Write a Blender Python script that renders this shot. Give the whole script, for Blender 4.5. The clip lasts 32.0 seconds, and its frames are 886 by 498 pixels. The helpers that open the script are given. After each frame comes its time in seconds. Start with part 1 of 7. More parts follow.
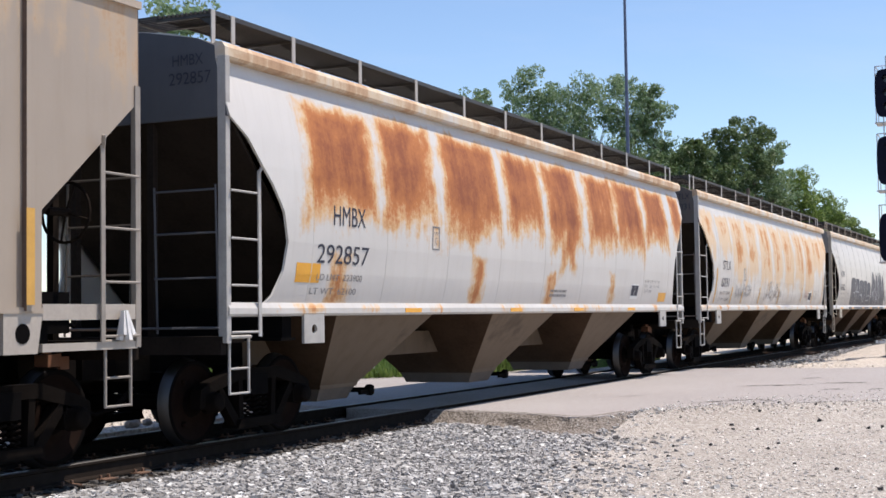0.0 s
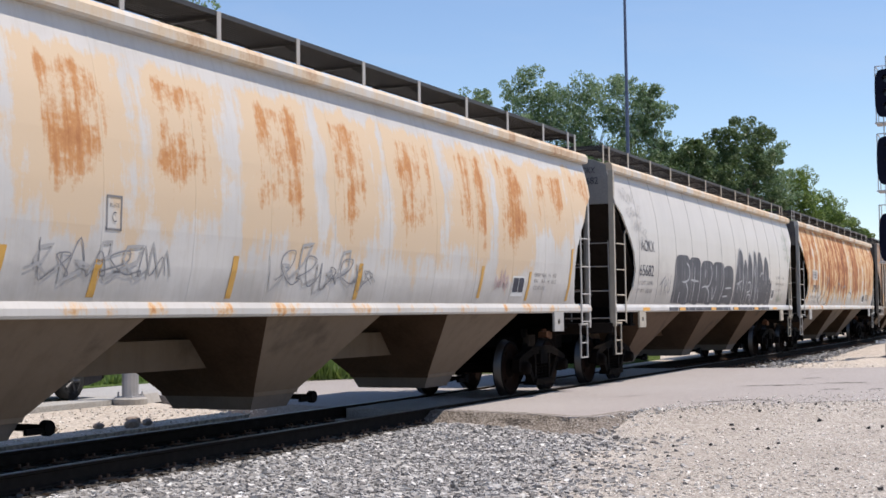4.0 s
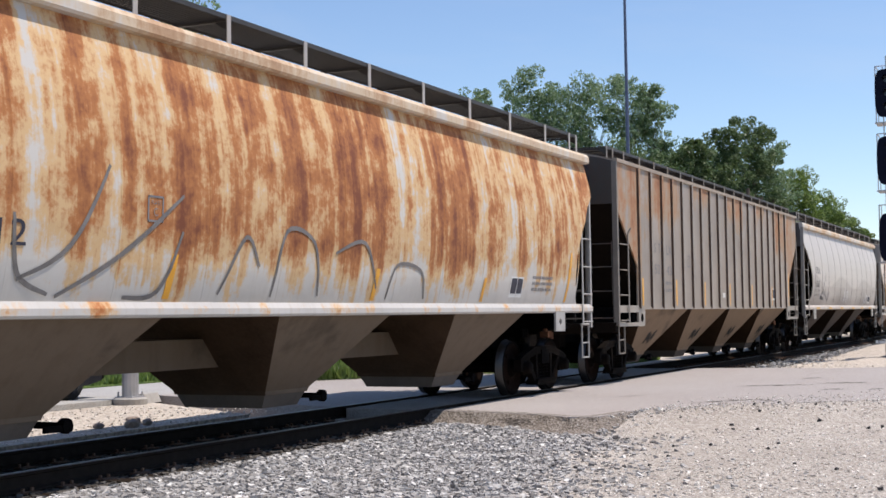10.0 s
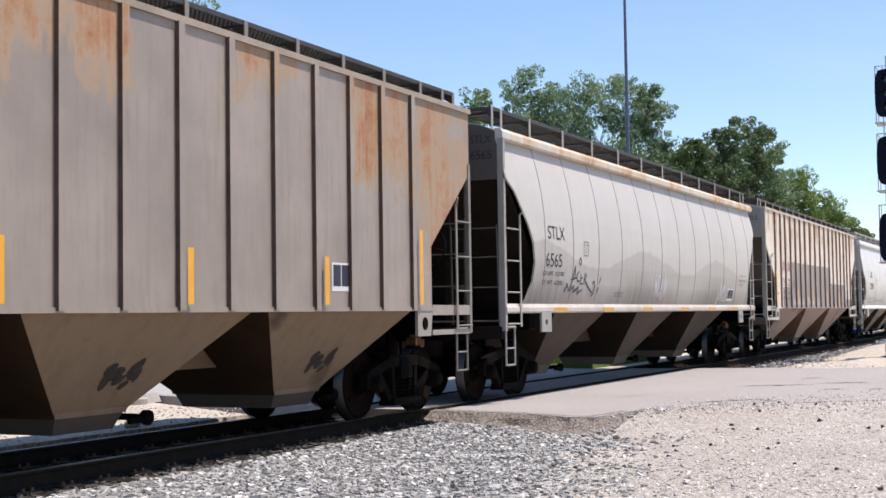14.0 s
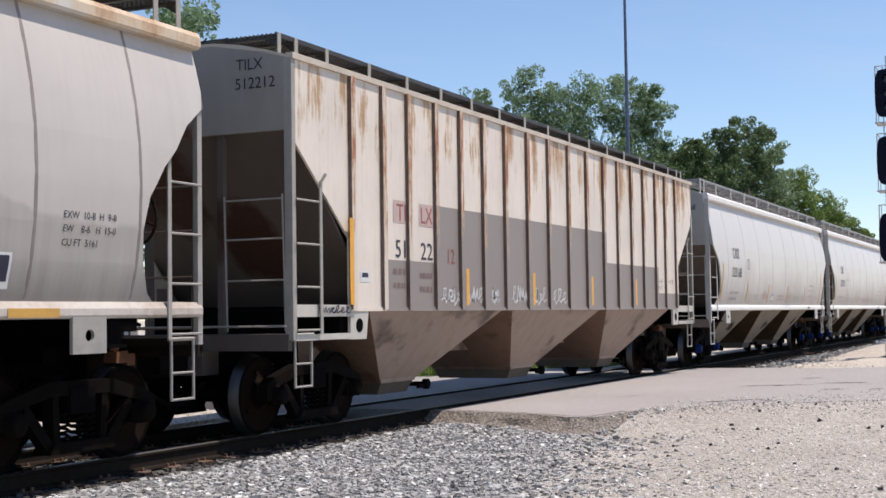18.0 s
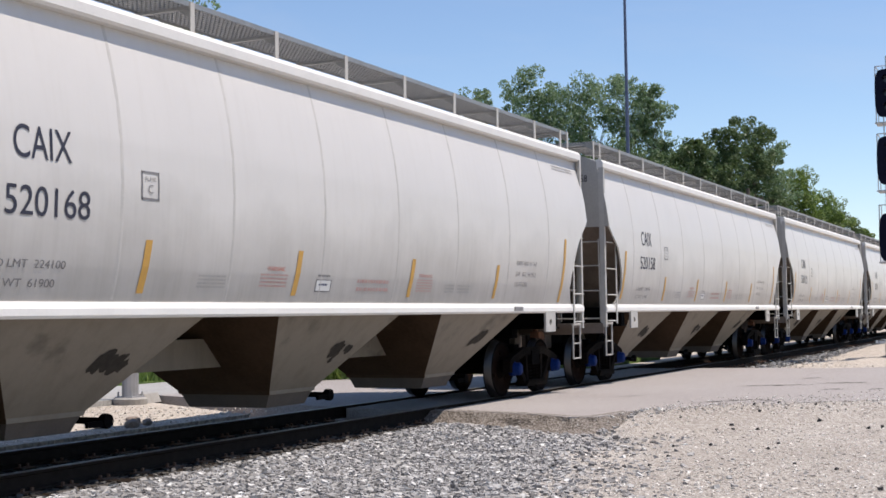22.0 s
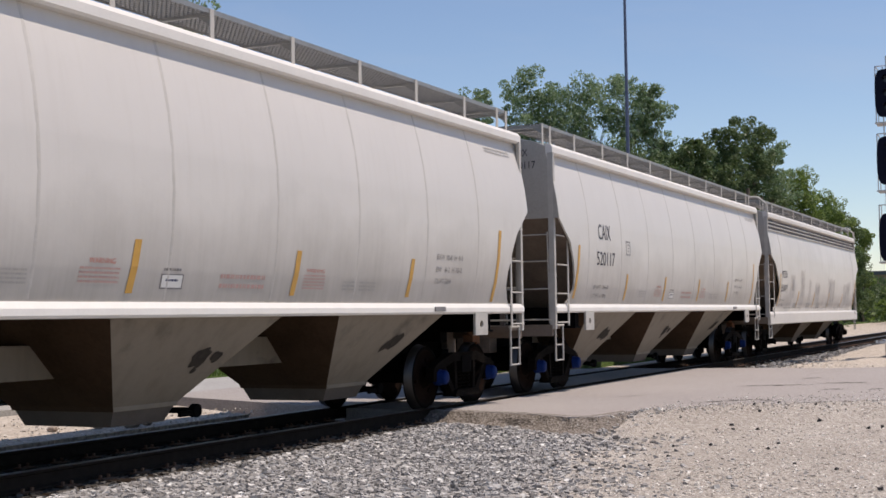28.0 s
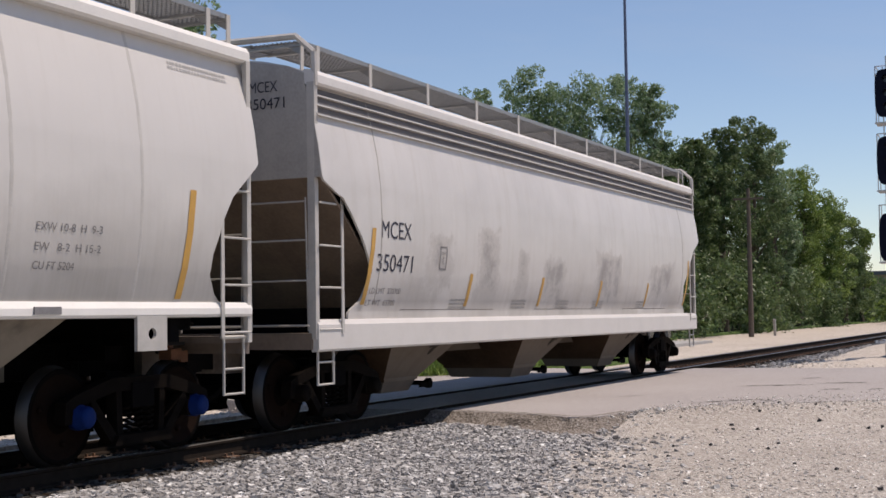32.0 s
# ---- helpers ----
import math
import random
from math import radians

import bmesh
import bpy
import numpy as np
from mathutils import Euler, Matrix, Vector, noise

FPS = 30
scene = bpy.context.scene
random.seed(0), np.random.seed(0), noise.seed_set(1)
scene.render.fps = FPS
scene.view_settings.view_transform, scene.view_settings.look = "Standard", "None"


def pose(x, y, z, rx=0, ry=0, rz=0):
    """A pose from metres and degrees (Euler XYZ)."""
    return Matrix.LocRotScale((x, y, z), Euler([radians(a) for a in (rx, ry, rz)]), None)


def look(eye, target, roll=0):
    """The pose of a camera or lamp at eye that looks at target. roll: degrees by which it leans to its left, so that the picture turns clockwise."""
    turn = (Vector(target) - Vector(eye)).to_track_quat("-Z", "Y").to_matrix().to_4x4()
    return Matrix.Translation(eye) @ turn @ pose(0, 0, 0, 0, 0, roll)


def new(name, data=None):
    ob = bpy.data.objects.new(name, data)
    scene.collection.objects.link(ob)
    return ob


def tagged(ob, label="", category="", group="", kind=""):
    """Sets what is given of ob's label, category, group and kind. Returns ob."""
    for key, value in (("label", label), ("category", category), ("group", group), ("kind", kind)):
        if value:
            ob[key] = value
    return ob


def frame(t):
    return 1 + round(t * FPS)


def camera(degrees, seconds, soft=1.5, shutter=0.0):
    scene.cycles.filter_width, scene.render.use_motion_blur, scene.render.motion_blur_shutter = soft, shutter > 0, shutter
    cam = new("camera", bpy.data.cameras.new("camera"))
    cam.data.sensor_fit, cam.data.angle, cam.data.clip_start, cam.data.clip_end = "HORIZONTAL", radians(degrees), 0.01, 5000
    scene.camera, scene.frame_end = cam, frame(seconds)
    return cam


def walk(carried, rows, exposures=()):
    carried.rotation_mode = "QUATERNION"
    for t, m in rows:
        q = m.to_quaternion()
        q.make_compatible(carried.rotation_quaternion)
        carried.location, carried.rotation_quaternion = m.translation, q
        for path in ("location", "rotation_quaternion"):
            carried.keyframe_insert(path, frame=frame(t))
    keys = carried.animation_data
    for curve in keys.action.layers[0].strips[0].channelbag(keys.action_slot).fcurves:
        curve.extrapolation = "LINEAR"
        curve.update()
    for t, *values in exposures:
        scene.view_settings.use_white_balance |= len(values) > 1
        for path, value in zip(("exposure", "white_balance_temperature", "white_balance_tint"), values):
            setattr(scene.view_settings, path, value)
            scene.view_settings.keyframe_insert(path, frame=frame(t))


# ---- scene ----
import itertools

# ------------------------------------------------------------------ camera
cam = camera(36.66, 32.0, soft=1.6, shutter=0.0)
EYE = pose(0, 0, 1.348, 92.865, 0.855, -64.856)
walk(cam, [(0.0, EYE), (32.0, EYE)], exposures=[
    (0.0, 0.26, 6650, 14), (1.0, 0.32, 6650, 14), (2.0, 0.12, 6650, 14), (3.0, 0.10, 6650, 14), (6.0, 0.10, 6650, 14), (8.0, 0.08, 6650, 14), (10.0, 0.12, 6650, 14), (11.0, 0.08, 6650, 14), (12.0, 0.20, 6650, 14), (13.0, 0.34, 6650, 14), (16.0, 0.34, 6650, 14), (17.0, 0.10, 6650, 14), (18.0, 0.08, 6650, 14), (19.0, 0.08, 6650, 14), (20.0, 0.08, 6650, 14), (21.0, 0.08, 6650, 14), (22.0, 0.06, 6700, 14), (23.0, -0.20, 6750, 15), (24.0, -0.26, 6850, 16), (25.0, -0.24, 6950, 17), (28.0, -0.20, 7060, 17), (30.0, -0.16, 7080, 18), (32.0, -0.24, 7080, 18)])

# ------------------------------------------------------------------ light
SUN_WAY = Vector((0.20, -0.36, 1.0)).normalized()
world = bpy.data.worlds.new("sky")
scene.world = world
world.use_nodes = True
wn = world.node_tree
sky = wn.nodes.new("ShaderNodeTexSky")
sky.sky_type = "NISHITA"
sky.sun_disc = False
sky.sun_elevation = math.asin(SUN_WAY.z)
sky.sun_rotation = math.atan2(SUN_WAY.x, SUN_WAY.y)
sky.altitude = 300
sky.air_density, sky.dust_density, sky.ozone_density = 1.0, 0.03, 4.2
# thin high cloud drawn over the whole sky
wc = wn.nodes.new("ShaderNodeTexCoord")
wm = wn.nodes.new("ShaderNodeMapping")
wm.inputs["Scale"].default_value = (1.6, 2.4, 9.0)
wm.inputs["Rotation"].default_value = (0.25, 0.0, 0.5)
wn.links.new(wc.outputs["Generated"], wm.inputs[0])
wt = wn.nodes.new("ShaderNodeTexNoise")
wt.inputs["Scale"].default_value, wt.inputs["Detail"].default_value, wt.inputs["Roughness"].default_value, wt.inputs["Distortion"].default_value = 1.6, 7, 0.6, 0.6
wn.links.new(wm.outputs[0], wt.inputs["Vector"])
wr = wn.nodes.new("ShaderNodeMapRange")
wr.inputs[1].default_value, wr.inputs[2].default_value, wr.inputs[4].default_value = 0.48, 0.78, 0.13
wn.links.new(wt.outputs["Fac"], wr.inputs[0])
wx = wn.nodes.new("ShaderNodeMix")
wx.data_type = "RGBA"
wx.inputs[7].default_value = (4.6, 4.9, 5.4, 1)
wn.links.new(wr.outputs[0], wx.inputs[0])
wn.links.new(sky.outputs[0], wx.inputs[6])
wn.links.new(wx.outputs[2], wn.nodes["Background"].inputs[0])
wn.nodes["Background"].inputs[1].default_value = 0.145
lamp = bpy.data.lights.new("sun", "SUN")
lamp.energy, lamp.angle, lamp.color = 5.0, radians(0.55), (1.0, 0.95, 0.87)
sun = new("sun", lamp)
sun.matrix_world = look(SUN_WAY * 60, (0, 0, 0))

# ------------------------------------------------------------------ plan
# x runs along the track away from the camera, y across it, z = 0 is the top of the rails
YC = 9.394                 # centre line of the track
RAIL = 0.752               # half the spacing of the rail heads
TIE_TOP = -0.185
ROAD = -0.035
# way that the train has gone, every half second
GONE = [0.0, 3.22, 6.44, 9.67, 12.89, 16.12, 19.35, 22.58, 25.8, 29.02, 32.22, 35.41, 38.59, 41.78, 44.96,
        48.16, 51.36, 54.57, 57.79, 61.0, 64.2, 67.39, 70.57, 73.74, 76.93, 80.14, 83.37, 86.6, 89.85, 93.09, 96.33,
        99.56, 102.78, 105.99, 109.21, 112.43, 115.65, 118.87, 122.09, 125.31, 128.53, 131.73, 134.93, 138.13, 141.35,
        144.57, 147.79, 151.01, 154.22, 157.33, 160.47, 163.56, 166.73, 169.91, 173.08, 176.26, 179.54, 182.78, 186.0,
        189.2, 192.39, 195.59, 198.79, 201.99, 205.17]
CLOCK = [0.5 * k for k in range(65)]


def gone(t):
    return float(np.interp(t, CLOCK, GONE))


# ------------------------------------------------------------------ material kit
def nodes_of(name):
    m = bpy.data.materials.new(name)
    m.use_nodes = True
    nt = m.node_tree
    return m, nt, nt.nodes["Principled BSDF"]


def coords(nt, scale=(1, 1, 1), loc=(0, 0, 0)):
    tc = nt.nodes.new("ShaderNodeTexCoord")
    mp = nt.nodes.new("ShaderNodeMapping")
    mp.inputs["Scale"].default_value = scale
    mp.inputs["Location"].default_value = loc
    nt.links.new(tc.outputs["Object"], mp.inputs[0])
    return mp.outputs[0]


def noise_of(nt, vec, scale, detail=6, rough=0.6):
    n = nt.nodes.new("ShaderNodeTexNoise")
    n.inputs["Scale"].default_value, n.inputs["Detail"].default_value, n.inputs["Roughness"].default_value = scale, detail, rough
    nt.links.new(vec, n.inputs["Vector"])
    return n.outputs["Fac"]


def ramp_of(nt, fac, stops):
    r = nt.nodes.new("ShaderNodeValToRGB")
    while len(r.color_ramp.elements) < len(stops):
        r.color_ramp.elements.new(0.5)
    for e, (pos, col) in zip(r.color_ramp.elements, stops):
        e.position = pos
        e.color = (*col, 1) if not isinstance(col, (int, float)) else (col, col, col, 1)
    nt.links.new(fac, r.inputs[0])
    return r.outputs[0]


def mix_of(nt, fac, a, b, kind="MIX"):
    x = nt.nodes.new("ShaderNodeMix")
    x.data_type, x.blend_type = "RGBA", kind
    for sock, v in ((x.inputs[0], fac), (x.inputs[6], a), (x.inputs[7], b)):
        if isinstance(v, (int, float)):
            sock.default_value = v
        elif isinstance(v, tuple):
            sock.default_value = (*v, 1)
        else:
            nt.links.new(v, sock)
    return x.outputs[2]


def sums(nt, op, a, b):
    n = nt.nodes.new("ShaderNodeMath")
    n.operation = op
    for sock, v in zip(n.inputs, (a, b)):
        if isinstance(v, (int, float)):
            sock.default_value = v
        else:
            nt.links.new(v, sock)
    return n.outputs[0]


def bump_of(nt, bsdf, height, strength=0.3, dist=0.01):
    b = nt.nodes.new("ShaderNodeBump")
    b.inputs["Strength"].default_value, b.inputs["Distance"].default_value = strength, dist
    nt.links.new(height, b.inputs["Height"])
    nt.links.new(b.outputs[0], bsdf.inputs["Normal"])


def plain(name, col, rough=0.6, metal=0.0, vary=0.25, scale=3.0, bump=0.15, dirt=None, spec=0.5):
    """A surface of one colour with stains at two scales."""
    m, nt, b = nodes_of(name)
    v = coords(nt)
    big, fine = noise_of(nt, v, scale), noise_of(nt, v, scale * 14, 4)
    both = sums(nt, "ADD", sums(nt, "MULTIPLY", big, 0.65), sums(nt, "MULTIPLY", fine, 0.35))
    lo = tuple(c * (1 - vary) for c in col) if dirt is None else dirt
    hi = tuple(min(1, c * (1 + vary * 0.5)) for c in col)
    nt.links.new(ramp_of(nt, both, [(0.32, lo), (0.55, col), (0.75, hi)]), b.inputs["Base Color"])
    b.inputs["Roughness"].default_value, b.inputs["Metallic"].default_value = rough, metal
    b.inputs["Specular IOR Level"].default_value = spec
    bump_of(nt, b, fine, bump)
    return m


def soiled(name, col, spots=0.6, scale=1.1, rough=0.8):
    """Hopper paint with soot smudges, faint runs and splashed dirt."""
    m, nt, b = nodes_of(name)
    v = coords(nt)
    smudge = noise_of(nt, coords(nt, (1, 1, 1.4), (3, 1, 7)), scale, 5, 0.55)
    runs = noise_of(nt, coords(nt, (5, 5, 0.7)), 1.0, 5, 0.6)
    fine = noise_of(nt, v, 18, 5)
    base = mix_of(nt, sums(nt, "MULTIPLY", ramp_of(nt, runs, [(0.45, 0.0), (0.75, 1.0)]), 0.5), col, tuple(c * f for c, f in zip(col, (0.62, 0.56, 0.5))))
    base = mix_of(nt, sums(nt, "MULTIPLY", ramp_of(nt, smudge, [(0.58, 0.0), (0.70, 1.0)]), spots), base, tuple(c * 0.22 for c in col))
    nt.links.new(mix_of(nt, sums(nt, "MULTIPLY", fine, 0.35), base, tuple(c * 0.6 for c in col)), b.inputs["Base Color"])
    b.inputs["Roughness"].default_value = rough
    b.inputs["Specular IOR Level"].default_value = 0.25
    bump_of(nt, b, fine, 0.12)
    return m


def weathered(name, paint, band=None, patches=None, streak=1.6, amp=(0.5, 0.25, 0.2), wash=0.15, deep=0.55, seed=0.0, rough=0.45,
              rust=((0.215, 0.060, 0.020), (0.40, 0.140, 0.040), (0.57, 0.36, 0.18)), blocks=None, grime_shade=0.25, low=None, stretch=0.16, wave=None):
    """Car paint with rust that runs down in streaks. band: foot, head and softness of the rusted height; patches:
    rusted fields x0, x1, z0, z1; blocks: fields of other paint; low: height below which the paint darkens for road dirt
    and painted-in shade, and its colour."""
    m, nt, b = nodes_of(name)
    v0 = coords(nt, (1, 1, 1), (seed, 0, 0))
    vs = coords(nt, (streak, 0.0, streak * stretch), (seed * 3, 0, seed))
    vf = coords(nt, (streak * 6, 0.0, streak * 0.5), (seed, 0, 0))
    sep = nt.nodes.new("ShaderNodeSeparateXYZ")
    nt.links.new(coords(nt), sep.inputs[0])
    x, z = sep.outputs[0], sep.outputs[2]
    soil = noise_of(nt, v0, 0.9)
    blot = noise_of(nt, v0, 2.6, 7, 0.7)
    fine = noise_of(nt, v0, 22, 5)
    runs = noise_of(nt, vs, 1.0, 5, 0.6)
    thin = noise_of(nt, vf, 1.0, 5, 0.65)
    base = mix_of(nt, sums(nt, "MULTIPLY", ramp_of(nt, soil, [(0.35, 0.0), (0.7, 1.0)]), grime_shade), paint, tuple(c * 0.66 for c in paint))
    base = mix_of(nt, sums(nt, "MULTIPLY", ramp_of(nt, thin, [(0.50, 0.0), (0.74, 1.0)]), grime_shade), base, tuple(c * f for c, f in zip(paint, (0.72, 0.67, 0.60))))
    base = mix_of(nt, sums(nt, "MULTIPLY", ramp_of(nt, blot, [(0.56, 0.0), (0.70, 1.0)]), grime_shade * 0.6), base, tuple(c * f for c, f in zip(paint, (0.78, 0.75, 0.71))))
    for x0, x1, z0, z1, col in blocks or ():
        f = sums(nt, "MULTIPLY", sums(nt, "MULTIPLY", sums(nt, "GREATER_THAN", x, x0), sums(nt, "LESS_THAN", x, x1)),
                 sums(nt, "MULTIPLY", sums(nt, "GREATER_THAN", z, z0), sums(nt, "LESS_THAN", z, z1)))
        base = mix_of(nt, f, base, mix_of(nt, sums(nt, "MULTIPLY", soil, 0.6), col, tuple(c * 0.7 for c in col)))
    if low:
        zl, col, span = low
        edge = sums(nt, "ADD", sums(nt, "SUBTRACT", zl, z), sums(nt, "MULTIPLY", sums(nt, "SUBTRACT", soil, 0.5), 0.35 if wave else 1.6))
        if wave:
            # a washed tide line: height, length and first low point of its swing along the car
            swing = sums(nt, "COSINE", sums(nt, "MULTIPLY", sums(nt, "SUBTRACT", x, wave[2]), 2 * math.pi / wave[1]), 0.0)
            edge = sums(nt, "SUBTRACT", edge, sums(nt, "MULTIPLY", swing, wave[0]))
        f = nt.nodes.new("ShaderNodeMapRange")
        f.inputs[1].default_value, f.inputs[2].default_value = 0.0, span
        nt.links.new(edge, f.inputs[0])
        low_mix = f.outputs[0]
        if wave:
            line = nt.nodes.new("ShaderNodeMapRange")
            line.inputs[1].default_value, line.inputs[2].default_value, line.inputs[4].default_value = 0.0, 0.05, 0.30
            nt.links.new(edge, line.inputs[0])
            low_mix = sums(nt, "MAXIMUM", low_mix, line.outputs[0])
        base = mix_of(nt, sums(nt, "MULTIPLY", low_mix, sums(nt, "ADD", 0.45, sums(nt, "MULTIPLY", thin, 0.9))), base, col)
    if band or patches:
        field = None
        if band:
            lo, hi, soft = band
            field = sums(nt, "MINIMUM", sums(nt, "DIVIDE", sums(nt, "SUBTRACT", z, lo), soft), sums(nt, "DIVIDE", sums(nt, "SUBTRACT", hi, z), soft))
        for x0, x1, z0, z1 in patches or ():
            fx = sums(nt, "MINIMUM", sums(nt, "DIVIDE", sums(nt, "SUBTRACT", x, x0 - 0.08), 0.50), sums(nt, "DIVIDE", sums(nt, "SUBTRACT", x1 + 0.08, x), 0.50))
            fz = sums(nt, "MINIMUM", sums(nt, "DIVIDE", sums(nt, "SUBTRACT", z, z0 - 0.25), 0.75), sums(nt, "DIVIDE", sums(nt, "SUBTRACT", z1, z), 0.24))
            one = sums(nt, "MINIMUM", fx, fz)
            field = one if field is None else sums(nt, "MAXIMUM", field, one)
        field = sums(nt, "MAXIMUM", sums(nt, "MINIMUM", field, 0.75), -0.9)
        for src, a in ((runs, amp[0]), (blot, amp[1]), (thin, amp[2])):
            field = sums(nt, "ADD", field, sums(nt, "MULTIPLY", sums(nt, "SUBTRACT", src, 0.5), a * 4))
        f = nt.nodes.new("ShaderNodeMapRange")
        f.inputs[1].default_value, f.inputs[2].default_value = wash - 0.16, wash + 0.14
        nt.links.new(field, f.inputs[0])
        g = nt.nodes.new("ShaderNodeMapRange")
        g.inputs[1].default_value, g.inputs[2].default_value = deep - 0.30, deep + 0.55
        nt.links.new(sums(nt, "ADD", field, sums(nt, "MULTIPLY", sums(nt, "SUBTRACT", fine, 0.5), 0.5)), g.inputs[0])
        rusty = ramp_of(nt, g.outputs[0], [(0.0, rust[2]), (0.38, rust[1]), (1.0, rust[0])])
        base = mix_of(nt, f.outputs[0], base, rusty)
        nt.links.new(sums(nt, "ADD", sums(nt, "MULTIPLY", f.outputs[0], 0.35), rough), b.inputs["Roughness"])
    else:
        b.inputs["Roughness"].default_value = rough
    nt.links.new(base, b.inputs["Base Color"])
    bump_of(nt, b, sums(nt, "ADD", fine, sums(nt, "MULTIPLY", soil, 3.0)), 0.12, 0.006)
    return m


M = {}
# under-car iron, wheel and rail tones are set near black to hold shade
M["iron"] = plain("shade-dark grimy iron", (0.0045, 0.004, 0.004), 0.9, 0.0, 0.4, 6, spec=0.03)
M["frame_rust"] = plain("shade-dark cast steel with brown grime", (0.0075, 0.0056, 0.0046), 0.9, 0.0, 0.45, 7, 0.4, spec=0.04)
M["tread"] = plain("polished wheel tread", (0.06, 0.058, 0.058), 0.42, 0.9, 0.1, 9, 0.02)
M["wheel"] = plain("shade-dark grimy wheel plate", (0.0055, 0.0042, 0.0038), 0.9, 0.0, 0.4, 5, spec=0.03)
M["wheel_brown"] = plain("shade-dark brown rusted wheel plate", (0.0135, 0.0075, 0.0055), 0.9, 0.0, 0.35, 5, spec=0.05)
M["railside"] = plain("shade-dark rusty brown rail steel", (0.024, 0.018, 0.0145), 0.9, 0.0, 0.35, 8, 0.3, spec=0.04)
M["railtop"] = plain("polished rail head", (0.22, 0.21, 0.20), 0.42, 1.0, 0.15, 9, 0.03)
M["tie"] = plain("oil-dark timber sleeper", (0.026, 0.019, 0.015), 0.95, 0, 0.45, 9, 0.6, spec=0.04)
M["plate"] = plain("rusted tie plate", (0.17, 0.095, 0.060), 0.85, 0.2, 0.35, 9, 0.3)
M["tape"] = plain("amber reflective tape", (0.72, 0.33, 0.02), 0.4, 0, 0.12, 5, 0.05)
M["tape_dull"] = plain("dull amber reflective tape", (0.55, 0.30, 0.06), 0.5, 0, 0.2, 5, 0.05)
M["ink"] = plain("black stencil paint", (0.022, 0.022, 0.040), 0.6, 0, 0.3, 9, 0.05)
M["ink_grey"] = plain("faded grey stencil paint", (0.20, 0.19, 0.19), 0.6, 0, 0.3, 9, 0.05)
M["ink_red"] = plain("faded red stencil paint", (0.50, 0.16, 0.13), 0.6, 0, 0.3, 9, 0.05)
M["ink_maroon"] = plain("maroon stencil paint", (0.27, 0.075, 0.07), 0.6, 0, 0.3, 9, 0.05)
M["print_faint"] = plain("faint grey print", (0.38, 0.365, 0.35), 0.6, 0, 0.2, 9, 0.05)
M["print_red"] = plain("faint red print", (0.50, 0.31, 0.28), 0.6, 0, 0.2, 9, 0.05)
M["smudge"] = plain("thin soot", (0.05, 0.042, 0.035), 0.9, 0, 0.4, 12, 0.05, spec=0.15)
M["label"] = plain("white data panel", (0.66, 0.65, 0.62), 0.5, 0, 0.12, 6, 0.05)
M["chalk"] = plain("dulled white paint patch", (0.50, 0.47, 0.43), 0.6, 0, 0.25, 4, 0.05)
M["blue"] = plain("blue bearing cap", (0.003, 0.018, 0.10), 0.6, 0.0, 0.3, 9, 0.1, spec=0.06)
M["grating"] = plain("galvanised steel grating", (0.07, 0.065, 0.062), 0.55, 0.6, 0.3, 9, 0.1)
M["grating_light"] = plain("light galvanised steel grating", (0.30, 0.30, 0.295), 0.5, 0.6, 0.2, 9, 0.1)
M["field_dark"], _nt, _b = nodes_of("roller-streaked black-grey paint")
_run = noise_of(_nt, coords(_nt, (9.0, 0.0, 0.55)), 1.0, 6, 0.7)
_thin = noise_of(_nt, coords(_nt, (1.1, 0.0, 1.6), (4, 0, 2)), 1.0, 4, 0.55)
_nt.links.new(ramp_of(_nt, sums(_nt, "ADD", sums(_nt, "MULTIPLY", _run, 0.62), sums(_nt, "MULTIPLY", _thin, 0.38)), [(0.36, (0.030, 0.029, 0.040)), (0.52, (0.058, 0.056, 0.066)), (0.60, (0.12, 0.117, 0.125)), (0.70, (0.24, 0.235, 0.235))]), _b.inputs["Base Color"])
_b.inputs["Roughness"].default_value = 0.6
M["spray_pale"] = plain("thin pale spray paint", (0.40, 0.40, 0.41), 0.6, 0, 0.3, 6, 0.05)
M["spray_white"] = plain("white spray paint", (0.66, 0.65, 0.64), 0.6, 0, 0.2, 6, 0.05)
M["spray_grey"] = plain("thin dark spray paint", (0.24, 0.235, 0.245), 0.6, 0, 0.3, 6, 0.05)
M["spray_green"] = plain("thin green spray paint", (0.36, 0.42, 0.33), 0.6, 0, 0.3, 6, 0.05)
M["spray_rose"] = plain("thin rose spray paint", (0.50, 0.36, 0.34), 0.6, 0, 0.3, 6, 0.05)
M["bag"] = plain("white bag", (0.62, 0.60, 0.58), 0.6, 0, 0.15, 9, 0.1)
M["orange_rust"] = plain("orange rusted draft gear", (0.15, 0.06, 0.028), 0.85, 0.0, 0.35, 7, 0.3)


# ------------------------------------------------------------------ mesh kit
def part(name, bm, material, parent=None, label="", smooth=False):
    me = bpy.data.meshes.new(name)
    bmesh.ops.recalc_face_normals(bm, faces=bm.faces)
    bm.to_mesh(me)
    bm.free()
    return linked(name, me, material, parent, label, smooth)


def linked(name, me, material, parent=None, label="", smooth=False):
    if material is not None and not me.materials:
        me.materials.append(material)
    if smooth:
        for poly in me.polygons:
            poly.use_smooth = True
    ob = new(name, me)
    if parent is not None:
        ob.parent = parent
    if label:
        ob["label"] = label
    return ob


def from_lists(name, verts, faces):
    me = bpy.data.meshes.new(name)
    me.from_pydata(verts, [], faces)
    me.update()
    return me


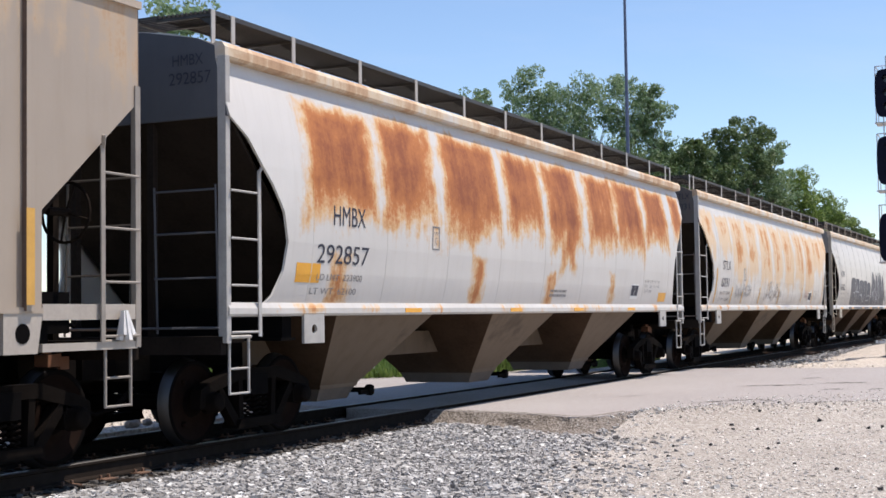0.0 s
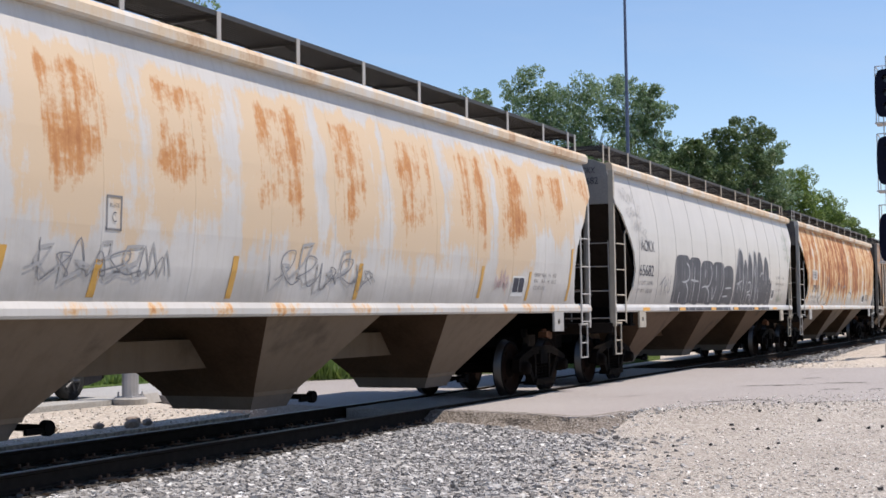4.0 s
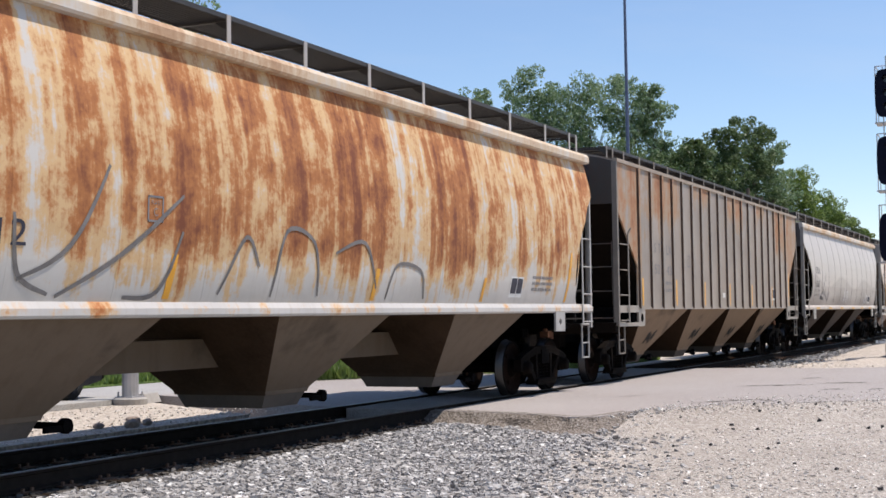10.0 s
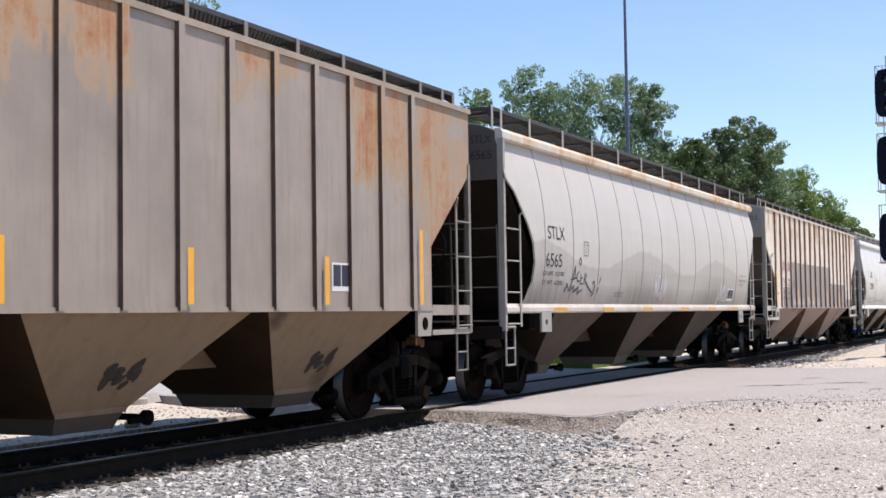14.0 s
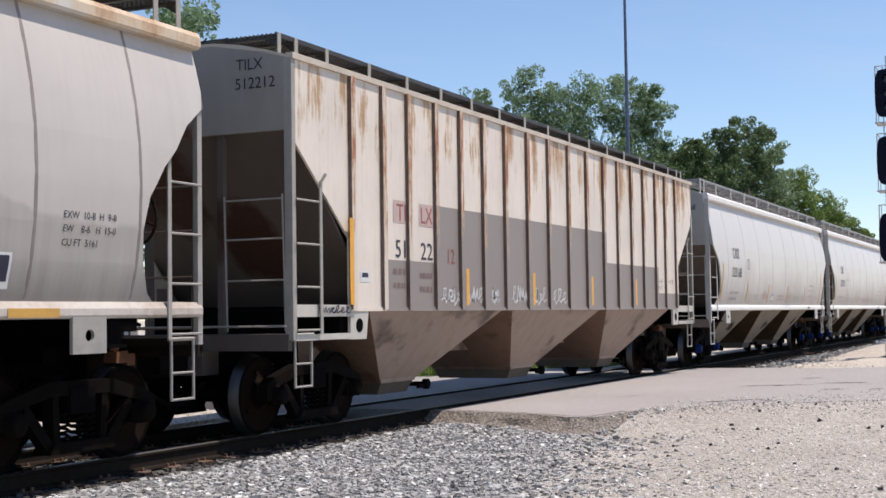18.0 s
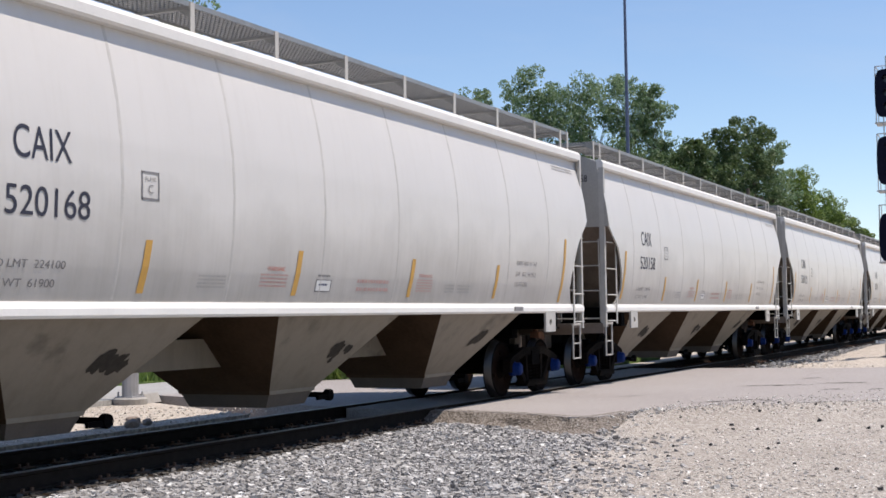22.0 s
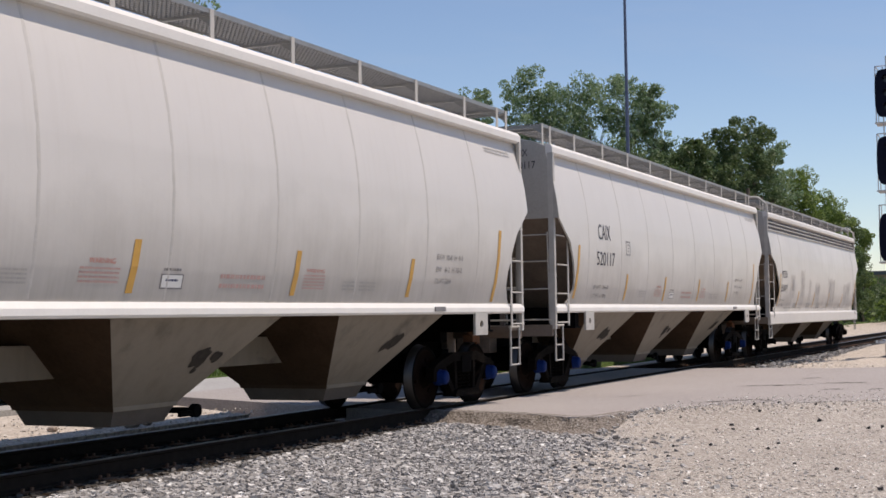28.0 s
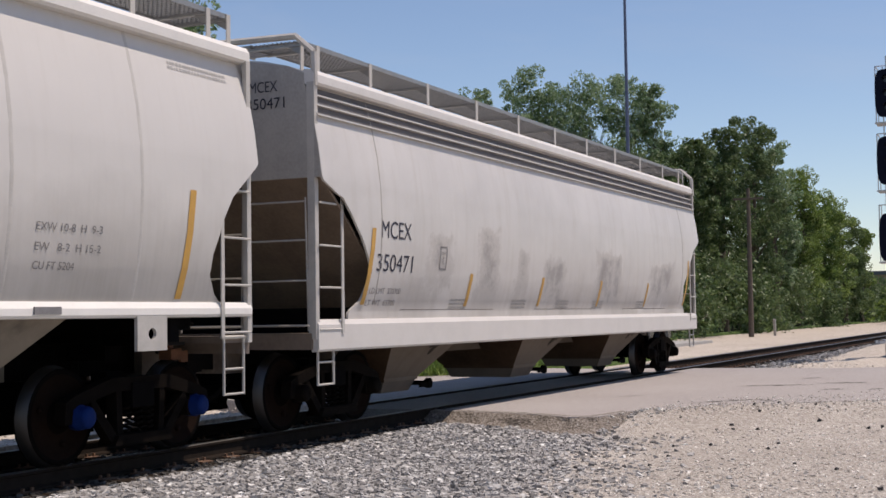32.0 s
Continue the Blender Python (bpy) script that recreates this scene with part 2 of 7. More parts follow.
def box(bm, x0, x1, y0, y1, z0, z1):
    vs = [bm.verts.new((x, y, z)) for x in (x0, x1) for y in (y0, y1) for z in (z0, z1)]
    for f in ((0, 1, 3, 2), (4, 6, 7, 5), (0, 4, 5, 1), (2, 3, 7, 6), (0, 2, 6, 4), (1, 5, 7, 3)):
        bm.faces.new([vs[k] for k in f])
    return vs


def hexa(bm, low, high):
    """A solid between two four-cornered outlines."""
    a, b = [bm.verts.new(p) for p in low], [bm.verts.new(p) for p in high]
    bm.faces.new(a[::-1]), bm.faces.new(b)
    for k in range(4):
        j = (k + 1) % 4
        bm.faces.new((a[k], a[j], b[j], b[k]))


def tube(bm, p0, p1, r, n=6, r1=None):
    p0, p1 = Vector(p0), Vector(p1)
    d = (p1 - p0).normalized()
    u = d.orthogonal().normalized()
    w = d.cross(u)
    r1 = r if r1 is None else r1
    ring = [[bm.verts.new(p + (u * math.cos(a) + w * math.sin(a)) * q) for a in (2 * math.pi * k / n for k in range(n))]
            for p, q in ((p0, r), (p1, r1))]
    for k in range(n):
        j = (k + 1) % n
        bm.faces.new((ring[0][k], ring[0][j], ring[1][j], ring[1][k]))
    bm.faces.new(ring[0][::-1]), bm.faces.new(ring[1])


def rod(bm, pts, r, n=5):
    for a, b in zip(pts, pts[1:]):
        tube(bm, a, b, r, n)


def sweep(bm, pts, r, n=5):
    """One closed tube that follows a bent line."""
    rings = []
    for k, p in enumerate(pts):
        p = Vector(p)
        d = (Vector(pts[min(len(pts) - 1, k + 1)]) - Vector(pts[max(0, k - 1)])).normalized()
        u = d.cross(Vector((0.13, 0.21, 0.97))).normalized()
        w = d.cross(u)
        rings.append([bm.verts.new(p + (u * math.cos(a) + w * math.sin(a)) * r) for a in (2 * math.pi * j / n for j in range(n))])
    for a, b in zip(rings, rings[1:]):
        for j in range(n):
            i = (j + 1) % n
            bm.faces.new((a[j], a[i], b[i], b[j]))
    bm.faces.new(rings[0][::-1]), bm.faces.new(rings[-1])


def slab(bm, outline, axis, a, b):
    """A flat outline (u, v) made solid between a and b along axis."""
    put = {"x": lambda u, v, w: (w, u, v), "y": lambda u, v, w: (u, w, v), "z": lambda u, v, w: (u, v, w)}[axis]
    lo, hi = [bm.verts.new(put(u, v, a)) for u, v in outline], [bm.verts.new(put(u, v, b)) for u, v in outline]
    bm.faces.new(lo[::-1]), bm.faces.new(hi)
    for k in range(len(outline)):
        j = (k + 1) % len(outline)
        bm.faces.new((lo[k], lo[j], hi[j], hi[k]))


def lathe(bm, prof, n=24, at=(0, 0, 0)):
    """Turns a profile (radius, y) about the y axis."""
    rings = []
    for r, y in prof:
        rings.append([bm.verts.new((at[0] + r * math.cos(2 * math.pi * k / n), at[1] + y, at[2] + r * math.sin(2 * math.pi * k / n))) for k in range(n)])
    for a, b in zip(rings, rings[1:]):
        for k in range(n):
            j = (k + 1) % n
            bm.faces.new((a[k], a[j], b[j], b[k]))
    bm.faces.new(rings[0]), bm.faces.new(rings[-1][::-1])


def thing(name, m, label, category, group=""):
    ob = new(name)
    ob.matrix_world = m
    return tagged(ob, label, category, group)


def structure(name, bm, material, label=""):
    return tagged(part(name, bm, material, None, label), kind="structure")

# ------------------------------------------------------------------ hopper cars
PROFILE_Z = [1.44, 1.60, 1.85, 2.20, 2.60, 3.00, 3.35, 3.65, 3.90, 4.10]
PROFILE_W = [1.455, 1.508, 1.566, 1.610, 1.626, 1.610, 1.566, 1.506, 1.444, 1.385]
CUT_LONG = ([1.50, 1.60, 1.88, 2.19, 2.51, 2.81, 2.98, 3.26, 3.46], [0.74, 0.88, 1.02, 1.06, 0.97, 0.74, 0.56, 0.33, 0.04])
CUT_SHORT = ([1.50, 1.60, 1.80, 2.00, 2.35, 2.60, 2.95], [0.52, 0.68, 0.82, 0.80, 0.66, 0.50, 0.04])
CUT_WIDE = ([1.40, 1.55, 1.92, 2.32, 2.77, 2.80, 2.94], [0.86, 1.10, 1.27, 0.95, 0.48, 0.36, 0.04])


def half_width(z):
    return float(np.interp(z, PROFILE_Z, PROFILE_W))


def side_sheet(length, cut, z0, z1):
    """One curved side of a car, with ends cut away towards the bottom, two skins and closed edges."""
    rows = sorted({z0, z1, *[z for z in PROFILE_Z + list(cut[0]) if z0 < z < z1]})
    cols = [1.35 + k * (length - 2.7) / 24 for k in range(25)]
    grids = []
    bm = bmesh.new()
    for inset in (0.0, 0.03):
        grid = []
        for z in rows:
            c = float(np.interp(z, cut[0], cut[1], right=0.0))
            xs = [c, (c + 1.35) / 2, *cols, length - (c + 1.35) / 2, length - c]
            grid.append([bm.verts.new((x, -(half_width(z) - inset), z)) for x in xs])
        grids.append(grid)
    for g in grids:
        for a, b in zip(g, g[1:]):
            for k in range(len(a) - 1):
                bm.faces.new((a[k], a[k + 1], b[k + 1], b[k]))
    o, i = grids
    # the closing edges keep corners of their own, so that the skin shades as a flat sheet up to its cut
    for a, b in ((o[0], i[0]), (o[-1], i[-1]), ([r[0] for r in o], [r[0] for r in i]), ([r[-1] for r in o], [r[-1] for r in i])):
        a, b = [bm.verts.new(v.co) for v in a], [bm.verts.new(v.co) for v in b]
        for k in range(len(a) - 1):
            bm.faces.new((a[k], a[k + 1], b[k + 1], b[k]))
    return bm


def strip_on_side(bm, x0, x1, z0, z1, proud=0.004, lean=0.0, flat=None):
    """A thin patch laid on the curved side."""
    n = max(2, int((z1 - z0) / 0.03) + 1)
    last = None
    for k in range(n):
        z = z0 + (z1 - z0) * k / (n - 1)
        y = -((half_width(z) if flat is None else flat) + proud)
        s = lean * (k / (n - 1))
        row = [bm.verts.new((x0 + s, y, z)), bm.verts.new((x1 + s, y, z))]
        if last:
            bm.faces.new((last[0], last[1], row[1], row[0]))
        last = row


GRATES = {}


def grate(length, step=0.075):
    """Open grating of a roof walk, origin at its near front corner."""
    key = (round(length, 2), step)
    if key not in GRATES:
        vs, fs = [], []

        def bar(x0, x1, y0, y1, z0, z1):
            n = len(vs)
            vs.extend([(x, y, z) for x in (x0, x1) for y in (y0, y1) for z in (z0, z1)])
            fs.extend([tuple(n + k for k in f) for f in ((0, 1, 3, 2), (4, 6, 7, 5), (0, 4, 5, 1), (2, 3, 7, 6), (0, 2, 6, 4), (1, 5, 7, 3))])
        for k in range(12):
            y = 0.015 + k * 0.058
            bar(0, length, y, y + 0.006, 0, 0.028)
        k = 0.05
        while k < length:
            bar(k, k + 0.018, 0.0, 0.66, 0.006, 0.026)
            k += step
        GRATES[key] = from_lists("running_board", vs, fs)
    return GRATES[key]


SHARED = {}


def shared(key, make):
    if key not in SHARED:
        bm = make(bmesh.new())
        bmesh.ops.recalc_face_normals(bm, faces=bm.faces)
        me = bpy.data.meshes.new(key[0] if isinstance(key, tuple) else key)
        bm.to_mesh(me)
        bm.free()
        SHARED[key] = me
    return SHARED[key]


def own(name, key, make, material, parent, label="", at=None, smooth=False, turn=None):
    """A part that shares its mesh with its like; its paint belongs to the object."""
    me = shared(key, make)
    if not me.materials:
        me.materials.append(None)
    if smooth:
        for poly in me.polygons:
            poly.use_smooth = True
    ob = new(name, me)
    ob.material_slots[0].link = "OBJECT"
    ob.material_slots[0].material = material
    ob.parent = parent
    if at is not None:
        ob.matrix_basis = pose(*at) if turn is None else pose(*at, *turn)
    if label:
        ob["label"] = label
    return ob


def text_mesh(body, size, squeeze=1.0):
    cu = bpy.data.curves.new("lettering", "FONT")
    cu.body, cu.size = body, size
    ob = new("lettering", cu)
    bpy.context.view_layer.update()
    me = bpy.data.meshes.new_from_object(ob.evaluated_get(bpy.context.evaluated_depsgraph_get()))
    bpy.data.objects.remove(ob)
    for v in me.vertices:
        v.co.x *= squeeze
    return me


def glyphs(me, material, parent, single):
    """Links writing: each large letter as a part of its own, fine print as one."""
    if not single:
        return tagged(linked("small_print", me, material, parent), kind="stuff")
    root = list(range(len(me.vertices)))

    def find(k):
        while root[k] != k:
            root[k] = root[root[k]]
            k = root[k]
        return k
    for poly in me.polygons:
        first = find(poly.vertices[0])
        for v in poly.vertices[1:]:
            root[find(v)] = first
    piece = {}
    for poly in me.polygons:
        piece.setdefault(find(poly.vertices[0]), []).append(tuple(poly.vertices))
    for faces in piece.values():
        used = sorted({v for f in faces for v in f})
        at = {v: k for k, v in enumerate(used)}
        linked("letter", from_lists("letter", [tuple(me.vertices[v].co) for v in used], [tuple(at[v] for v in f) for f in faces]), material, parent)
    bpy.data.meshes.remove(me)


def letters(body, x, z, tall, material, parent, wide=None, flat=None, bold=0.0):
    """Stencilled writing on the near side: x is its left edge, z its foot, tall its capital height."""
    me = text_mesh(body, tall / 0.70)
    w = max((v.co.x for v in me.vertices), default=1)
    k = 1.0 if wide is None else wide / w
    for v in me.vertices:
        zz = z + v.co.y
        v.co = (x + v.co.x * k, -((half_width(zz) if flat is None else flat) + 0.0055), zz)
    return glyphs(me, material, parent, tall > 0.1)


def end_letters(body, y, z, tall, material, parent, wide=None, x=-0.012):
    """Stencilled writing on the front end sheet; y is its left edge as read."""
    me = text_mesh(body, tall / 0.70)
    w = max((v.co.x for v in me.vertices), default=1)
    k = 1.0 if wide is None else wide / w
    for v in me.vertices:
        v.co = (x, y - v.co.x * k, z + v.co.y)
    return glyphs(me, material, parent, True)


def bars(x, z, wide, rows, tall, material, parent, gap=1.9, flat=None, seed=0):
    """Small writing that cannot be read: rows of short bars."""
    rnd = random.Random(seed + int(x * 100))
    bm = bmesh.new()
    for r in range(rows):
        at = x
        zz = z - r * tall * gap
        while at < x + wide:
            w = rnd.uniform(0.5, 1.6) * tall
            strip_on_side(bm, at, min(at + w, x + wide), zz, zz + tall, 0.0045, 0, flat)
            at += w + rnd.uniform(0.25, 0.6) * tall
    return tagged(part("small_print", bm, material, parent), kind="stuff")


# ---- running gear
def side_frame_mesh(bm):
    # cast frame: arched top, inclined members to the spring seat, pedestals at both axles
    slab(bm, [(-1.12, 0.40), (-1.10, 0.60), (-0.98, 0.66), (-0.45, 0.80), (0.45, 0.80), (0.98, 0.66), (1.10, 0.60), (1.12, 0.40),
              (1.02, 0.40), (1.00, 0.54), (0.80, 0.58), (0.40, 0.67), (-0.40, 0.67), (-0.80, 0.58), (-1.00, 0.54), (-1.02, 0.40)], "y", -1.06, -0.93)
    for s in (1, -1):
        slab(bm, [(s * 0.82, 0.60), (s * 0.70, 0.62), (s * 0.36, 0.24), (s * 0.44, 0.17)], "y", -1.05, -0.94)
        slab(bm, [(s * 0.30, 0.67), (s * 0.38, 0.67), (s * 0.36, 0.20), (s * 0.27, 0.20)], "y", -1.05, -0.92)
        slab(bm, [(s * 0.76, 0.36), (s * 0.74, 0.60), (s * 0.80, 0.62), (s * 0.82, 0.36)], "y", -1.05, -0.94)
    slab(bm, [(-0.46, 0.15), (0.46, 0.15), (0.40, 0.25), (-0.40, 0.25)], "y", -1.10, -0.88)
    return bm


def spring_mesh(bm):
    pts = [(0.055 * math.cos(a), 0.055 * math.sin(a), 0.25 + 0.27 * k / 40) for k, a in ((k, k * 2 * math.pi * 5 / 40) for k in range(41))]
    sweep(bm, pts, 0.013, 4)
    return bm


def wheelset_mesh(bm):
    prof = [(0.09, -0.83), (0.14, -0.83), (0.16, -0.79), (0.36, -0.765), (0.40, -0.82), (0.452, -0.82), (0.457, -0.72), (0.484, -0.70),
            (0.484, -0.685), (0.40, -0.68), (0.36, -0.735), (0.15, -0.70), (0.09, -0.69)]
    lathe(bm, prof, 28)
    lathe(bm, [(r, -y) for r, y in prof], 28)
    tube(bm, (0, -1.02, 0), (0, 1.02, 0), 0.085, 10)
    # three lightening marks cast in the plate
    for k in range(3):
        a = 2 * math.pi * k / 3
        tube(bm, (0.26 * math.cos(a), -0.80, 0.26 * math.sin(a)), (0.26 * math.cos(a), -0.77, 0.26 * math.sin(a)), 0.035, 8)
    return bm


def bolster_mesh(bm):
    box(bm, -0.17, 0.17, -1.08, 1.08, 0.50, 0.74)
    tube(bm, (0, 0, 0.72), (0, 0, 0.98), 0.22, 12)
    for y in (-0.62, 0.62):
        box(bm, -0.12, 0.12, y - 0.10, y + 0.10, 0.74, 0.84)
    for s in (-1, 1):
        # brake beams and shoes
        tube(bm, (s * 0.38, -0.80, 0.40), (s * 0.38, 0.80, 0.40), 0.03, 6)
        for y in (-0.74, 0.74):
            box(bm, s * 0.38 - 0.03, s * 0.42 + 0.02, y - 0.05, y + 0.05, 0.28, 0.54)
    return bm


def cap_mesh(bm):
    lathe(bm, [(0.04, -1.17), (0.085, -1.165), (0.105, -1.14), (0.105, -1.07), (0.12, -1.06), (0.12, -0.98)], 14)
    return bm


WHEELS = []


def truck(car, x, caps, frame_mat):
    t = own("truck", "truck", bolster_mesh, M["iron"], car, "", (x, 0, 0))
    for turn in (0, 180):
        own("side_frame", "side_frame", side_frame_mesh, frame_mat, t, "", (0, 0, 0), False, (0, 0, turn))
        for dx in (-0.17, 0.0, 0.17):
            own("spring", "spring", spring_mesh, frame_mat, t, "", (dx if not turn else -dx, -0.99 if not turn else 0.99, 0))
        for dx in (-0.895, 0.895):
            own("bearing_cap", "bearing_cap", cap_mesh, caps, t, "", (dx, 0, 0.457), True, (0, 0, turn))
    for dx in (-0.895, 0.895):
        me = shared("wheelset", wheelset_mesh)
        if not me.materials:
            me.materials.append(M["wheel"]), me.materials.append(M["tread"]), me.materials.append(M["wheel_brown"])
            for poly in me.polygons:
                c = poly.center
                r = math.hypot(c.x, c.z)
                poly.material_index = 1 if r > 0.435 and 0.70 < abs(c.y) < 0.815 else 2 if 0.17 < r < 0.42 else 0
                poly.use_smooth = True
        w = new("wheelset", me)
        w.parent = t
        w.matrix_basis = pose(dx, 0, 0.457)
        WHEELS.append((w, dx))
    return t


# ---- shared small parts
def rung_mesh(bm):
    tube(bm, (0, 0, 0), (0.52, 0, 0), 0.013, 6)
    return bm


def short_rung_mesh(bm):
    tube(bm, (0, 0, 0), (0.38, 0, 0), 0.013, 6)
    return bm


def support_mesh(bm):
    # upright strap at the walk's edge and the arm back to the roof
    box(bm, -0.035, 0.035, -1.306, -1.294, 4.24, 4.615)
    return bm


def arm_mesh(bm):
    # bearer under the walk, with a small gusset
    box(bm, -0.03, 0.03, -1.292, -0.58, 4.545, 4.575)
    slab(bm, [(-1.292, 4.44), (-1.292, 4.545), (-1.12, 4.545)], "x", -0.006, 0.006)
    return bm


def coupler_mesh(bm):
    slab(bm, [(0.25, 0.74), (-0.30, 0.76), (-0.42, 0.70), (-0.66, 0.70), (-0.70, 0.76), (-0.70, 1.00), (-0.42, 1.02), (-0.30, 0.96), (0.25, 0.98)], "y", -0.10, 0.10)
    box(bm, -0.68, -0.40, -0.20, 0.16, 0.74, 1.0)
    rod(bm, [(0.0, -0.30, 0.62), (-0.30, -0.32, 0.45), (-0.55, -0.25, 0.38), (-0.75, -0.15, 0.50)], 0.028, 6)
    return bm


def brake_wheel_mesh(bm):
    n, r = 20, 0.28
    pts = [(0, r * math.cos(2 * math.pi * k / n), r * math.sin(2 * math.pi * k / n)) for k in range(n + 1)]
    rod(bm, pts, 0.016, 5)
    for k in range(4):
        a = 2 * math.pi * k / 4 + 0.3
        tube(bm, (0, 0, 0), (0.03, r * math.cos(a), r * math.sin(a)), 0.012, 5)
    tube(bm, (-0.25, 0, 0), (0.04, 0, 0), 0.04, 8)
    return bm


def pad_mesh(bm):
    # jacking pad with an oval lifting hole
    n = 16
    outer = []
    for c, s in ((1, 0), (1, 0.5), (1, 1), (0.5, 1), (0, 1), (-0.5, 1), (-1, 1), (-1, 0.5), (-1, 0), (-1, -0.5), (-1, -1), (-0.5, -1), (0, -1), (0.5, -1), (1, -1), (1, -0.5)):
        outer.append((0.225 + c * 0.225, 0.165 + s * 0.165))
    inner = [(0.225 + 0.06 * math.cos(2 * math.pi * k / n), 0.16 + 0.055 * math.sin(2 * math.pi * k / n)) for k in range(n)]
    ring = []
    for pts in (outer, inner):
        ring.append([[bm.verts.new((u, y, v)) for u, v in pts] for y in (-1.535, -1.50)])
    for k in range(n):
        j = (k + 1) % n
        (of, ob_), (jf, jb) = ring
        bm.faces.new((of[k], of[j], jf[j], jf[k])), bm.faces.new((ob_[k], jb[k], jb[j], ob_[j]))
        bm.faces.new((of[k], ob_[k], ob_[j], of[j])), bm.faces.new((jf[k], jf[j], jb[j], jb[k]))
    return bm


def ladders(car, length, paint, tops, rear, rungs, low_steps, deep=1.10):
    """The four corner ladders of a car: post, second rail, rungs and step below."""
    for side in (-1, 1):
        for end in (0, 1):
            bm = bmesh.new()
            fx = (lambda x: x) if end == 0 else (lambda x: length - x)
            y = side * 1.515
            top = tops if end == 0 else rear
            xa, xb = sorted((fx(0.0), fx(0.075)))
            box(bm, xa, xb, min(y, y - side * 0.05), max(y, y - side * 0.05), deep, top)
            box(bm, *sorted((fx(-0.005), fx(0.018))), *sorted((y - side * 0.004, y - side * 0.10)), deep + 0.004, top - 0.004)
            lad = part("ladder", bm, paint, car)
            bm = bmesh.new()
            xr = 0.57
            box(bm, *sorted((fx(xr - 0.02), fx(xr + 0.035))), *sorted((y + side * 0.035, y + side * 0.02)), deep + 0.06, max(rungs) + 0.24)
            tube(bm, (fx(xr), y + side * 0.03, max(rungs) + 0.22), (fx(xr + 0.05), side * (half_width(max(rungs) + 0.3) - 0.02), max(rungs) + 0.33), 0.02, 5)
            part("side_rail", bm, paint, lad)
            for z in rungs:
                own("rung", "rung", rung_mesh, paint, lad, "", (fx(0.05) if end == 0 else fx(0.57), y + side * 0.02, z))
            bm = bmesh.new()
            ys = side * 1.47
            for x in (0.10, 0.46):
                tube(bm, (fx(x), ys, deep + 0.05), (fx(x), ys, 0.56), 0.016, 6)
            tube(bm, (fx(0.03), ys, deep + 0.06), (fx(0.50), ys, deep + 0.06), 0.02, 6)
            step = part("step", bm, paint, car)
            for z in low_steps:
                own("rung", "short_rung", short_rung_mesh, paint, step, "", (fx(0.09) if end == 0 else fx(0.47), ys, z))


def bay(car, xa, xb, top, foot, paint, grime_shade, gate_paint, low=0.44, half_low=0.62, half_top=1.42, soot_shade=0):
    """One hopper bay: a funnel of four slope sheets, with its gate, gate frame and rack shaft."""
    c, h = (xa + xb) / 2, foot / 2
    bm = bmesh.new()
    hexa(bm, [(c - h, -half_low, low), (c + h, -half_low, low), (c + h, half_low, low), (c - h, half_low, low)],
         [(xa, -half_top, top), (xb, -half_top, top), (xb, half_top, top), (xa, half_top, top)])
    # weld flange round the outlet
    hexa(bm, [(c - h - 0.02, -half_low - 0.02, low - 0.01), (c + h + 0.02, -half_low - 0.02, low - 0.01), (c + h + 0.02, half_low + 0.02, low - 0.01), (c - h - 0.02, half_low + 0.02, low - 0.01)],
         [(c - h - 0.05, -half_low - 0.04, low + 0.07), (c + h + 0.05, -half_low - 0.04, low + 0.07), (c + h + 0.05, half_low + 0.04, low + 0.07), (c - h - 0.05, half_low + 0.04, low + 0.07)])
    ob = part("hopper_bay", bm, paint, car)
    # sheets facing along the car get a browner tone darkened for their shade
    ob.data.materials.append(grime_shade)
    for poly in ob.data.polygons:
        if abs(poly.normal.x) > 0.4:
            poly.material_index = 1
    if soot_shade:
        rnd = random.Random(soot_shade)
        bm = bmesh.new()
        for k in range(11):
            px, pz = c + (0.45 if half_low < 0.7 else 0.10) + rnd.gauss(0, 0.13), (0.98 if half_low < 0.7 else 0.80) + rnd.gauss(0, 0.06)
            a, r = rnd.uniform(0.2, 0.8), rnd.uniform(0.05, 0.13)
            ring = []
            for q in range(9):
                w = 2 * math.pi * q / 9
                u, v = r * math.cos(w) * rnd.uniform(0.7, 1.2), r * 0.6 * math.sin(w) * rnd.uniform(0.7, 1.2)
                x, z = px + u * math.cos(a) - v * math.sin(a), pz + u * math.sin(a) + v * math.cos(a)
                ring.append(bm.verts.new((x, -(half_low + (half_top - half_low) * (z - low) / (top - low)) - 0.004 - 0.0007 * k, z)))
            bm.faces.new(ring)
        tagged(part("soot_smudge", bm, M["smudge"], ob), kind="stuff")
    bm = bmesh.new()
    hexa(bm, [(c - h + 0.06, -half_low + 0.08, low - 0.17), (c + h - 0.06, -half_low + 0.08, low - 0.17), (c + h - 0.06, half_low - 0.08, low - 0.17), (c - h + 0.06, half_low - 0.08, low - 0.17)],
         [(c - h, -half_low, low - 0.01), (c + h, -half_low, low - 0.01), (c + h, half_low, low - 0.01), (c - h, half_low, low - 0.01)])
    part("outlet_gate", bm, gate_paint, ob)
    bm = bmesh.new()
    tube(bm, (c + h + 0.28, -half_low - 0.10, low - 0.08), (c + h + 0.28, half_low + 0.10, low - 0.08), 0.035, 8)
    for y in (-half_low - 0.12, half_low + 0.04):
        tube(bm, (c + h + 0.28, y, low - 0.08), (c + h + 0.28, y + 0.08, low - 0.08), 0.075, 8)
        box(bm, c + h - 0.02, c + h + 0.36, y + 0.01, y + 0.05, low - 0.13, low - 0.07)
    part("gate_shaft", bm, M["iron"], ob)
    return ob


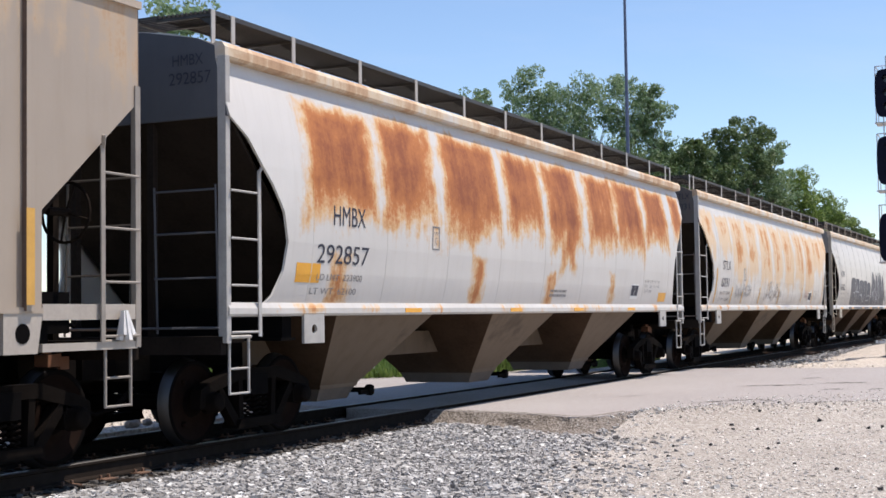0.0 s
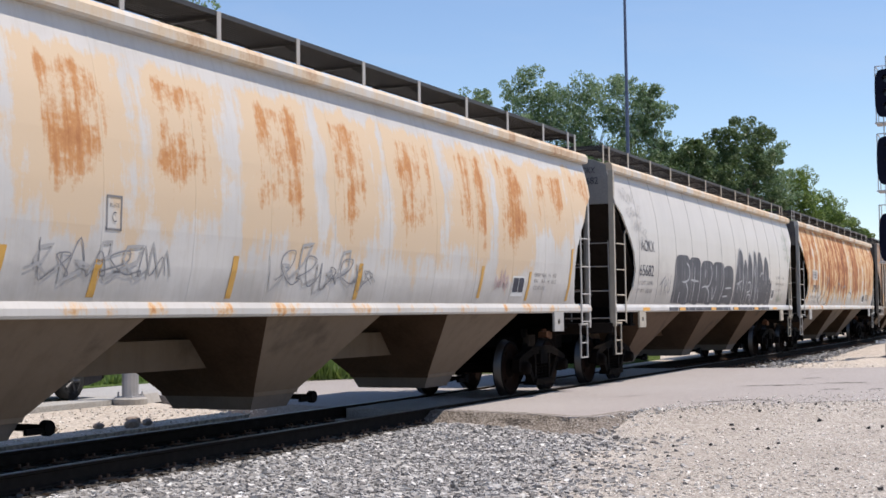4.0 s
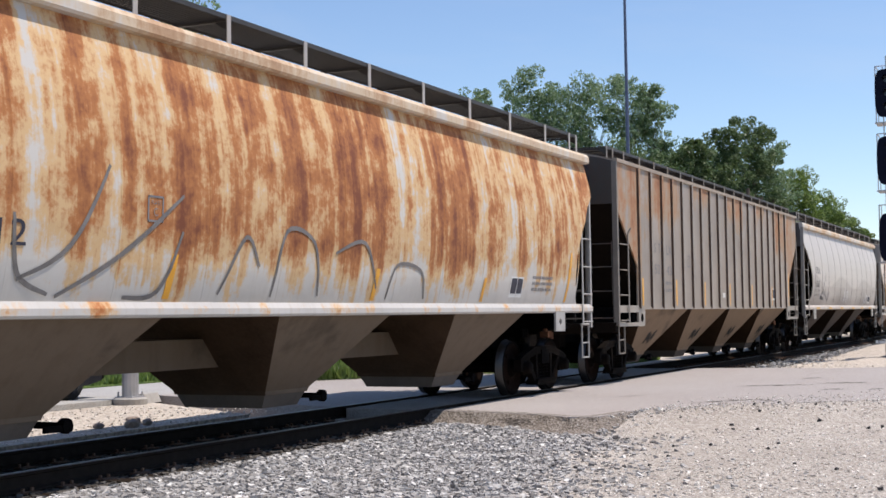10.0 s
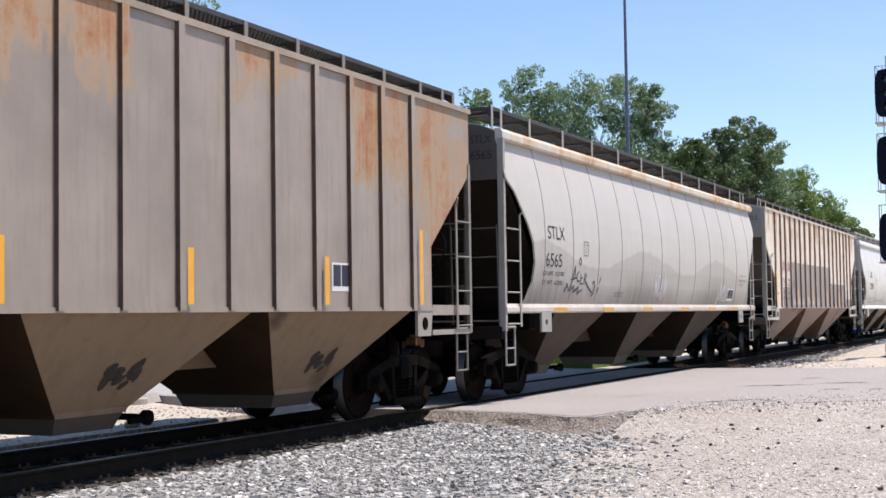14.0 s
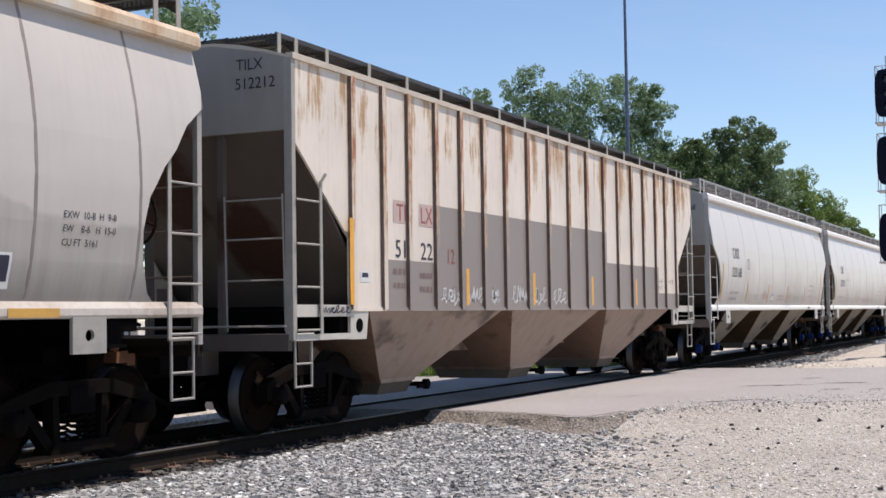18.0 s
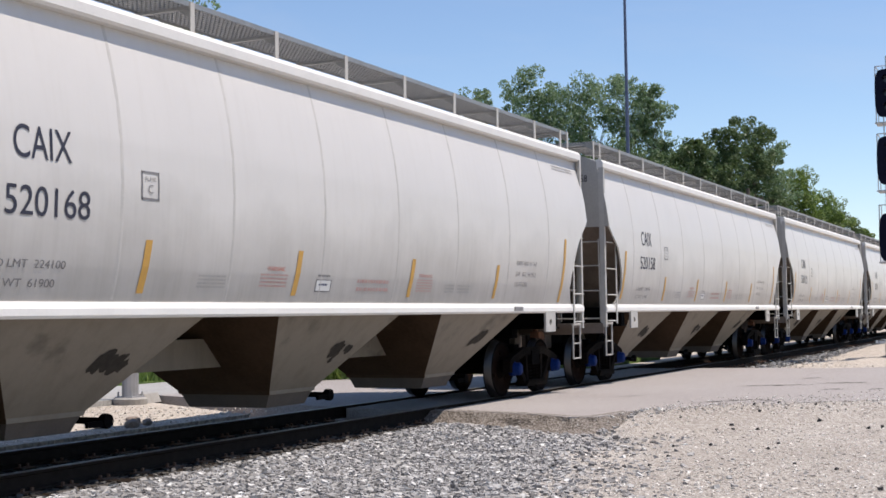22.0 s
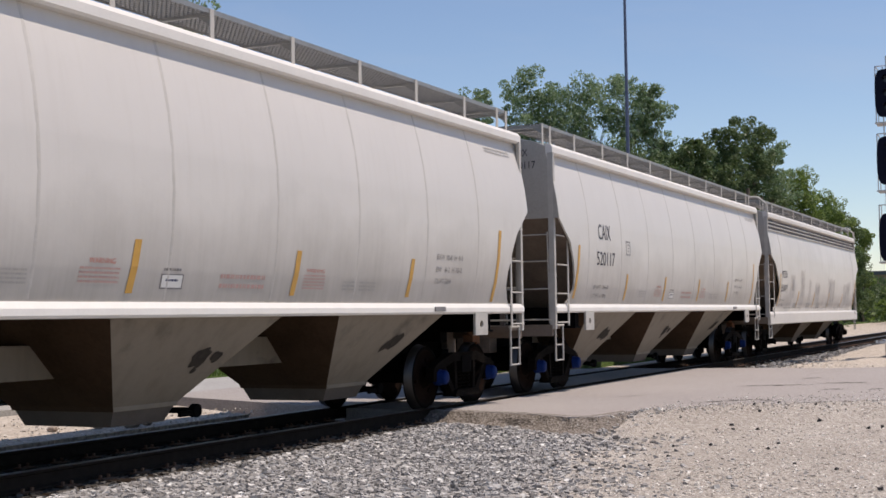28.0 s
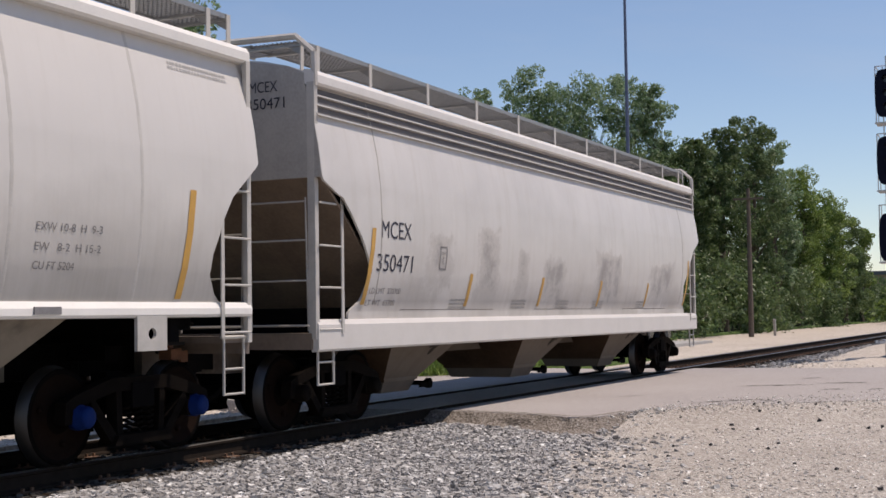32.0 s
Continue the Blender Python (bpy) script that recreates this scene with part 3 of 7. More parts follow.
def under_parts(car, length, caps, frame_mat, sill_paint):
    bm = bmesh.new()
    box(bm, 2.25, length - 2.25, -0.20, 0.20, 0.78, 1.12)
    part("center_sill", bm, sill_paint, car)
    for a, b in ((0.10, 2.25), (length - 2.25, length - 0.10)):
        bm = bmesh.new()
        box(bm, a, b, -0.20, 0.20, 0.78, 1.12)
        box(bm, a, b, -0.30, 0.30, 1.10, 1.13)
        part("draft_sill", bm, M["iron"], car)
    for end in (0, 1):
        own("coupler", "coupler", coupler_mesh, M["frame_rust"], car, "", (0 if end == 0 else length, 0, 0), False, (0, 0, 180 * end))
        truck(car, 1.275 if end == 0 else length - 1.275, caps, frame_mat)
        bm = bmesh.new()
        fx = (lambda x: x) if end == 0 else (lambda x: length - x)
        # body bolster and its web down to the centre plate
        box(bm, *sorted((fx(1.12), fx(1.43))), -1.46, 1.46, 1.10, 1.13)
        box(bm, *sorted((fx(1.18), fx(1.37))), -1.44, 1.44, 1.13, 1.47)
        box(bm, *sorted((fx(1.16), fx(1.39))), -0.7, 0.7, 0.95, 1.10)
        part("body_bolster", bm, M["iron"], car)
    bm = bmesh.new()
    tube(bm, (length - 0.95, 0.25, 1.55), (length - 0.45, 0.25, 1.55), 0.19, 12)
    part("air_reservoir", bm, M["iron"], car)
    bm = bmesh.new()
    tube(bm, (length - 0.95, -0.55, 1.42), (length - 0.30, -0.55, 1.42), 0.13, 10)
    part("brake_cylinder", bm, M["iron"], car)
    bm = bmesh.new()
    box(bm, length - 0.85, length - 0.45, -1.05, -0.80, 1.24, 1.62)
    part("control_valve", bm, M["iron"], car)
    bm = bmesh.new()
    sweep(bm, [(length - 0.2, -0.9, 1.3), (length - 0.7, -0.6, 1.5), (length - 0.7, -0.6, 2.2), (length - 1.1, -0.6, 2.5)], 0.02)
    part("brake_pipe", bm, M["iron"], car)
    bm = bmesh.new()
    slab(bm, [(length - 0.50, 0.93), (length - 0.50, 1.04), (length - 0.32, 1.05), (length - 0.32, 0.93)], "y", -0.84, -0.68)
    box(bm, length - 0.32, length - 0.20, -0.83, -0.80, 0.90, 1.02)
    tube(bm, (length - 0.44, -0.76, 1.05), (length - 0.44, -0.76, 1.12), 0.05, 8)
    part("brake_bracket", bm, M["orange_rust"], car)


def roof_walks(car, length, strap, walk_mat, first=0.04, last=0.04, pitch=1.67, ends=True, step=0.075):
    span = length - first - last
    for side in (0, 1):
        me = grate(span, step)
        if not me.materials:
            me.materials.append(None)
        g = new("running_board", me)
        g.material_slots[0].link = "OBJECT"
        g.material_slots[0].material = walk_mat
        g.parent = car
        g.matrix_basis = pose(first, -1.29, 4.582) if side == 0 else pose(length - last, 1.29, 4.582, 0, 0, 180)
        bm = bmesh.new()
        s = -1 if side == 0 else 1
        box(bm, first, first + span, *sorted((s * 1.293, s * 1.286)), 4.565, 4.618)
        box(bm, first, first + span, *sorted((s * 0.615, s * 0.622)), 4.565, 4.618)
        part("edge_angle", bm, walk_mat, car)
        n = int(round(span / pitch))
        for x in [first + 0.05 + (span - 0.1) * k / n for k in range(n + 1)] + [first + 0.42, first + span - 0.42]:
            own("walk_support", "walk_support", support_mesh, strap, car, "", (x, 0, 0), False, (0, 0, 0 if side == 0 else 180))
            own("walk_arm", "walk_arm", arm_mesh, walk_mat, car, "", (x, 0, 0), False, (0, 0, 0 if side == 0 else 180))
    if ends:
        for x in (first, length - last - 0.6):
            bm = bmesh.new()
            for k in range(9):
                box(bm, x + k * 0.07, x + k * 0.07 + 0.02, -0.62, 0.62, 4.585, 4.61)
            for y in (-0.3, 0.0, 0.3):
                box(bm, x, x + 0.58, y - 0.012, y + 0.012, 4.56, 4.585)
            tagged(part("end_walk", bm, walk_mat, car), kind="stuff")


def curved_roof(car, length, paint, z_eave=4.22, w_eave=1.40):
    outline = [(-w_eave, z_eave), (-1.15, z_eave + 0.095), (-0.80, z_eave + 0.18), (-0.42, z_eave + 0.235), (0.42, z_eave + 0.235), (0.80, z_eave + 0.18),
               (1.15, z_eave + 0.095), (w_eave, z_eave), (w_eave - 0.02, z_eave - 0.03), (0.0, z_eave + 0.19), (-w_eave + 0.02, z_eave - 0.03)]
    bm = bmesh.new()
    slab(bm, outline, "x", 0.03, length - 0.03)
    part("roof", bm, paint, car)
    seg = (length - 1.6) / 4
    for k in range(4):
        bm = bmesh.new()
        x0 = 0.8 + k * seg
        slab(bm, [(-0.30, z_eave + 0.21), (-0.30, z_eave + 0.33), (-0.20, z_eave + 0.37), (0.20, z_eave + 0.37), (0.30, z_eave + 0.33), (0.30, z_eave + 0.21)], "x", x0 + 0.03, x0 + seg - 0.03)
        part("hatch_cover", bm, paint, car)


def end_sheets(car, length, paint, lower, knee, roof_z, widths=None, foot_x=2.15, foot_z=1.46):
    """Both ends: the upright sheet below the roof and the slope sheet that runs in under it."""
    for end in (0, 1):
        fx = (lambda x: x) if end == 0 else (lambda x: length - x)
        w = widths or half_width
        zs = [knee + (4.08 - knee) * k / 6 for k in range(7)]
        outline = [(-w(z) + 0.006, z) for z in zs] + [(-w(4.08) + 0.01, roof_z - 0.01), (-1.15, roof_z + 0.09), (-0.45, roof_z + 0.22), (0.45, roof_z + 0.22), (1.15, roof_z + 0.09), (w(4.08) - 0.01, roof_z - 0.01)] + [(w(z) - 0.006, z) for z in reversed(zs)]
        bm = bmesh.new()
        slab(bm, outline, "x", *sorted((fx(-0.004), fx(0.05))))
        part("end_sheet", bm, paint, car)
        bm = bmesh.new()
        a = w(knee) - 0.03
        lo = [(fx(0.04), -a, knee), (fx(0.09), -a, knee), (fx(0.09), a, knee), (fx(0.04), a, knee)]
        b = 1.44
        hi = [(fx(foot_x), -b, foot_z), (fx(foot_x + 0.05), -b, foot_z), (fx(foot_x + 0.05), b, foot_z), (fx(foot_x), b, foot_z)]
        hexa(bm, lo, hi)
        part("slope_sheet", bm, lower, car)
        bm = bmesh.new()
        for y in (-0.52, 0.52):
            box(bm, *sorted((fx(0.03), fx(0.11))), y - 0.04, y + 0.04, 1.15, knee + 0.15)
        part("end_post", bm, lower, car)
        bm = bmesh.new()
        for z in (1.78, 2.25, 2.70):
            tube(bm, (fx(-0.03), -1.40, z), (fx(-0.03), -0.62, z), 0.012, 5)
        tube(bm, (fx(-0.05), -1.45, 1.26), (fx(-0.05), 1.45, 1.26), 0.014, 5)
        for y in (-1.40, -0.62):
            tube(bm, (fx(0.02), y, 1.2), (fx(-0.03), y, 2.75), 0.012, 5)
        part("grab_iron", bm, paint, car)
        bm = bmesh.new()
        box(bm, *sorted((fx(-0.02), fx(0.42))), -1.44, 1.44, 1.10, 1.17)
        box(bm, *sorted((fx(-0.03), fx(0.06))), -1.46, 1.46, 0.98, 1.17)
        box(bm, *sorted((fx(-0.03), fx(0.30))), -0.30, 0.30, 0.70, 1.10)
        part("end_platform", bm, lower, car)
        if end == 1:
            own("brake_wheel", "brake_wheel", brake_wheel_mesh, lower, car, "", (length - 0.50, -1.05, 2.35))


SEAMS_LONG = [1.49 + 1.387 * k for k in range(12)]
SEAMS_CLEAN = [1.50, 3.42, 5.22, 7.08, 8.96, 10.80, 12.70, 14.40]


def seam_mesh(bm, x=0.0, wide=0.018):
    last = None
    for k in range(23):
        z = 1.54 + (4.07 - 1.54) * k / 22
        y = -(half_width(z) + 0.002)
        row = [bm.verts.new((x - wide, y + 0.004, z)), bm.verts.new((x, y - 0.006, z)), bm.verts.new((x + wide, y + 0.004, z))]
        if last:
            for q in range(2):
                bm.faces.new((last[q], last[q + 1], row[q + 1], row[q]))
        last = row
    return bm


def curved_car(at, length, m, label, cut=CUT_LONG, knee=3.46, sill=(1.37, 1.525), bays=3, seams=SEAMS_LONG, seam_wide=0.018, caps=None, strap=None, walk_mat=None, step=0.075, pads=True, group="train of covered hopper cars"):
    """A covered hopper with rounded sides. m: materials for side, end, sill, hopper, eave, lower end."""
    car = thing("hopper_car", pose(at, YC, 0), label, "railway car", group)
    for side in (0, 1):
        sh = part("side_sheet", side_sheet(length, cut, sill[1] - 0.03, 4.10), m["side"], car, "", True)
        if side:
            sh.matrix_basis = pose(length, 0, 0, 0, 0, 180)
        bm = bmesh.new()
        prof = [(-1.44, sill[0]), (-1.515, sill[0] + 0.005), (-1.535, sill[0] + 0.03), (-1.535, sill[1] - 0.065), (-1.50, sill[1] - 0.005), (-1.40, sill[1]), (-1.40, sill[1] - 0.02), (-1.44, sill[1] - 0.03)]
        slab(bm, prof, "x", 0.02, length - 0.02)
        ss = part("side_sill", bm, m["sill"], car)
        bm = bmesh.new()
        slab(bm, [(-1.385, 4.07), (-1.480, 4.075), (-1.510, 4.10), (-1.510, 4.19), (-1.47, 4.245), (-1.39, 4.255), (-1.36, 4.23)], "x", 0.0, length)
        ee = part("eave", bm, m["eave"], car)
        if side:
            for o in (ss, ee):
                o.matrix_basis = pose(length, 0, 0, 0, 0, 180)
        for x in seams:
            bm = bmesh.new()
            seam_mesh(bm, x, seam_wide)
            o = part("weld_seam", bm, m["seam"], car, "", True)
            o.matrix_basis = pose(length, 0, 0, 0, 0, 180) if side else pose(0, 0, 0)
        for x in ((1.50, length - 1.95) if pads else ()):
            own("jacking_pad", "jacking_pad", pad_mesh, m["trim"], car, "", (x if side == 0 else length - x, 0, 1.06), False, (0, 0, 180 * side))
    curved_roof(car, length, m["eave"])
    end_sheets(car, length, m["end"], m["lower"], knee, 4.22)
    ladders(car, length, m["trim"], 4.10, 4.10 if knee < 3.2 else 3.50, [1.21, 1.70, 2.19, 2.69], [0.83, 0.57])
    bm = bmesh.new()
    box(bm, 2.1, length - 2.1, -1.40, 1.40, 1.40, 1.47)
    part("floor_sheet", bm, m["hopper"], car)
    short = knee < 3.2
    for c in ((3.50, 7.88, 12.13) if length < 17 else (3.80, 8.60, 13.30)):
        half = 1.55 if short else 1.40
        bay(car, c - half, c + half, 1.44, 1.0 if short else 0.92, m["hopper"], m["grime_shade"], m["gate"], 0.44, 0.64, 1.46, int(c * 10) if short else 0)
    under_parts(car, length, caps or M["frame_rust"], M["frame_rust"], m["hopper"])
    roof_walks(car, length, strap or m["trim"], walk_mat or M["grating"], step=step)
    return car


def ribbed_car(at, length, m, label, bays, ribs, first, z0=1.47, z1=4.30, group="train of covered hopper cars", slope=(3.40, 2.30, 1.32), soot_shade=0):
    """A covered hopper with flat sides stiffened by upright ribs; its ends slope in as a straight cut."""
    W = 1.50
    car = thing("hopper_car", pose(at, YC, 0), label, "railway car", group)
    for side in (0, 1):
        turn = pose(length, 0, 0, 0, 0, 180) if side else pose(0, 0, 0)
        bm = bmesh.new()
        k0, k1, kx = slope
        slab(bm, [(0.02, z1), (0.02, k0), (kx, k1), (kx, z0), (length - kx, z0), (length - kx, k1), (length - 0.02, k0), (length - 0.02, z1)], "y", -W, -W + 0.03)
        o = part("side_sheet", bm, m["side"], car)
        o.matrix_basis = turn
        bm = bmesh.new()
        box(bm, 0.0, length, -W - 0.035, -W + 0.06, z1 - 0.015, z1 + 0.055)
        o = part("top_chord", bm, m["eave"], car)
        o.matrix_basis = turn
        bm = bmesh.new()
        box(bm, kx, length - kx, -W - 0.02, -W + 0.05, z0 - 0.05, z0)
        o = part("side_sill", bm, m["side"], car)
        o.matrix_basis = turn
        for x in ([first + (length - 2 * first) / (ribs - 1) * k for k in range(ribs)] if isinstance(ribs, int) else ribs):
            bm = bmesh.new()
            slab(bm, [(x - 0.056, -W + 0.001), (x - 0.052, -W - 0.048), (x + 0.052, -W - 0.048), (x + 0.056, -W + 0.001)], "z", z0 - 0.03, z1 - 0.01)
            o = part("rib", bm, m["rib"], car)
            o.matrix_basis = turn
            # the flanks get a darker copy of the paint, their shade painted in
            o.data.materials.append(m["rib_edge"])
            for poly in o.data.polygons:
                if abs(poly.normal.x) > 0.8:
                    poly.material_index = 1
        for a, b in ((kx, kx + 0.46), (length - kx - 0.46, length - kx)):
            bm = bmesh.new()
            slab(bm, [(a, z0 - 0.05), (b, z0 - 0.05), (b - 0.06, 1.08), (a, 1.08)], "y", -W - 0.01, -W + 0.03)
            o = part("bolster_plate", bm, m["sill"], car)
            o.matrix_basis = turn
            # a near-black disc paints the shaded opening; the plate is not pierced
            bm = bmesh.new()
            tube(bm, (a + 0.22, -W - 0.016, 1.25), (a + 0.22, -W + 0.0, 1.25), 0.085, 14)
            o = part("lifting_hole", bm, M["iron"], car)
            o.matrix_basis = turn
        for a, b in ((0.05, kx), (length - kx, length - 0.05)):
            for z2, z3 in ((1.36, 1.50), (1.09, 1.16)):
                bm = bmesh.new()
                box(bm, a, b, -W - 0.01, -W + 0.05, z2, z3)
                o = part("end_sill", bm, m["sill"], car)
                o.matrix_basis = turn
    curved_roof(car, length, m["eave"], z1 + 0.03, 1.47)
    end_sheets(car, length, m["end"], m["lower"], slope[0] + 0.08, z1, lambda z: W, 2.0, 1.5)
    ladders(car, length, m["trim"], z1, 3.55, [1.21, 1.70, 2.19, 2.69], [0.83, 0.57])
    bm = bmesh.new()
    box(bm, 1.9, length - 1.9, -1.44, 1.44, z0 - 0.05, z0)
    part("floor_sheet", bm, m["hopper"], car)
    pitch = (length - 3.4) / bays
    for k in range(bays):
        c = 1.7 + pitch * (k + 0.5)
        bay(car, c - pitch * 0.47, c + pitch * 0.47, z0 - 0.01, 1.0, m["hopper"], m["grime_shade"], m["gate"], 0.44, 0.72, 1.48, soot_shade)
    under_parts(car, length, M["frame_rust"], M["frame_rust"], m["hopper"])
    roof_walks(car, length, m["trim"], M["grating"], pitch=1.1)
    return car


def tapes(car, places, material, flat=None):
    """Upright strips of reflective tape on the near side: x, foot, head, lean."""
    for x, a, b, lean in places:
        bm = bmesh.new()
        strip_on_side(bm, x, x + 0.10, a, b, 0.006, lean, flat)
        part("reflector", bm, material, car)


def sill_tapes(car, places, material, z=(1.40, 1.458), wide=0.46):
    for x in places:
        bm = bmesh.new()
        box(bm, x, x + wide, -1.541, -1.536, *z)
        part("reflector", bm, material, car)


def placard(car, x, z, w=0.22, h=0.32, flat=None):
    """Small framed stencil box with a letter in it."""
    bm = bmesh.new()
    for a, b, c, d in ((x, x + w, z, z + 0.02), (x, x + w, z + h - 0.02, z + h), (x, x + 0.02, z, z + h), (x + w - 0.02, x + w, z, z + h)):
        strip_on_side(bm, a, b, c, d, 0.0045, 0, flat)
    part("stencil_box", bm, M["ink_grey"], car)
    letters("PLATE", x + w * 0.2, z + h * 0.66, 0.038, M["ink_grey"], car, w * 0.6, flat)
    letters("C", x + w * 0.36, z + h * 0.24, h * 0.30, M["ink_grey"], car, w * 0.28, flat)


def stroke(car, pts, wide, material, proud=0.007, flat=None, name="spray_line", taper=True):
    """A sprayed line on the near side through points x, z."""
    bm = bmesh.new()
    fine = []
    for a, b in zip(pts, pts[1:]):
        n = max(1, int(math.dist(a, b) / 0.06))
        fine += [(a[0] + (b[0] - a[0]) * k / n, a[1] + (b[1] - a[1]) * k / n) for k in range(n)]
    fine.append(pts[-1])
    last = None
    for k, (x, z) in enumerate(fine):
        a, b = fine[max(0, k - 1)], fine[min(len(fine) - 1, k + 1)]
        d = Vector((b[0] - a[0], b[1] - a[1])).normalized()
        h = wide / 2 * (0.65 + 0.35 * math.sin(math.pi * k / max(1, len(fine) - 1)) if taper else 1)
        row = []
        for s in (-1, 1):
            px, pz = x - d.y * h * s, z + d.x * h * s
            row.append(bm.verts.new((px, -((half_width(pz) if flat is None else flat) + proud), pz)))
        if last:
            bm.faces.new((last[0], last[1], row[1], row[0]))
        last = row
    return part(name, bm, material, car)


def curve(pts, n=8):
    """A smooth line through points."""
    out = []
    q = [pts[0], *pts, pts[-1]]
    for k in range(1, len(q) - 2):
        p0, p1, p2, p3 = (np.array(v, float) for v in q[k - 1:k + 3])
        for j in range(n):
            t = j / n
            out.append(tuple(0.5 * (2 * p1 + (p2 - p0) * t + (2 * p0 - 5 * p1 + 4 * p2 - p3) * t * t + (3 * p1 - p0 - 3 * p2 + p3) * t ** 3)))
    out.append(tuple(pts[-1]))
    return out


def blob(car, outline, material, proud=0.0035, name="spray_field"):
    """A filled sprayed shape on the near side: rings from its middle to its outline."""
    pts = curve(list(outline) + [outline[0]], 6)[:-1]
    cx, cz = sum(p[0] for p in pts) / len(pts), sum(p[1] for p in pts) / len(pts)
    bm = bmesh.new()
    rings = []
    for f in (0.25, 0.5, 0.75, 1.0):
        rings.append([bm.verts.new((cx + (x - cx) * f, -(half_width(cz + (z - cz) * f) + proud), cz + (z - cz) * f)) for x, z in pts])
    mid = bm.verts.new((cx, -(half_width(cz) + proud), cz))
    n = len(pts)
    for k in range(n):
        j = (k + 1) % n
        bm.faces.new((mid, rings[0][k], rings[0][j]))
        for a, b in zip(rings, rings[1:]):
            bm.faces.new((a[k], b[k], b[j], a[j]))
    return part(name, bm, material, car)


def scrawl(car, x, z, wide, tall, loops, material, seed, line=0.03, flat=None, sharp=False):
    """Loose looping handwriting that cannot be read."""
    rnd = random.Random(seed)
    pts = []
    cell = wide / loops
    for k in range(loops):
        x0 = x + cell * k
        up = rnd.uniform(0.55, 1.0)
        kind = rnd.choice(("loop", "peak", "hook", "loop"))
        if kind == "loop":
            row = ((0.0, 0.15), (0.55, 0.55 * up), (0.75, up), (0.35, 0.95 * up), (0.25, 0.35), (0.6, 0.02), (1.0, 0.2))
        elif kind == "peak":
            row = ((0.05, 0.1), (0.3, up), (0.45, 0.05), (0.75, 0.8 * up), (0.95, 0.1))
        else:
            row = ((0.1, 0.9 * up), (0.15, -0.1), (0.5, 0.05), (0.85, 0.55 * up), (0.5, 0.6 * up), (0.9, 0.1))
        pts += [(x0 + cell * (u * 1.15 + rnd.uniform(-0.1, 0.1)), z + tall * (v + rnd.uniform(-0.06, 0.06))) for u, v in row]
    return stroke(car, pts if sharp else curve(pts, 4), line, material, 0.006, flat, "scrawl")

def stained_end(name, paint, spots, rust):
    """End paint with rust that has run down from the roof: spots are y, z, half width, half height."""
    m, nt, b = nodes_of(name)
    v = coords(nt)
    sep = nt.nodes.new("ShaderNodeSeparateXYZ")
    nt.links.new(v, sep.inputs[0])
    big, fine = noise_of(nt, coords(nt, (1, 1.6, 0.6)), 1.6, 6, 0.65), noise_of(nt, v, 24, 5)
    col = mix_of(nt, sums(nt, "MULTIPLY", big, 0.8), paint, tuple(c * 0.6 for c in paint))
    for y, z, w, h in spots:
        d = sums(nt, "ADD", sums(nt, "POWER", sums(nt, "DIVIDE", sums(nt, "SUBTRACT", sep.outputs[1], y), w), 2.0), sums(nt, "POWER", sums(nt, "DIVIDE", sums(nt, "SUBTRACT", sep.outputs[2], z), h), 2.0))
        f = nt.nodes.new("ShaderNodeMapRange")
        f.inputs[1].default_value, f.inputs[2].default_value = 1.15, 0.55
        nt.links.new(sums(nt, "ADD", d, sums(nt, "MULTIPLY", sums(nt, "SUBTRACT", big, 0.5), 2.4)), f.inputs[0])
        col = mix_of(nt, f.outputs[0], col, mix_of(nt, fine, rust, tuple(c * 0.5 for c in rust)))
    nt.links.new(col, b.inputs["Base Color"])
    b.inputs["Roughness"].default_value = 0.75
    b.inputs["Specular IOR Level"].default_value = 0.2
    bump_of(nt, b, fine, 0.12)
    return m


# ------------------------------------------------------------------ the train
WHITE = (0.56, 0.53, 0.495)


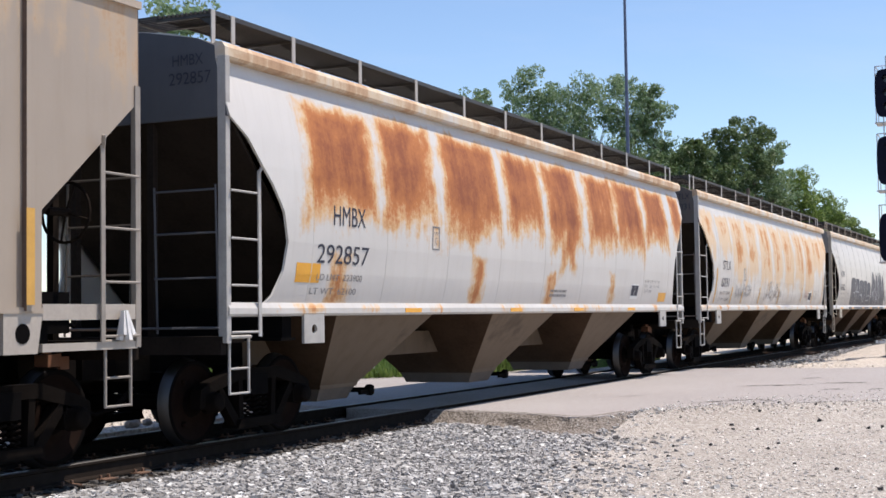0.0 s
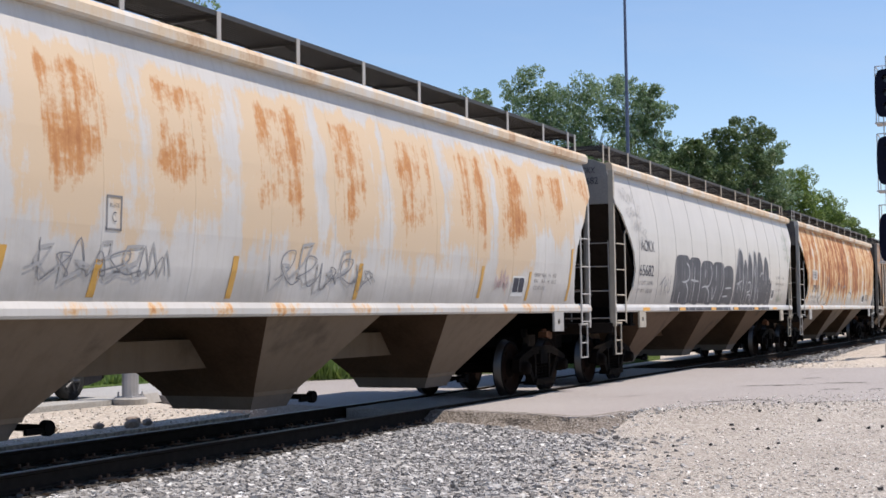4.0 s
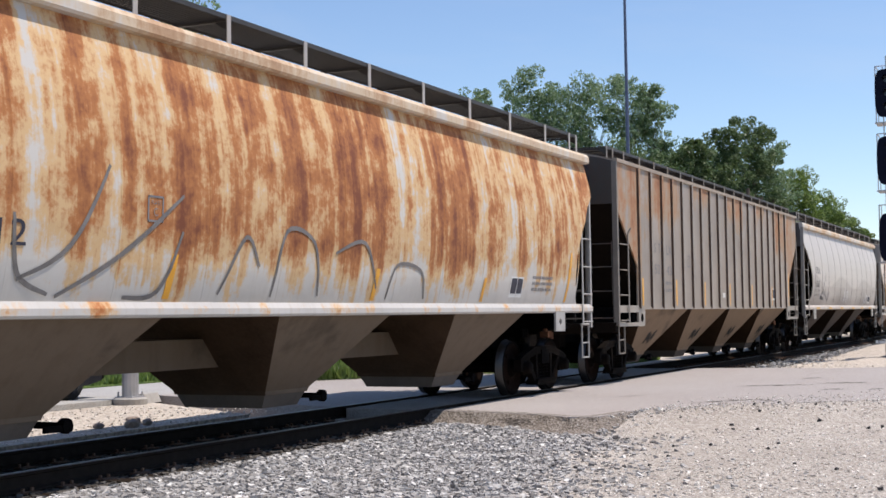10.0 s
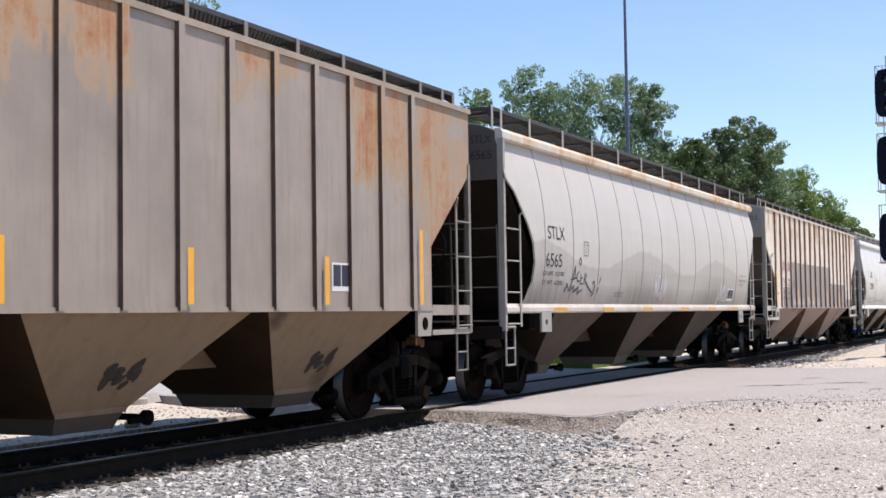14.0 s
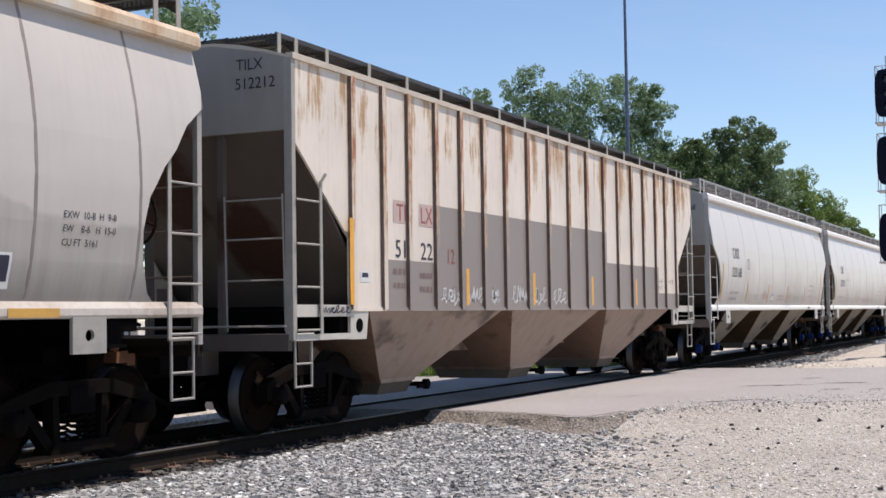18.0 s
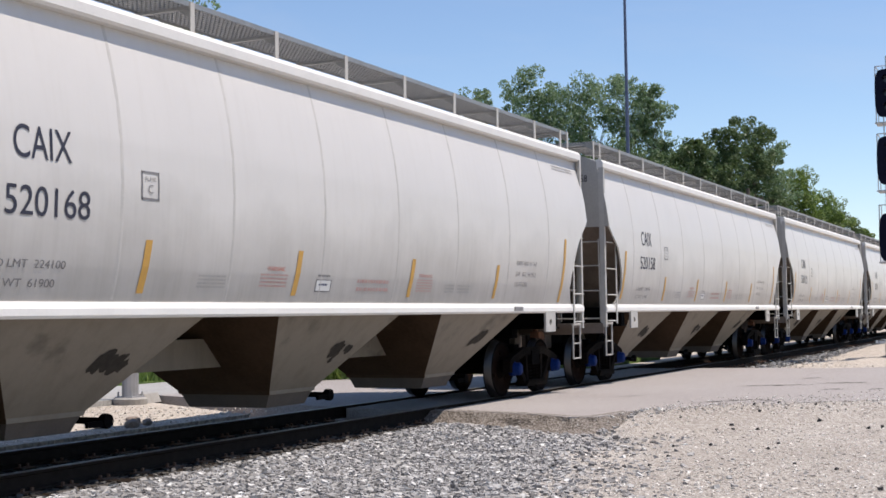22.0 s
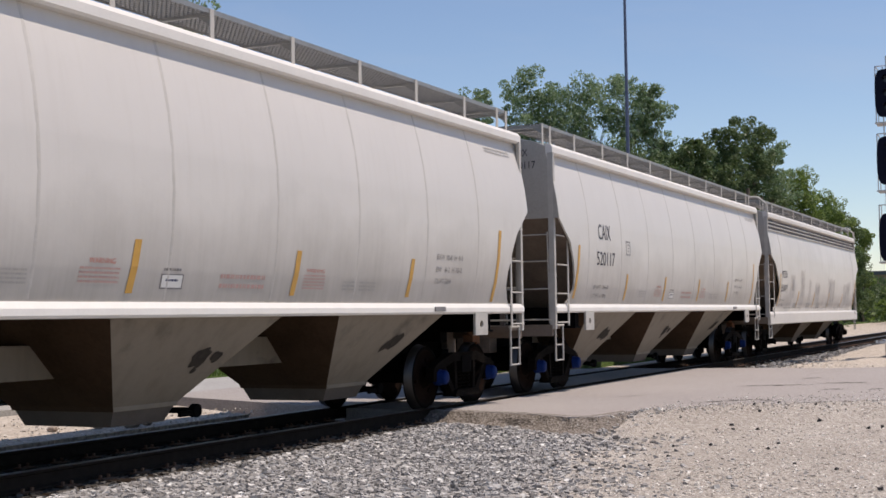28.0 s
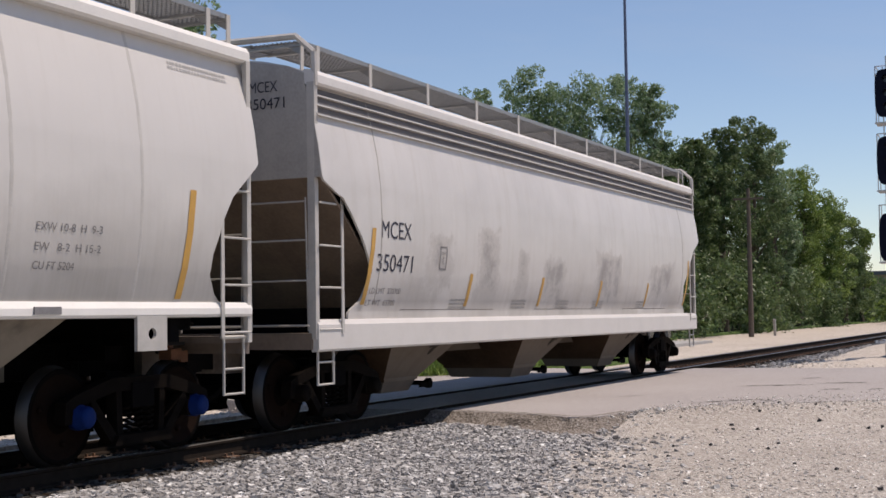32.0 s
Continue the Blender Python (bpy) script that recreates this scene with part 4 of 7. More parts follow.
def livery(tag, side, paint, sill=None, hopper=None, trim=None, eave=None, lower=None, end=None, seam=None, grime_shade=None, rib=None):
    # end sheets take a darkened copy of the body paint that holds their shade
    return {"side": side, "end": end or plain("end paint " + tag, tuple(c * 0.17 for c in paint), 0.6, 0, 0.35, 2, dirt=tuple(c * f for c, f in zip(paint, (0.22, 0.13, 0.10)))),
            # slope sheets and platforms go near black, shade included in the tone
            "lower": lower or plain("shade-dark end paint " + tag, tuple(c * f for c, f in zip(paint, (0.040, 0.032, 0.028))), 0.9, 0, 0.45, 2, spec=0.06),
            "sill": sill or plain("sill paint " + tag, tuple(min(0.75, c * 0.98) for c in paint), 0.5, 0, 0.18, 2),
            # hopper: soiled body paint, taken darker for shade under the car
            "hopper": hopper or soiled("soiled shade-dark hopper paint " + tag, tuple(c * f for c, f in zip(paint, (0.28, 0.218, 0.165)))),
            # slope sheets: browner paint with the bay's shade worked in
            "grime_shade": grime_shade or plain("brown shaded slope paint " + tag, tuple(c * f for c, f in zip(paint, (0.125, 0.082, 0.056))), 0.9, 0, 0.4, 1.6, spec=0.1),
            # rib flanks: paint darkened for faces turned from the sun
            "rib": rib or side, "rib_edge": plain("shaded rib edge " + tag, tuple(c * f for c, f in zip(paint, (0.34, 0.265, 0.245))), 0.8, 0, 0.4, 3, spec=0.15),
            "gate": plain("gate paint " + tag, tuple(c * f for c, f in zip(paint, (0.20, 0.17, 0.15))), 0.8, 0.0, 0.3, 3),
            "trim": trim or plain("trim paint " + tag, tuple(c * 0.68 for c in paint), 0.55, 0, 0.25, 4),
            "seam": seam or plain("seam dirt " + tag, tuple(c * f for c, f in zip(paint, (0.66, 0.64, 0.62))), 0.6, 0, 0.3, 3),
            "eave": eave or plain("roof paint " + tag, tuple(c * f for c, f in zip(paint, (1.05, 0.98, 0.90))), 0.6, 0, 0.3, 2)}


def data_panel(car, x, z, w, h, flat=None, bars_in=2):
    """Dark consolidated stencil panel with pale frame."""
    bm = bmesh.new()
    strip_on_side(bm, x, x + w, z, z + h, 0.004, 0, flat)
    part("data_panel", bm, M["label"], car)
    for k in range(bars_in):
        bm = bmesh.new()
        a = x + 0.03 + k * (w - 0.04) / bars_in
        strip_on_side(bm, a, a + (w - 0.04) / bars_in - 0.02, z + 0.06, z + h - 0.025, 0.0065, 0, flat)
        part("data_field", bm, M["ink"], car)


def yellow_patch(car, x0, x1, z0, z1, material):
    bm = bmesh.new()
    strip_on_side(bm, x0, x1, z0, z1, 0.0035)
    part("paint_patch", bm, material, car)


def train():
    cars = []
    PALE_RUST = ((0.30, 0.16, 0.085), (0.44, 0.29, 0.18), (0.55, 0.44, 0.32))

    def roof(seed, wash=0.62):
        return weathered("stained eave %d" % seed, (0.56, 0.52, 0.47), (3.9, 4.5, 0.3), None, 0.9, (0.7, 0.3, 0.3), wash, wash + 0.5, seed, 0.55, PALE_RUST, grime_shade=0.5)
    def stained_sill(seed):
        return weathered("rust-stained sill %d" % seed, tuple(c * 0.95 for c in WHITE), (1.2, 1.7, 0.3), None, 1.4, (0.6, 0.5, 0.2), 0.95, 1.3, seed, grime_shade=0.5)
    # tan ribbed car ahead of the first rusty one
    s = weathered("tan ribbed paint", (0.34, 0.275, 0.215), (3.0, 5.5, 1.2), None, 0.8, (0.8, 0.3, 0.3), 0.70, 1.1, 3.1, rust=((0.25, 0.12, 0.06), (0.37, 0.22, 0.12), (0.40, 0.30, 0.21)))
    m = livery("tan", s, (0.38, 0.33, 0.28))
    c = ribbed_car(0, 18.6, m, "tan ribbed covered hopper railway car, weathered", 4, 19, 1.50)
    cars.append((c, 10.14 - 18.6))
    tapes(c, [(17.02, 1.49, 2.30, 0)], M["tape_dull"], 1.566)
    bm = bmesh.new()
    for k in range(7):
        a = 2 * math.pi * k / 7
        tube(bm, (18.30 + 0.02 * math.cos(a), -1.56 + 0.02 * math.sin(a), 1.44), (18.32 + 0.07 * math.cos(a), -1.56 + 0.05 * math.sin(a), 1.22 - 0.05 * (k % 2)), 0.012, 4, 0.035)
    part("plastic_bag", bm, M["bag"], c, "torn white plastic bag caught on the ladder")
    # white car with rust patches in panels
    s = weathered("white paint with rust patches", WHITE, None,
                  [(1.50, 3.10, 2.68, 3.86), (3.35, 4.85, 2.66, 3.92), (5.25, 7.15, 2.66, 3.92), (7.40, 9.00, 2.78, 3.92), (9.15, 10.85, 2.66, 3.92), (9.9, 10.4, 2.35, 2.9),
                   (11.3, 12.85, 2.74, 3.92), (13.05, 14.62, 2.82, 3.92), (14.95, 16.45, 2.92, 3.92), (17.0, 17.75, 3.1, 3.92),
                   (2.1, 2.45, 1.62, 2.1), (6.25, 6.6, 1.60, 2.2), (9.2, 9.4, 1.66, 2.0), (12.6, 12.8, 1.66, 2.1)], 1.5, (0.34, 0.34, 0.14), 0.04, 0.42, 1.7, stretch=0.2)
    # end grey is white paint taken down for shade; the spots are rust
    m = livery("white patched", s, WHITE, seam=s, end=stained_end("rust-run shade-grey end paint", (0.105, 0.108, 0.12), [(0.55, 4.1, 0.75, 0.42), (0.95, 3.7, 0.4, 0.5)], (0.115, 0.036, 0.022)), sill=stained_sill(31), eave=roof(5, 0.45))
    c = curved_car(0, 17.93, m, "white rounded covered hopper car with red rust patches", step=0.034, seams=[1.60, 3.42, 5.27, 7.14, 9.02, 10.92, 12.78, 14.66, 16.45])
    cars.append((c, 11.55))
    letters("HMBX", 2.02, 2.43, 0.235, M["ink"], c, 0.80)
    letters("292857", 1.68, 1.98, 0.22, M["ink"], c, 1.25)
    letters("LD LMT  223900", 1.72, 1.78, 0.075, M["ink_grey"], c, 1.1)
    letters("LT WT  62100", 1.62, 1.62, 0.075, M["ink_grey"], c, 1.1)
    end_letters("HMBX", -0.84, 4.03, 0.12, M["ink"], c, 0.40)
    end_letters("292857", -0.80, 3.83, 0.13, M["ink"], c, 0.54)
    placard(c, 4.72, 2.24)
    yellow_patch(c, 1.27, 1.80, 1.75, 1.97, M["tape"])
    yellow_patch(c, 15.85, 16.41, 1.58, 1.77, M["tape"])
    sill_tapes(c, (4.04, 7.66, 10.6, 13.7), M["tape"], wide=0.48)
    data_panel(c, 13.87, 1.63, 0.50, 0.29)
    letters("EXW 10-8   H   9-8", 14.75, 1.96, 0.062, M["ink_grey"], c, 1.05)
    letters("EW    8-6   H  15-0", 14.75, 1.86, 0.062, M["ink_grey"], c, 1.05)
    letters("CU FT 5161", 14.75, 1.76, 0.062, M["ink_grey"], c, 0.5)
    bars(9.4, 1.72, 0.8, 2, 0.04, M["ink_grey"], c)
    # white car with pale orange streaks
    s = weathered("white paint with orange streaks", WHITE, None,
                  [(0.1, 1.25, 2.95, 3.8), (1.7, 2.9, 3.05, 3.75), (3.2, 4.5, 2.50, 3.78), (4.85, 6.2, 2.45, 3.80), (6.6, 7.9, 2.35, 3.80), (8.2, 9.6, 2.30, 3.80),
                   (9.9, 11.3, 2.3, 3.8), (11.7, 13.1, 2.35, 3.8), (13.4, 14.8, 2.3, 3.8), (15.0, 16.6, 2.9, 3.8), (16.7, 17.8, 3.2, 3.9)], 1.9, (0.60, 0.42, 0.24), 0.02, 0.92, 8.3, stretch=0.10,
                  rust=((0.30, 0.095, 0.03), (0.47, 0.22, 0.08), (0.58, 0.44, 0.30)), low=(1.9, (0.34, 0.305, 0.27), 0.7), grime_shade=0.45)
    m = livery("white streaked", s, WHITE, seam=s, sill=stained_sill(32), eave=roof(6, 0.6))
    c = curved_car(0, 17.88, m, "white rounded covered hopper car with orange rust streaks", step=0.034)
    cars.append((c, 31.02))
    letters("STLX", 1.93, 2.40, 0.225, M["ink"], c, 0.83)
    letters("6031", 1.82, 1.97, 0.225, M["ink"], c, 0.80)
    letters("LD LMT  223400", 1.72, 1.78, 0.075, M["ink_grey"], c, 1.1)
    letters("LT WT  62600", 1.66, 1.62, 0.075, M["ink_grey"], c, 1.1)
    end_letters("STLX", -0.96, 4.03, 0.13, M["ink"], c, 0.36)
    end_letters("6031", -0.96, 3.78, 0.14, M["ink"], c, 0.36)
    placard(c, 4.30, 2.16)
    tapes(c, [(1.20, 1.56, 2.42, 0.10), (2.92, 1.55, 1.98, 0.08), (4.15, 1.56, 1.90, 0.06), (6.3, 1.56, 2.0, 0.05), (9.0, 1.56, 2.0, 0.05), (12.71, 1.60, 2.07, 0.06), (14.62, 1.57, 2.03, 0.06), (16.5, 1.57, 2.47, 0.1)], M["tape_dull"])
    scrawl(c, 3.3, 1.72, 2.0, 0.46, 5, M["spray_faint"], 4, 0.035, None, True)
    scrawl(c, 3.4, 1.74, 1.8, 0.40, 4, M["spray_grey"], 5, 0.018)
    scrawl(c, 7.0, 1.70, 2.4, 0.50, 5, M["spray_faint"], 9, 0.035, None, True)
    scrawl(c, 7.2, 1.72, 2.2, 0.44, 5, M["spray_grey"], 10, 0.018)
    data_panel(c, 14.01, 1.64, 0.50, 0.31)
    letters("EXW 10-8   H   9-8", 14.90, 1.96, 0.062, M["ink_grey"], c, 1.0)
    letters("EW    8-6   H  15-2", 14.91, 1.86, 0.062, M["ink_grey"], c, 1.0)
    letters("CU FT 5161", 14.93, 1.75, 0.062, M["ink_grey"], c, 0.5)
    for seed, tall in ((91, 0.30), (92, 0.20)):
        scrawl(c, 13.28, 1.76, 0.56, tall, 3, M["spray_rose"], seed, 0.022)
    # white car with dark graffiti
    # its low tone draws the shade of the inturned lower side
    s = weathered("chalky white paint", (0.55, 0.515, 0.47), (3.6, 5.0, 0.8), None, 1.2, (0.4, 0.3, 0.3), 1.15, 1.5, 2.2, low=(2.4, (0.29, 0.268, 0.243), 1.2), rust=PALE_RUST)
    brown_hopper = soiled("brown soiled hopper paint", (0.115, 0.070, 0.042), 0.9, 0.9)
    m = livery("chalky", s, (0.54, 0.52, 0.50), end=plain("grey end paint", (0.24, 0.225, 0.21), 0.6, 0, 0.3, 2), hopper=brown_hopper, eave=roof(4, 0.65), trim=plain("tan trim paint", (0.40, 0.35, 0.28), 0.6, 0, 0.2, 4))
    c = curved_car(0, 17.85, m, "chalky white covered hopper car with dark graffiti along its side", seams=[1.30, 2.68, 4.06, 5.44, 6.84, 8.28, 9.77, 11.26, 12.70, 14.10, 15.50, 16.80])
    cars.append((c, 50.35))
    letters("AOKX", 1.40, 2.60, 0.225, M["ink"], c, 0.95)
    letters("65682", 1.30, 2.10, 0.225, M["ink"], c, 1.02)
    letters("LD LMT  223900", 1.26, 1.92, 0.075, M["ink_grey"], c, 1.1)
    letters("LT WT  62100", 1.22, 1.76, 0.075, M["ink_grey"], c, 1.1)
    end_letters("AOKX", -0.82, 4.06, 0.12, M["ink"], c, 0.34)
    end_letters("65682", -0.80, 3.85, 0.13, M["ink"], c, 0.42)
    letters("EXW 10-8   H   9-6", 14.95, 2.28, 0.075, M["ink_grey"], c, 1.15)
    letters("EW   8-6   H  15-0", 14.95, 2.10, 0.075, M["ink_grey"], c, 1.15)
    letters("CU FT 5161", 14.95, 1.92, 0.075, M["ink_grey"], c, 0.8)
    data_panel(c, 14.45, 1.66, 0.30, 0.32)
    def gx(x):
        return x + 0.20 - 0.0124 * (x - 3.7)
    # the wide block piece, letter by letter
    lift = itertools.count(1)
    for x0, x1, top in ((3.68, 5.10, 2.62), (4.85, 6.05, 2.60), (5.95, 7.30, 2.56), (7.05, 8.45, 2.56), (8.25, 9.40, 2.50)):
        x0, x1 = gx(x0), gx(x1)
        w = x1 - x0
        blob(c, [(x0, 1.56), (x0 + w * 0.03, 2.1), (x0 + w * 0.12, top - 0.08), (x0 + w * 0.5, top), (x1 - w * 0.10, top - 0.06), (x1, 2.15), (x1 - w * 0.02, 1.56), (x0 + w * 0.5, 1.548)], M["field_dark"], 0.0034 + 0.0003 * next(lift))
    # the tall pointed piece
    for x0, x1, top, lean in ((9.45, 10.62, 3.00, 0.18), (10.30, 11.05, 2.72, 0.10), (10.85, 11.75, 2.93, 0.05), (11.60, 12.30, 3.02, 0.05), (12.10, 13.15, 2.99, 0.0), (12.95, 13.95, 2.88, 0.0), (13.70, 14.26, 2.30, 0.0)):
        x0, x1 = gx(x0), gx(x1)
        w, mx = x1 - x0, (x0 + x1) / 2 + lean
        blob(c, [(x0, 1.56), (x0 + w * 0.08 + lean * 0.4, 2.2), (mx - w * 0.25, top - 0.18), (mx, top), (mx + w * 0.25, top - 0.18), (x1 - w * 0.06, 2.2), (x1, 1.56), (mx, 1.548)], M["field_dark"], 0.0034 + 0.0003 * next(lift))
    for pts in ([(4.72, 2.45), (4.95, 2.36), (4.98, 2.12), (4.70, 2.03), (4.42, 2.03)], [(4.70, 2.03), (4.95, 1.85), (4.98, 1.58)], [(4.30, 1.80), (4.26, 1.57)], [(5.45, 2.38), (5.47, 1.58)], [(5.15, 2.08), (5.85, 2.06)],
                [(5.98, 2.55), (6.02, 1.58)], [(6.48, 2.35), (6.46, 2.15)], [(6.22, 1.92), (6.6, 1.95), (6.95, 1.8), (7.02, 1.58)], [(6.95, 2.50), (7.1, 2.25), (6.9, 1.98), (6.6, 1.95)], [(7.55, 2.5), (7.52, 2.1)], [(7.2, 1.95), (7.40, 1.65), (7.62, 2.0)],
                [(8.25, 2.5), (8.35, 2.0), (8.1, 1.58)], [(8.6, 1.93), (9.2, 1.95)], [(8.4, 1.72), (8.9, 1.74)], [(10.1, 2.55), (10.12, 2.15)], [(9.85, 2.05), (10.4, 2.15)], [(9.9, 1.85), (10.1, 2.1), (10.35, 1.88)],
                [(10.62, 2.35), (10.55, 1.8)], [(11.1, 2.10), (11.45, 2.12), (11.42, 1.9), (11.05, 1.86)], [(11.15, 1.6), (11.2, 1.78), (11.5, 1.78), (11.5, 1.6)], [(11.95, 2.7), (11.9, 2.3)], [(12.0, 2.6), (12.15, 1.6)], [(12.6, 2.3), (12.95, 2.42), (13.1, 2.2)], [(12.45, 2.0), (12.62, 1.6)], [(13.4, 2.5), (13.45, 2.1)], [(13.85, 2.4), (13.75, 1.6)]):
        stroke(c, curve([(gx(x), z) for x, z in pts], 5), 0.05, M["spray_pale"])
    for x0, x1, top, lean in ((9.45, 10.62, 3.00, 0.18), (10.85, 11.75, 2.93, 0.05), (11.60, 12.30, 3.02, 0.05)):
        x0, x1 = gx(x0), gx(x1)
        w, mx = x1 - x0, (x0 + x1) / 2 + lean
        stroke(c, curve([(x0 + 0.02, 1.58), (x0 + w * 0.10 + lean * 0.4, 2.2), (mx - w * 0.22, top - 0.20), (mx, top - 0.03), (mx + w * 0.25, top - 0.20), (x1 - w * 0.08, 2.2), (x1 - 0.03, 1.58)], 6), 0.045, M["spray_pale"])
    bm = bmesh.new()
    box(bm, 3.72, 9.42, -1.540, -1.535, 1.385, 1.462)
    part("spray_field", bm, M["field_dark"], c)
    bm = bmesh.new()
    box(bm, 9.75, 14.22, -1.540, -1.535, 1.385, 1.462)
    part("spray_field", bm, M["field_dark"], c)
    sill_tapes(c, (1.75, 4.55, 7.43, 9.84, 12.3, 14.84), M["tape"], (1.392, 1.458), 0.48)
    for x in (4.4, 5.3, 5.9, 6.6, 8.6, 9.2, 10.7, 11.4, 12.0, 13.1, 13.7):
        bm = bmesh.new()
        box(bm, x, x + 0.05, -1.543, -1.5405, 1.39, 1.462)
        part("spray_line", bm, M["spray_pale"], c)
    stroke(c, [(2.84, 1.92), (3.24, 2.12)], 0.035, M["spray_grey"])
    stroke(c, [(3.04, 2.0), (2.98, 1.70)], 0.035, M["spray_grey"])
    stroke(c, curve([(3.2, 1.72), (3.24, 2.03), (3.36, 1.96), (3.25, 1.88), (3.38, 1.72)], 5), 0.03, M["spray_grey"])
    stroke(c, curve([(3.46, 2.08), (3.50, 1.8), (3.62, 1.83), (3.65, 2.14)], 5), 0.03, M["spray_grey"])
    for k, z in enumerate((3.55, 3.25, 2.95, 2.65)):
        scrawl(c, 0.35 + 0.25 * k, z, 1.0, 0.26, 4, M["spray_faint"], 20 + k, 0.016)
    for k, z in enumerate((3.45, 3.15, 2.85)):
        scrawl(c, 16.3, z, 0.85, 0.26, 4, M["spray_green"], 30 + k, 0.016)
    scrawl(c, 15.2, 1.62, 0.8, 0.24, 4, M["spray_green"], 35, 0.025)
    # car rusted nearly all over
    s = weathered("white paint mostly rusted", (0.54, 0.51, 0.465), (1.66, 4.6, 0.75), None, 1.25, (1.0, 0.55, 0.32), 0.30, 0.85, 4.4, stretch=0.08,
                  rust=((0.165, 0.045, 0.016), (0.38, 0.145, 0.044), (0.56, 0.37, 0.19)), low=(1.75, (0.37, 0.34, 0.30), 0.7))
    m = livery("rusted", s, WHITE, seam=s, sill=stained_sill(33), eave=roof(7, 0.5))
    c = curved_car(0, 17.70, m, "white covered hopper car almost wholly streaked with rust", step=0.045)
    cars.append((c, 69.67))
    yellow_patch(c, 1.74, 2.72, 2.37, 2.70, M["chalk"])
    letters("HMBX", 1.78, 2.42, 0.235, M["ink"], c, 0.85)
    letters("292912", 1.76, 1.98, 0.22, M["ink"], c, 1.30)
    letters("LD LMT  223900", 1.62, 1.76, 0.08, M["ink_grey"], c, 1.1)
    letters("LT WT  62100", 1.58, 1.60, 0.08, M["ink_grey"], c, 1.1)
    end_letters("HMBX", -0.86, 4.00, 0.13, M["ink"], c, 0.40)
    end_letters("292912", -0.89, 3.76, 0.13, M["ink"], c, 0.54)
    placard(c, 4.64, 2.27, 0.24, 0.25)
    tapes(c, [(5.0, 1.55, 1.98, 0.06), (9.2, 1.55, 1.95, 0.05), (12.6, 1.55, 1.9, 0.05), (16.2, 1.55, 2.4, 0.1), (1.05, 1.58, 2.1, 0.05)], M["tape"])
    for pts in ([(2.9, 2.25), (3.0, 1.75), (3.4, 1.58)], [(3.0, 1.70), (3.6, 2.0), (4.1, 2.75)], [(3.5, 1.56), (4.3, 1.95), (5.2, 2.55)], [(4.4, 1.56), (4.9, 1.62), (5.2, 2.2)], [(5.9, 1.6), (6.3, 2.2), (6.6, 1.9)],
                [(6.9, 1.58), (7.1, 2.3), (7.7, 2.2), (7.9, 1.6)], [(8.2, 2.1), (8.9, 2.25), (9.3, 1.7)], [(9.6, 1.57), (9.8, 2.0), (10.5, 1.95), (10.7, 1.58)]):
        stroke(c, curve(pts, 6), 0.05, M["spray_dim"])
    data_panel(c, 13.69, 1.62, 0.52, 0.32)
    bars(14.6, 1.92, 0.9, 3, 0.05, M["ink_grey"], c)
    # grey-brown ribbed car
    s = weathered("grey ribbed paint with rust", (0.315, 0.258, 0.212), None, [(-0.5, 1.7, 1.9, 4.6), (1.9, 4.6, 3.2, 4.5), (5.6, 7.4, 3.9, 4.5), (9.0, 11.0, 3.6, 4.5), (12.6, 14.2, 3.8, 4.5), (15.0, 16.8, 3.0, 4.5), (16.9, 19.2, 1.9, 4.6)], 1.6, (0.7, 0.5, 0.3), 0.42, 0.95, 9.2, rust=((0.20, 0.075, 0.036), (0.34, 0.170, 0.085), (0.34, 0.235, 0.155)), grime_shade=0.85)
    m = livery("grey ribbed", s, (0.31, 0.265, 0.22), hopper=soiled("brown hopper paint", (0.24, 0.160, 0.100), 0.9, 0.9))
    c = ribbed_car(0, 18.67, m, "grey and rust-brown ribbed covered hopper railway car", 4, (1.43, 2.29, 3.14, 3.97, 4.80, 5.65, 6.50, 7.35, 8.19, 9.05, 9.91, 10.77, 11.64, 12.51, 13.38, 14.25, 15.08, 15.90, 16.76), 1.40, soot_shade=41)
    cars.append((c, 88.97))
    letters("S", 2.52, 2.62, 0.20, M["ink_grey"], c, 0.16, flat=1.50)
    letters("T", 2.84, 2.62, 0.20, M["ink_grey"], c, 0.16, flat=1.50)
    letters("LX", 3.44, 2.60, 0.20, M["ink_grey"], c, 0.44, flat=1.50)
    letters("52", 2.52, 2.17, 0.20, M["ink_grey"], c, 0.42, flat=1.50)
    letters("43", 3.44, 2.16, 0.20, M["ink_grey"], c, 0.42, flat=1.50)
    bars(3.38, 1.95, 0.46, 2, 0.07, M["ink_grey"], c, 2.2, 1.50)
    end_letters("STLX", -0.55, 4.15, 0.14, M["ink"], c, 0.42)
    end_letters("5243", -0.55, 3.90, 0.14, M["ink"], c, 0.42)
    tapes(c, [(x, 1.50, 2.06, 0) for x in (1.44, 4.00, 6.53, 9.10, 11.70, 14.37)] + [(16.88, 1.50, 2.50, 0)], M["tape"], 1.552)
    placard(c, 5.19, 2.38, 0.26, 0.26, 1.50)
    data_panel(c, 14.62, 1.66, 0.44, 0.34, 1.50)
    bm = bmesh.new()
    strip_on_side(bm, 8.57, 8.83, 1.70, 1.82, 0.004, 0, 1.50)
    part("paint_patch", bm, M["label"], c)
    # dull white car
    s = weathered("dull white paint", (0.50, 0.455, 0.41), (3.6, 5.0, 0.8), None, 1.0, (0.4, 0.3, 0.3), 1.3, 1.6, 5.5, low=(2.40, (0.135, 0.113, 0.097), 1.1), wave=(0.20, 6.0, 4.3), rust=PALE_RUST)
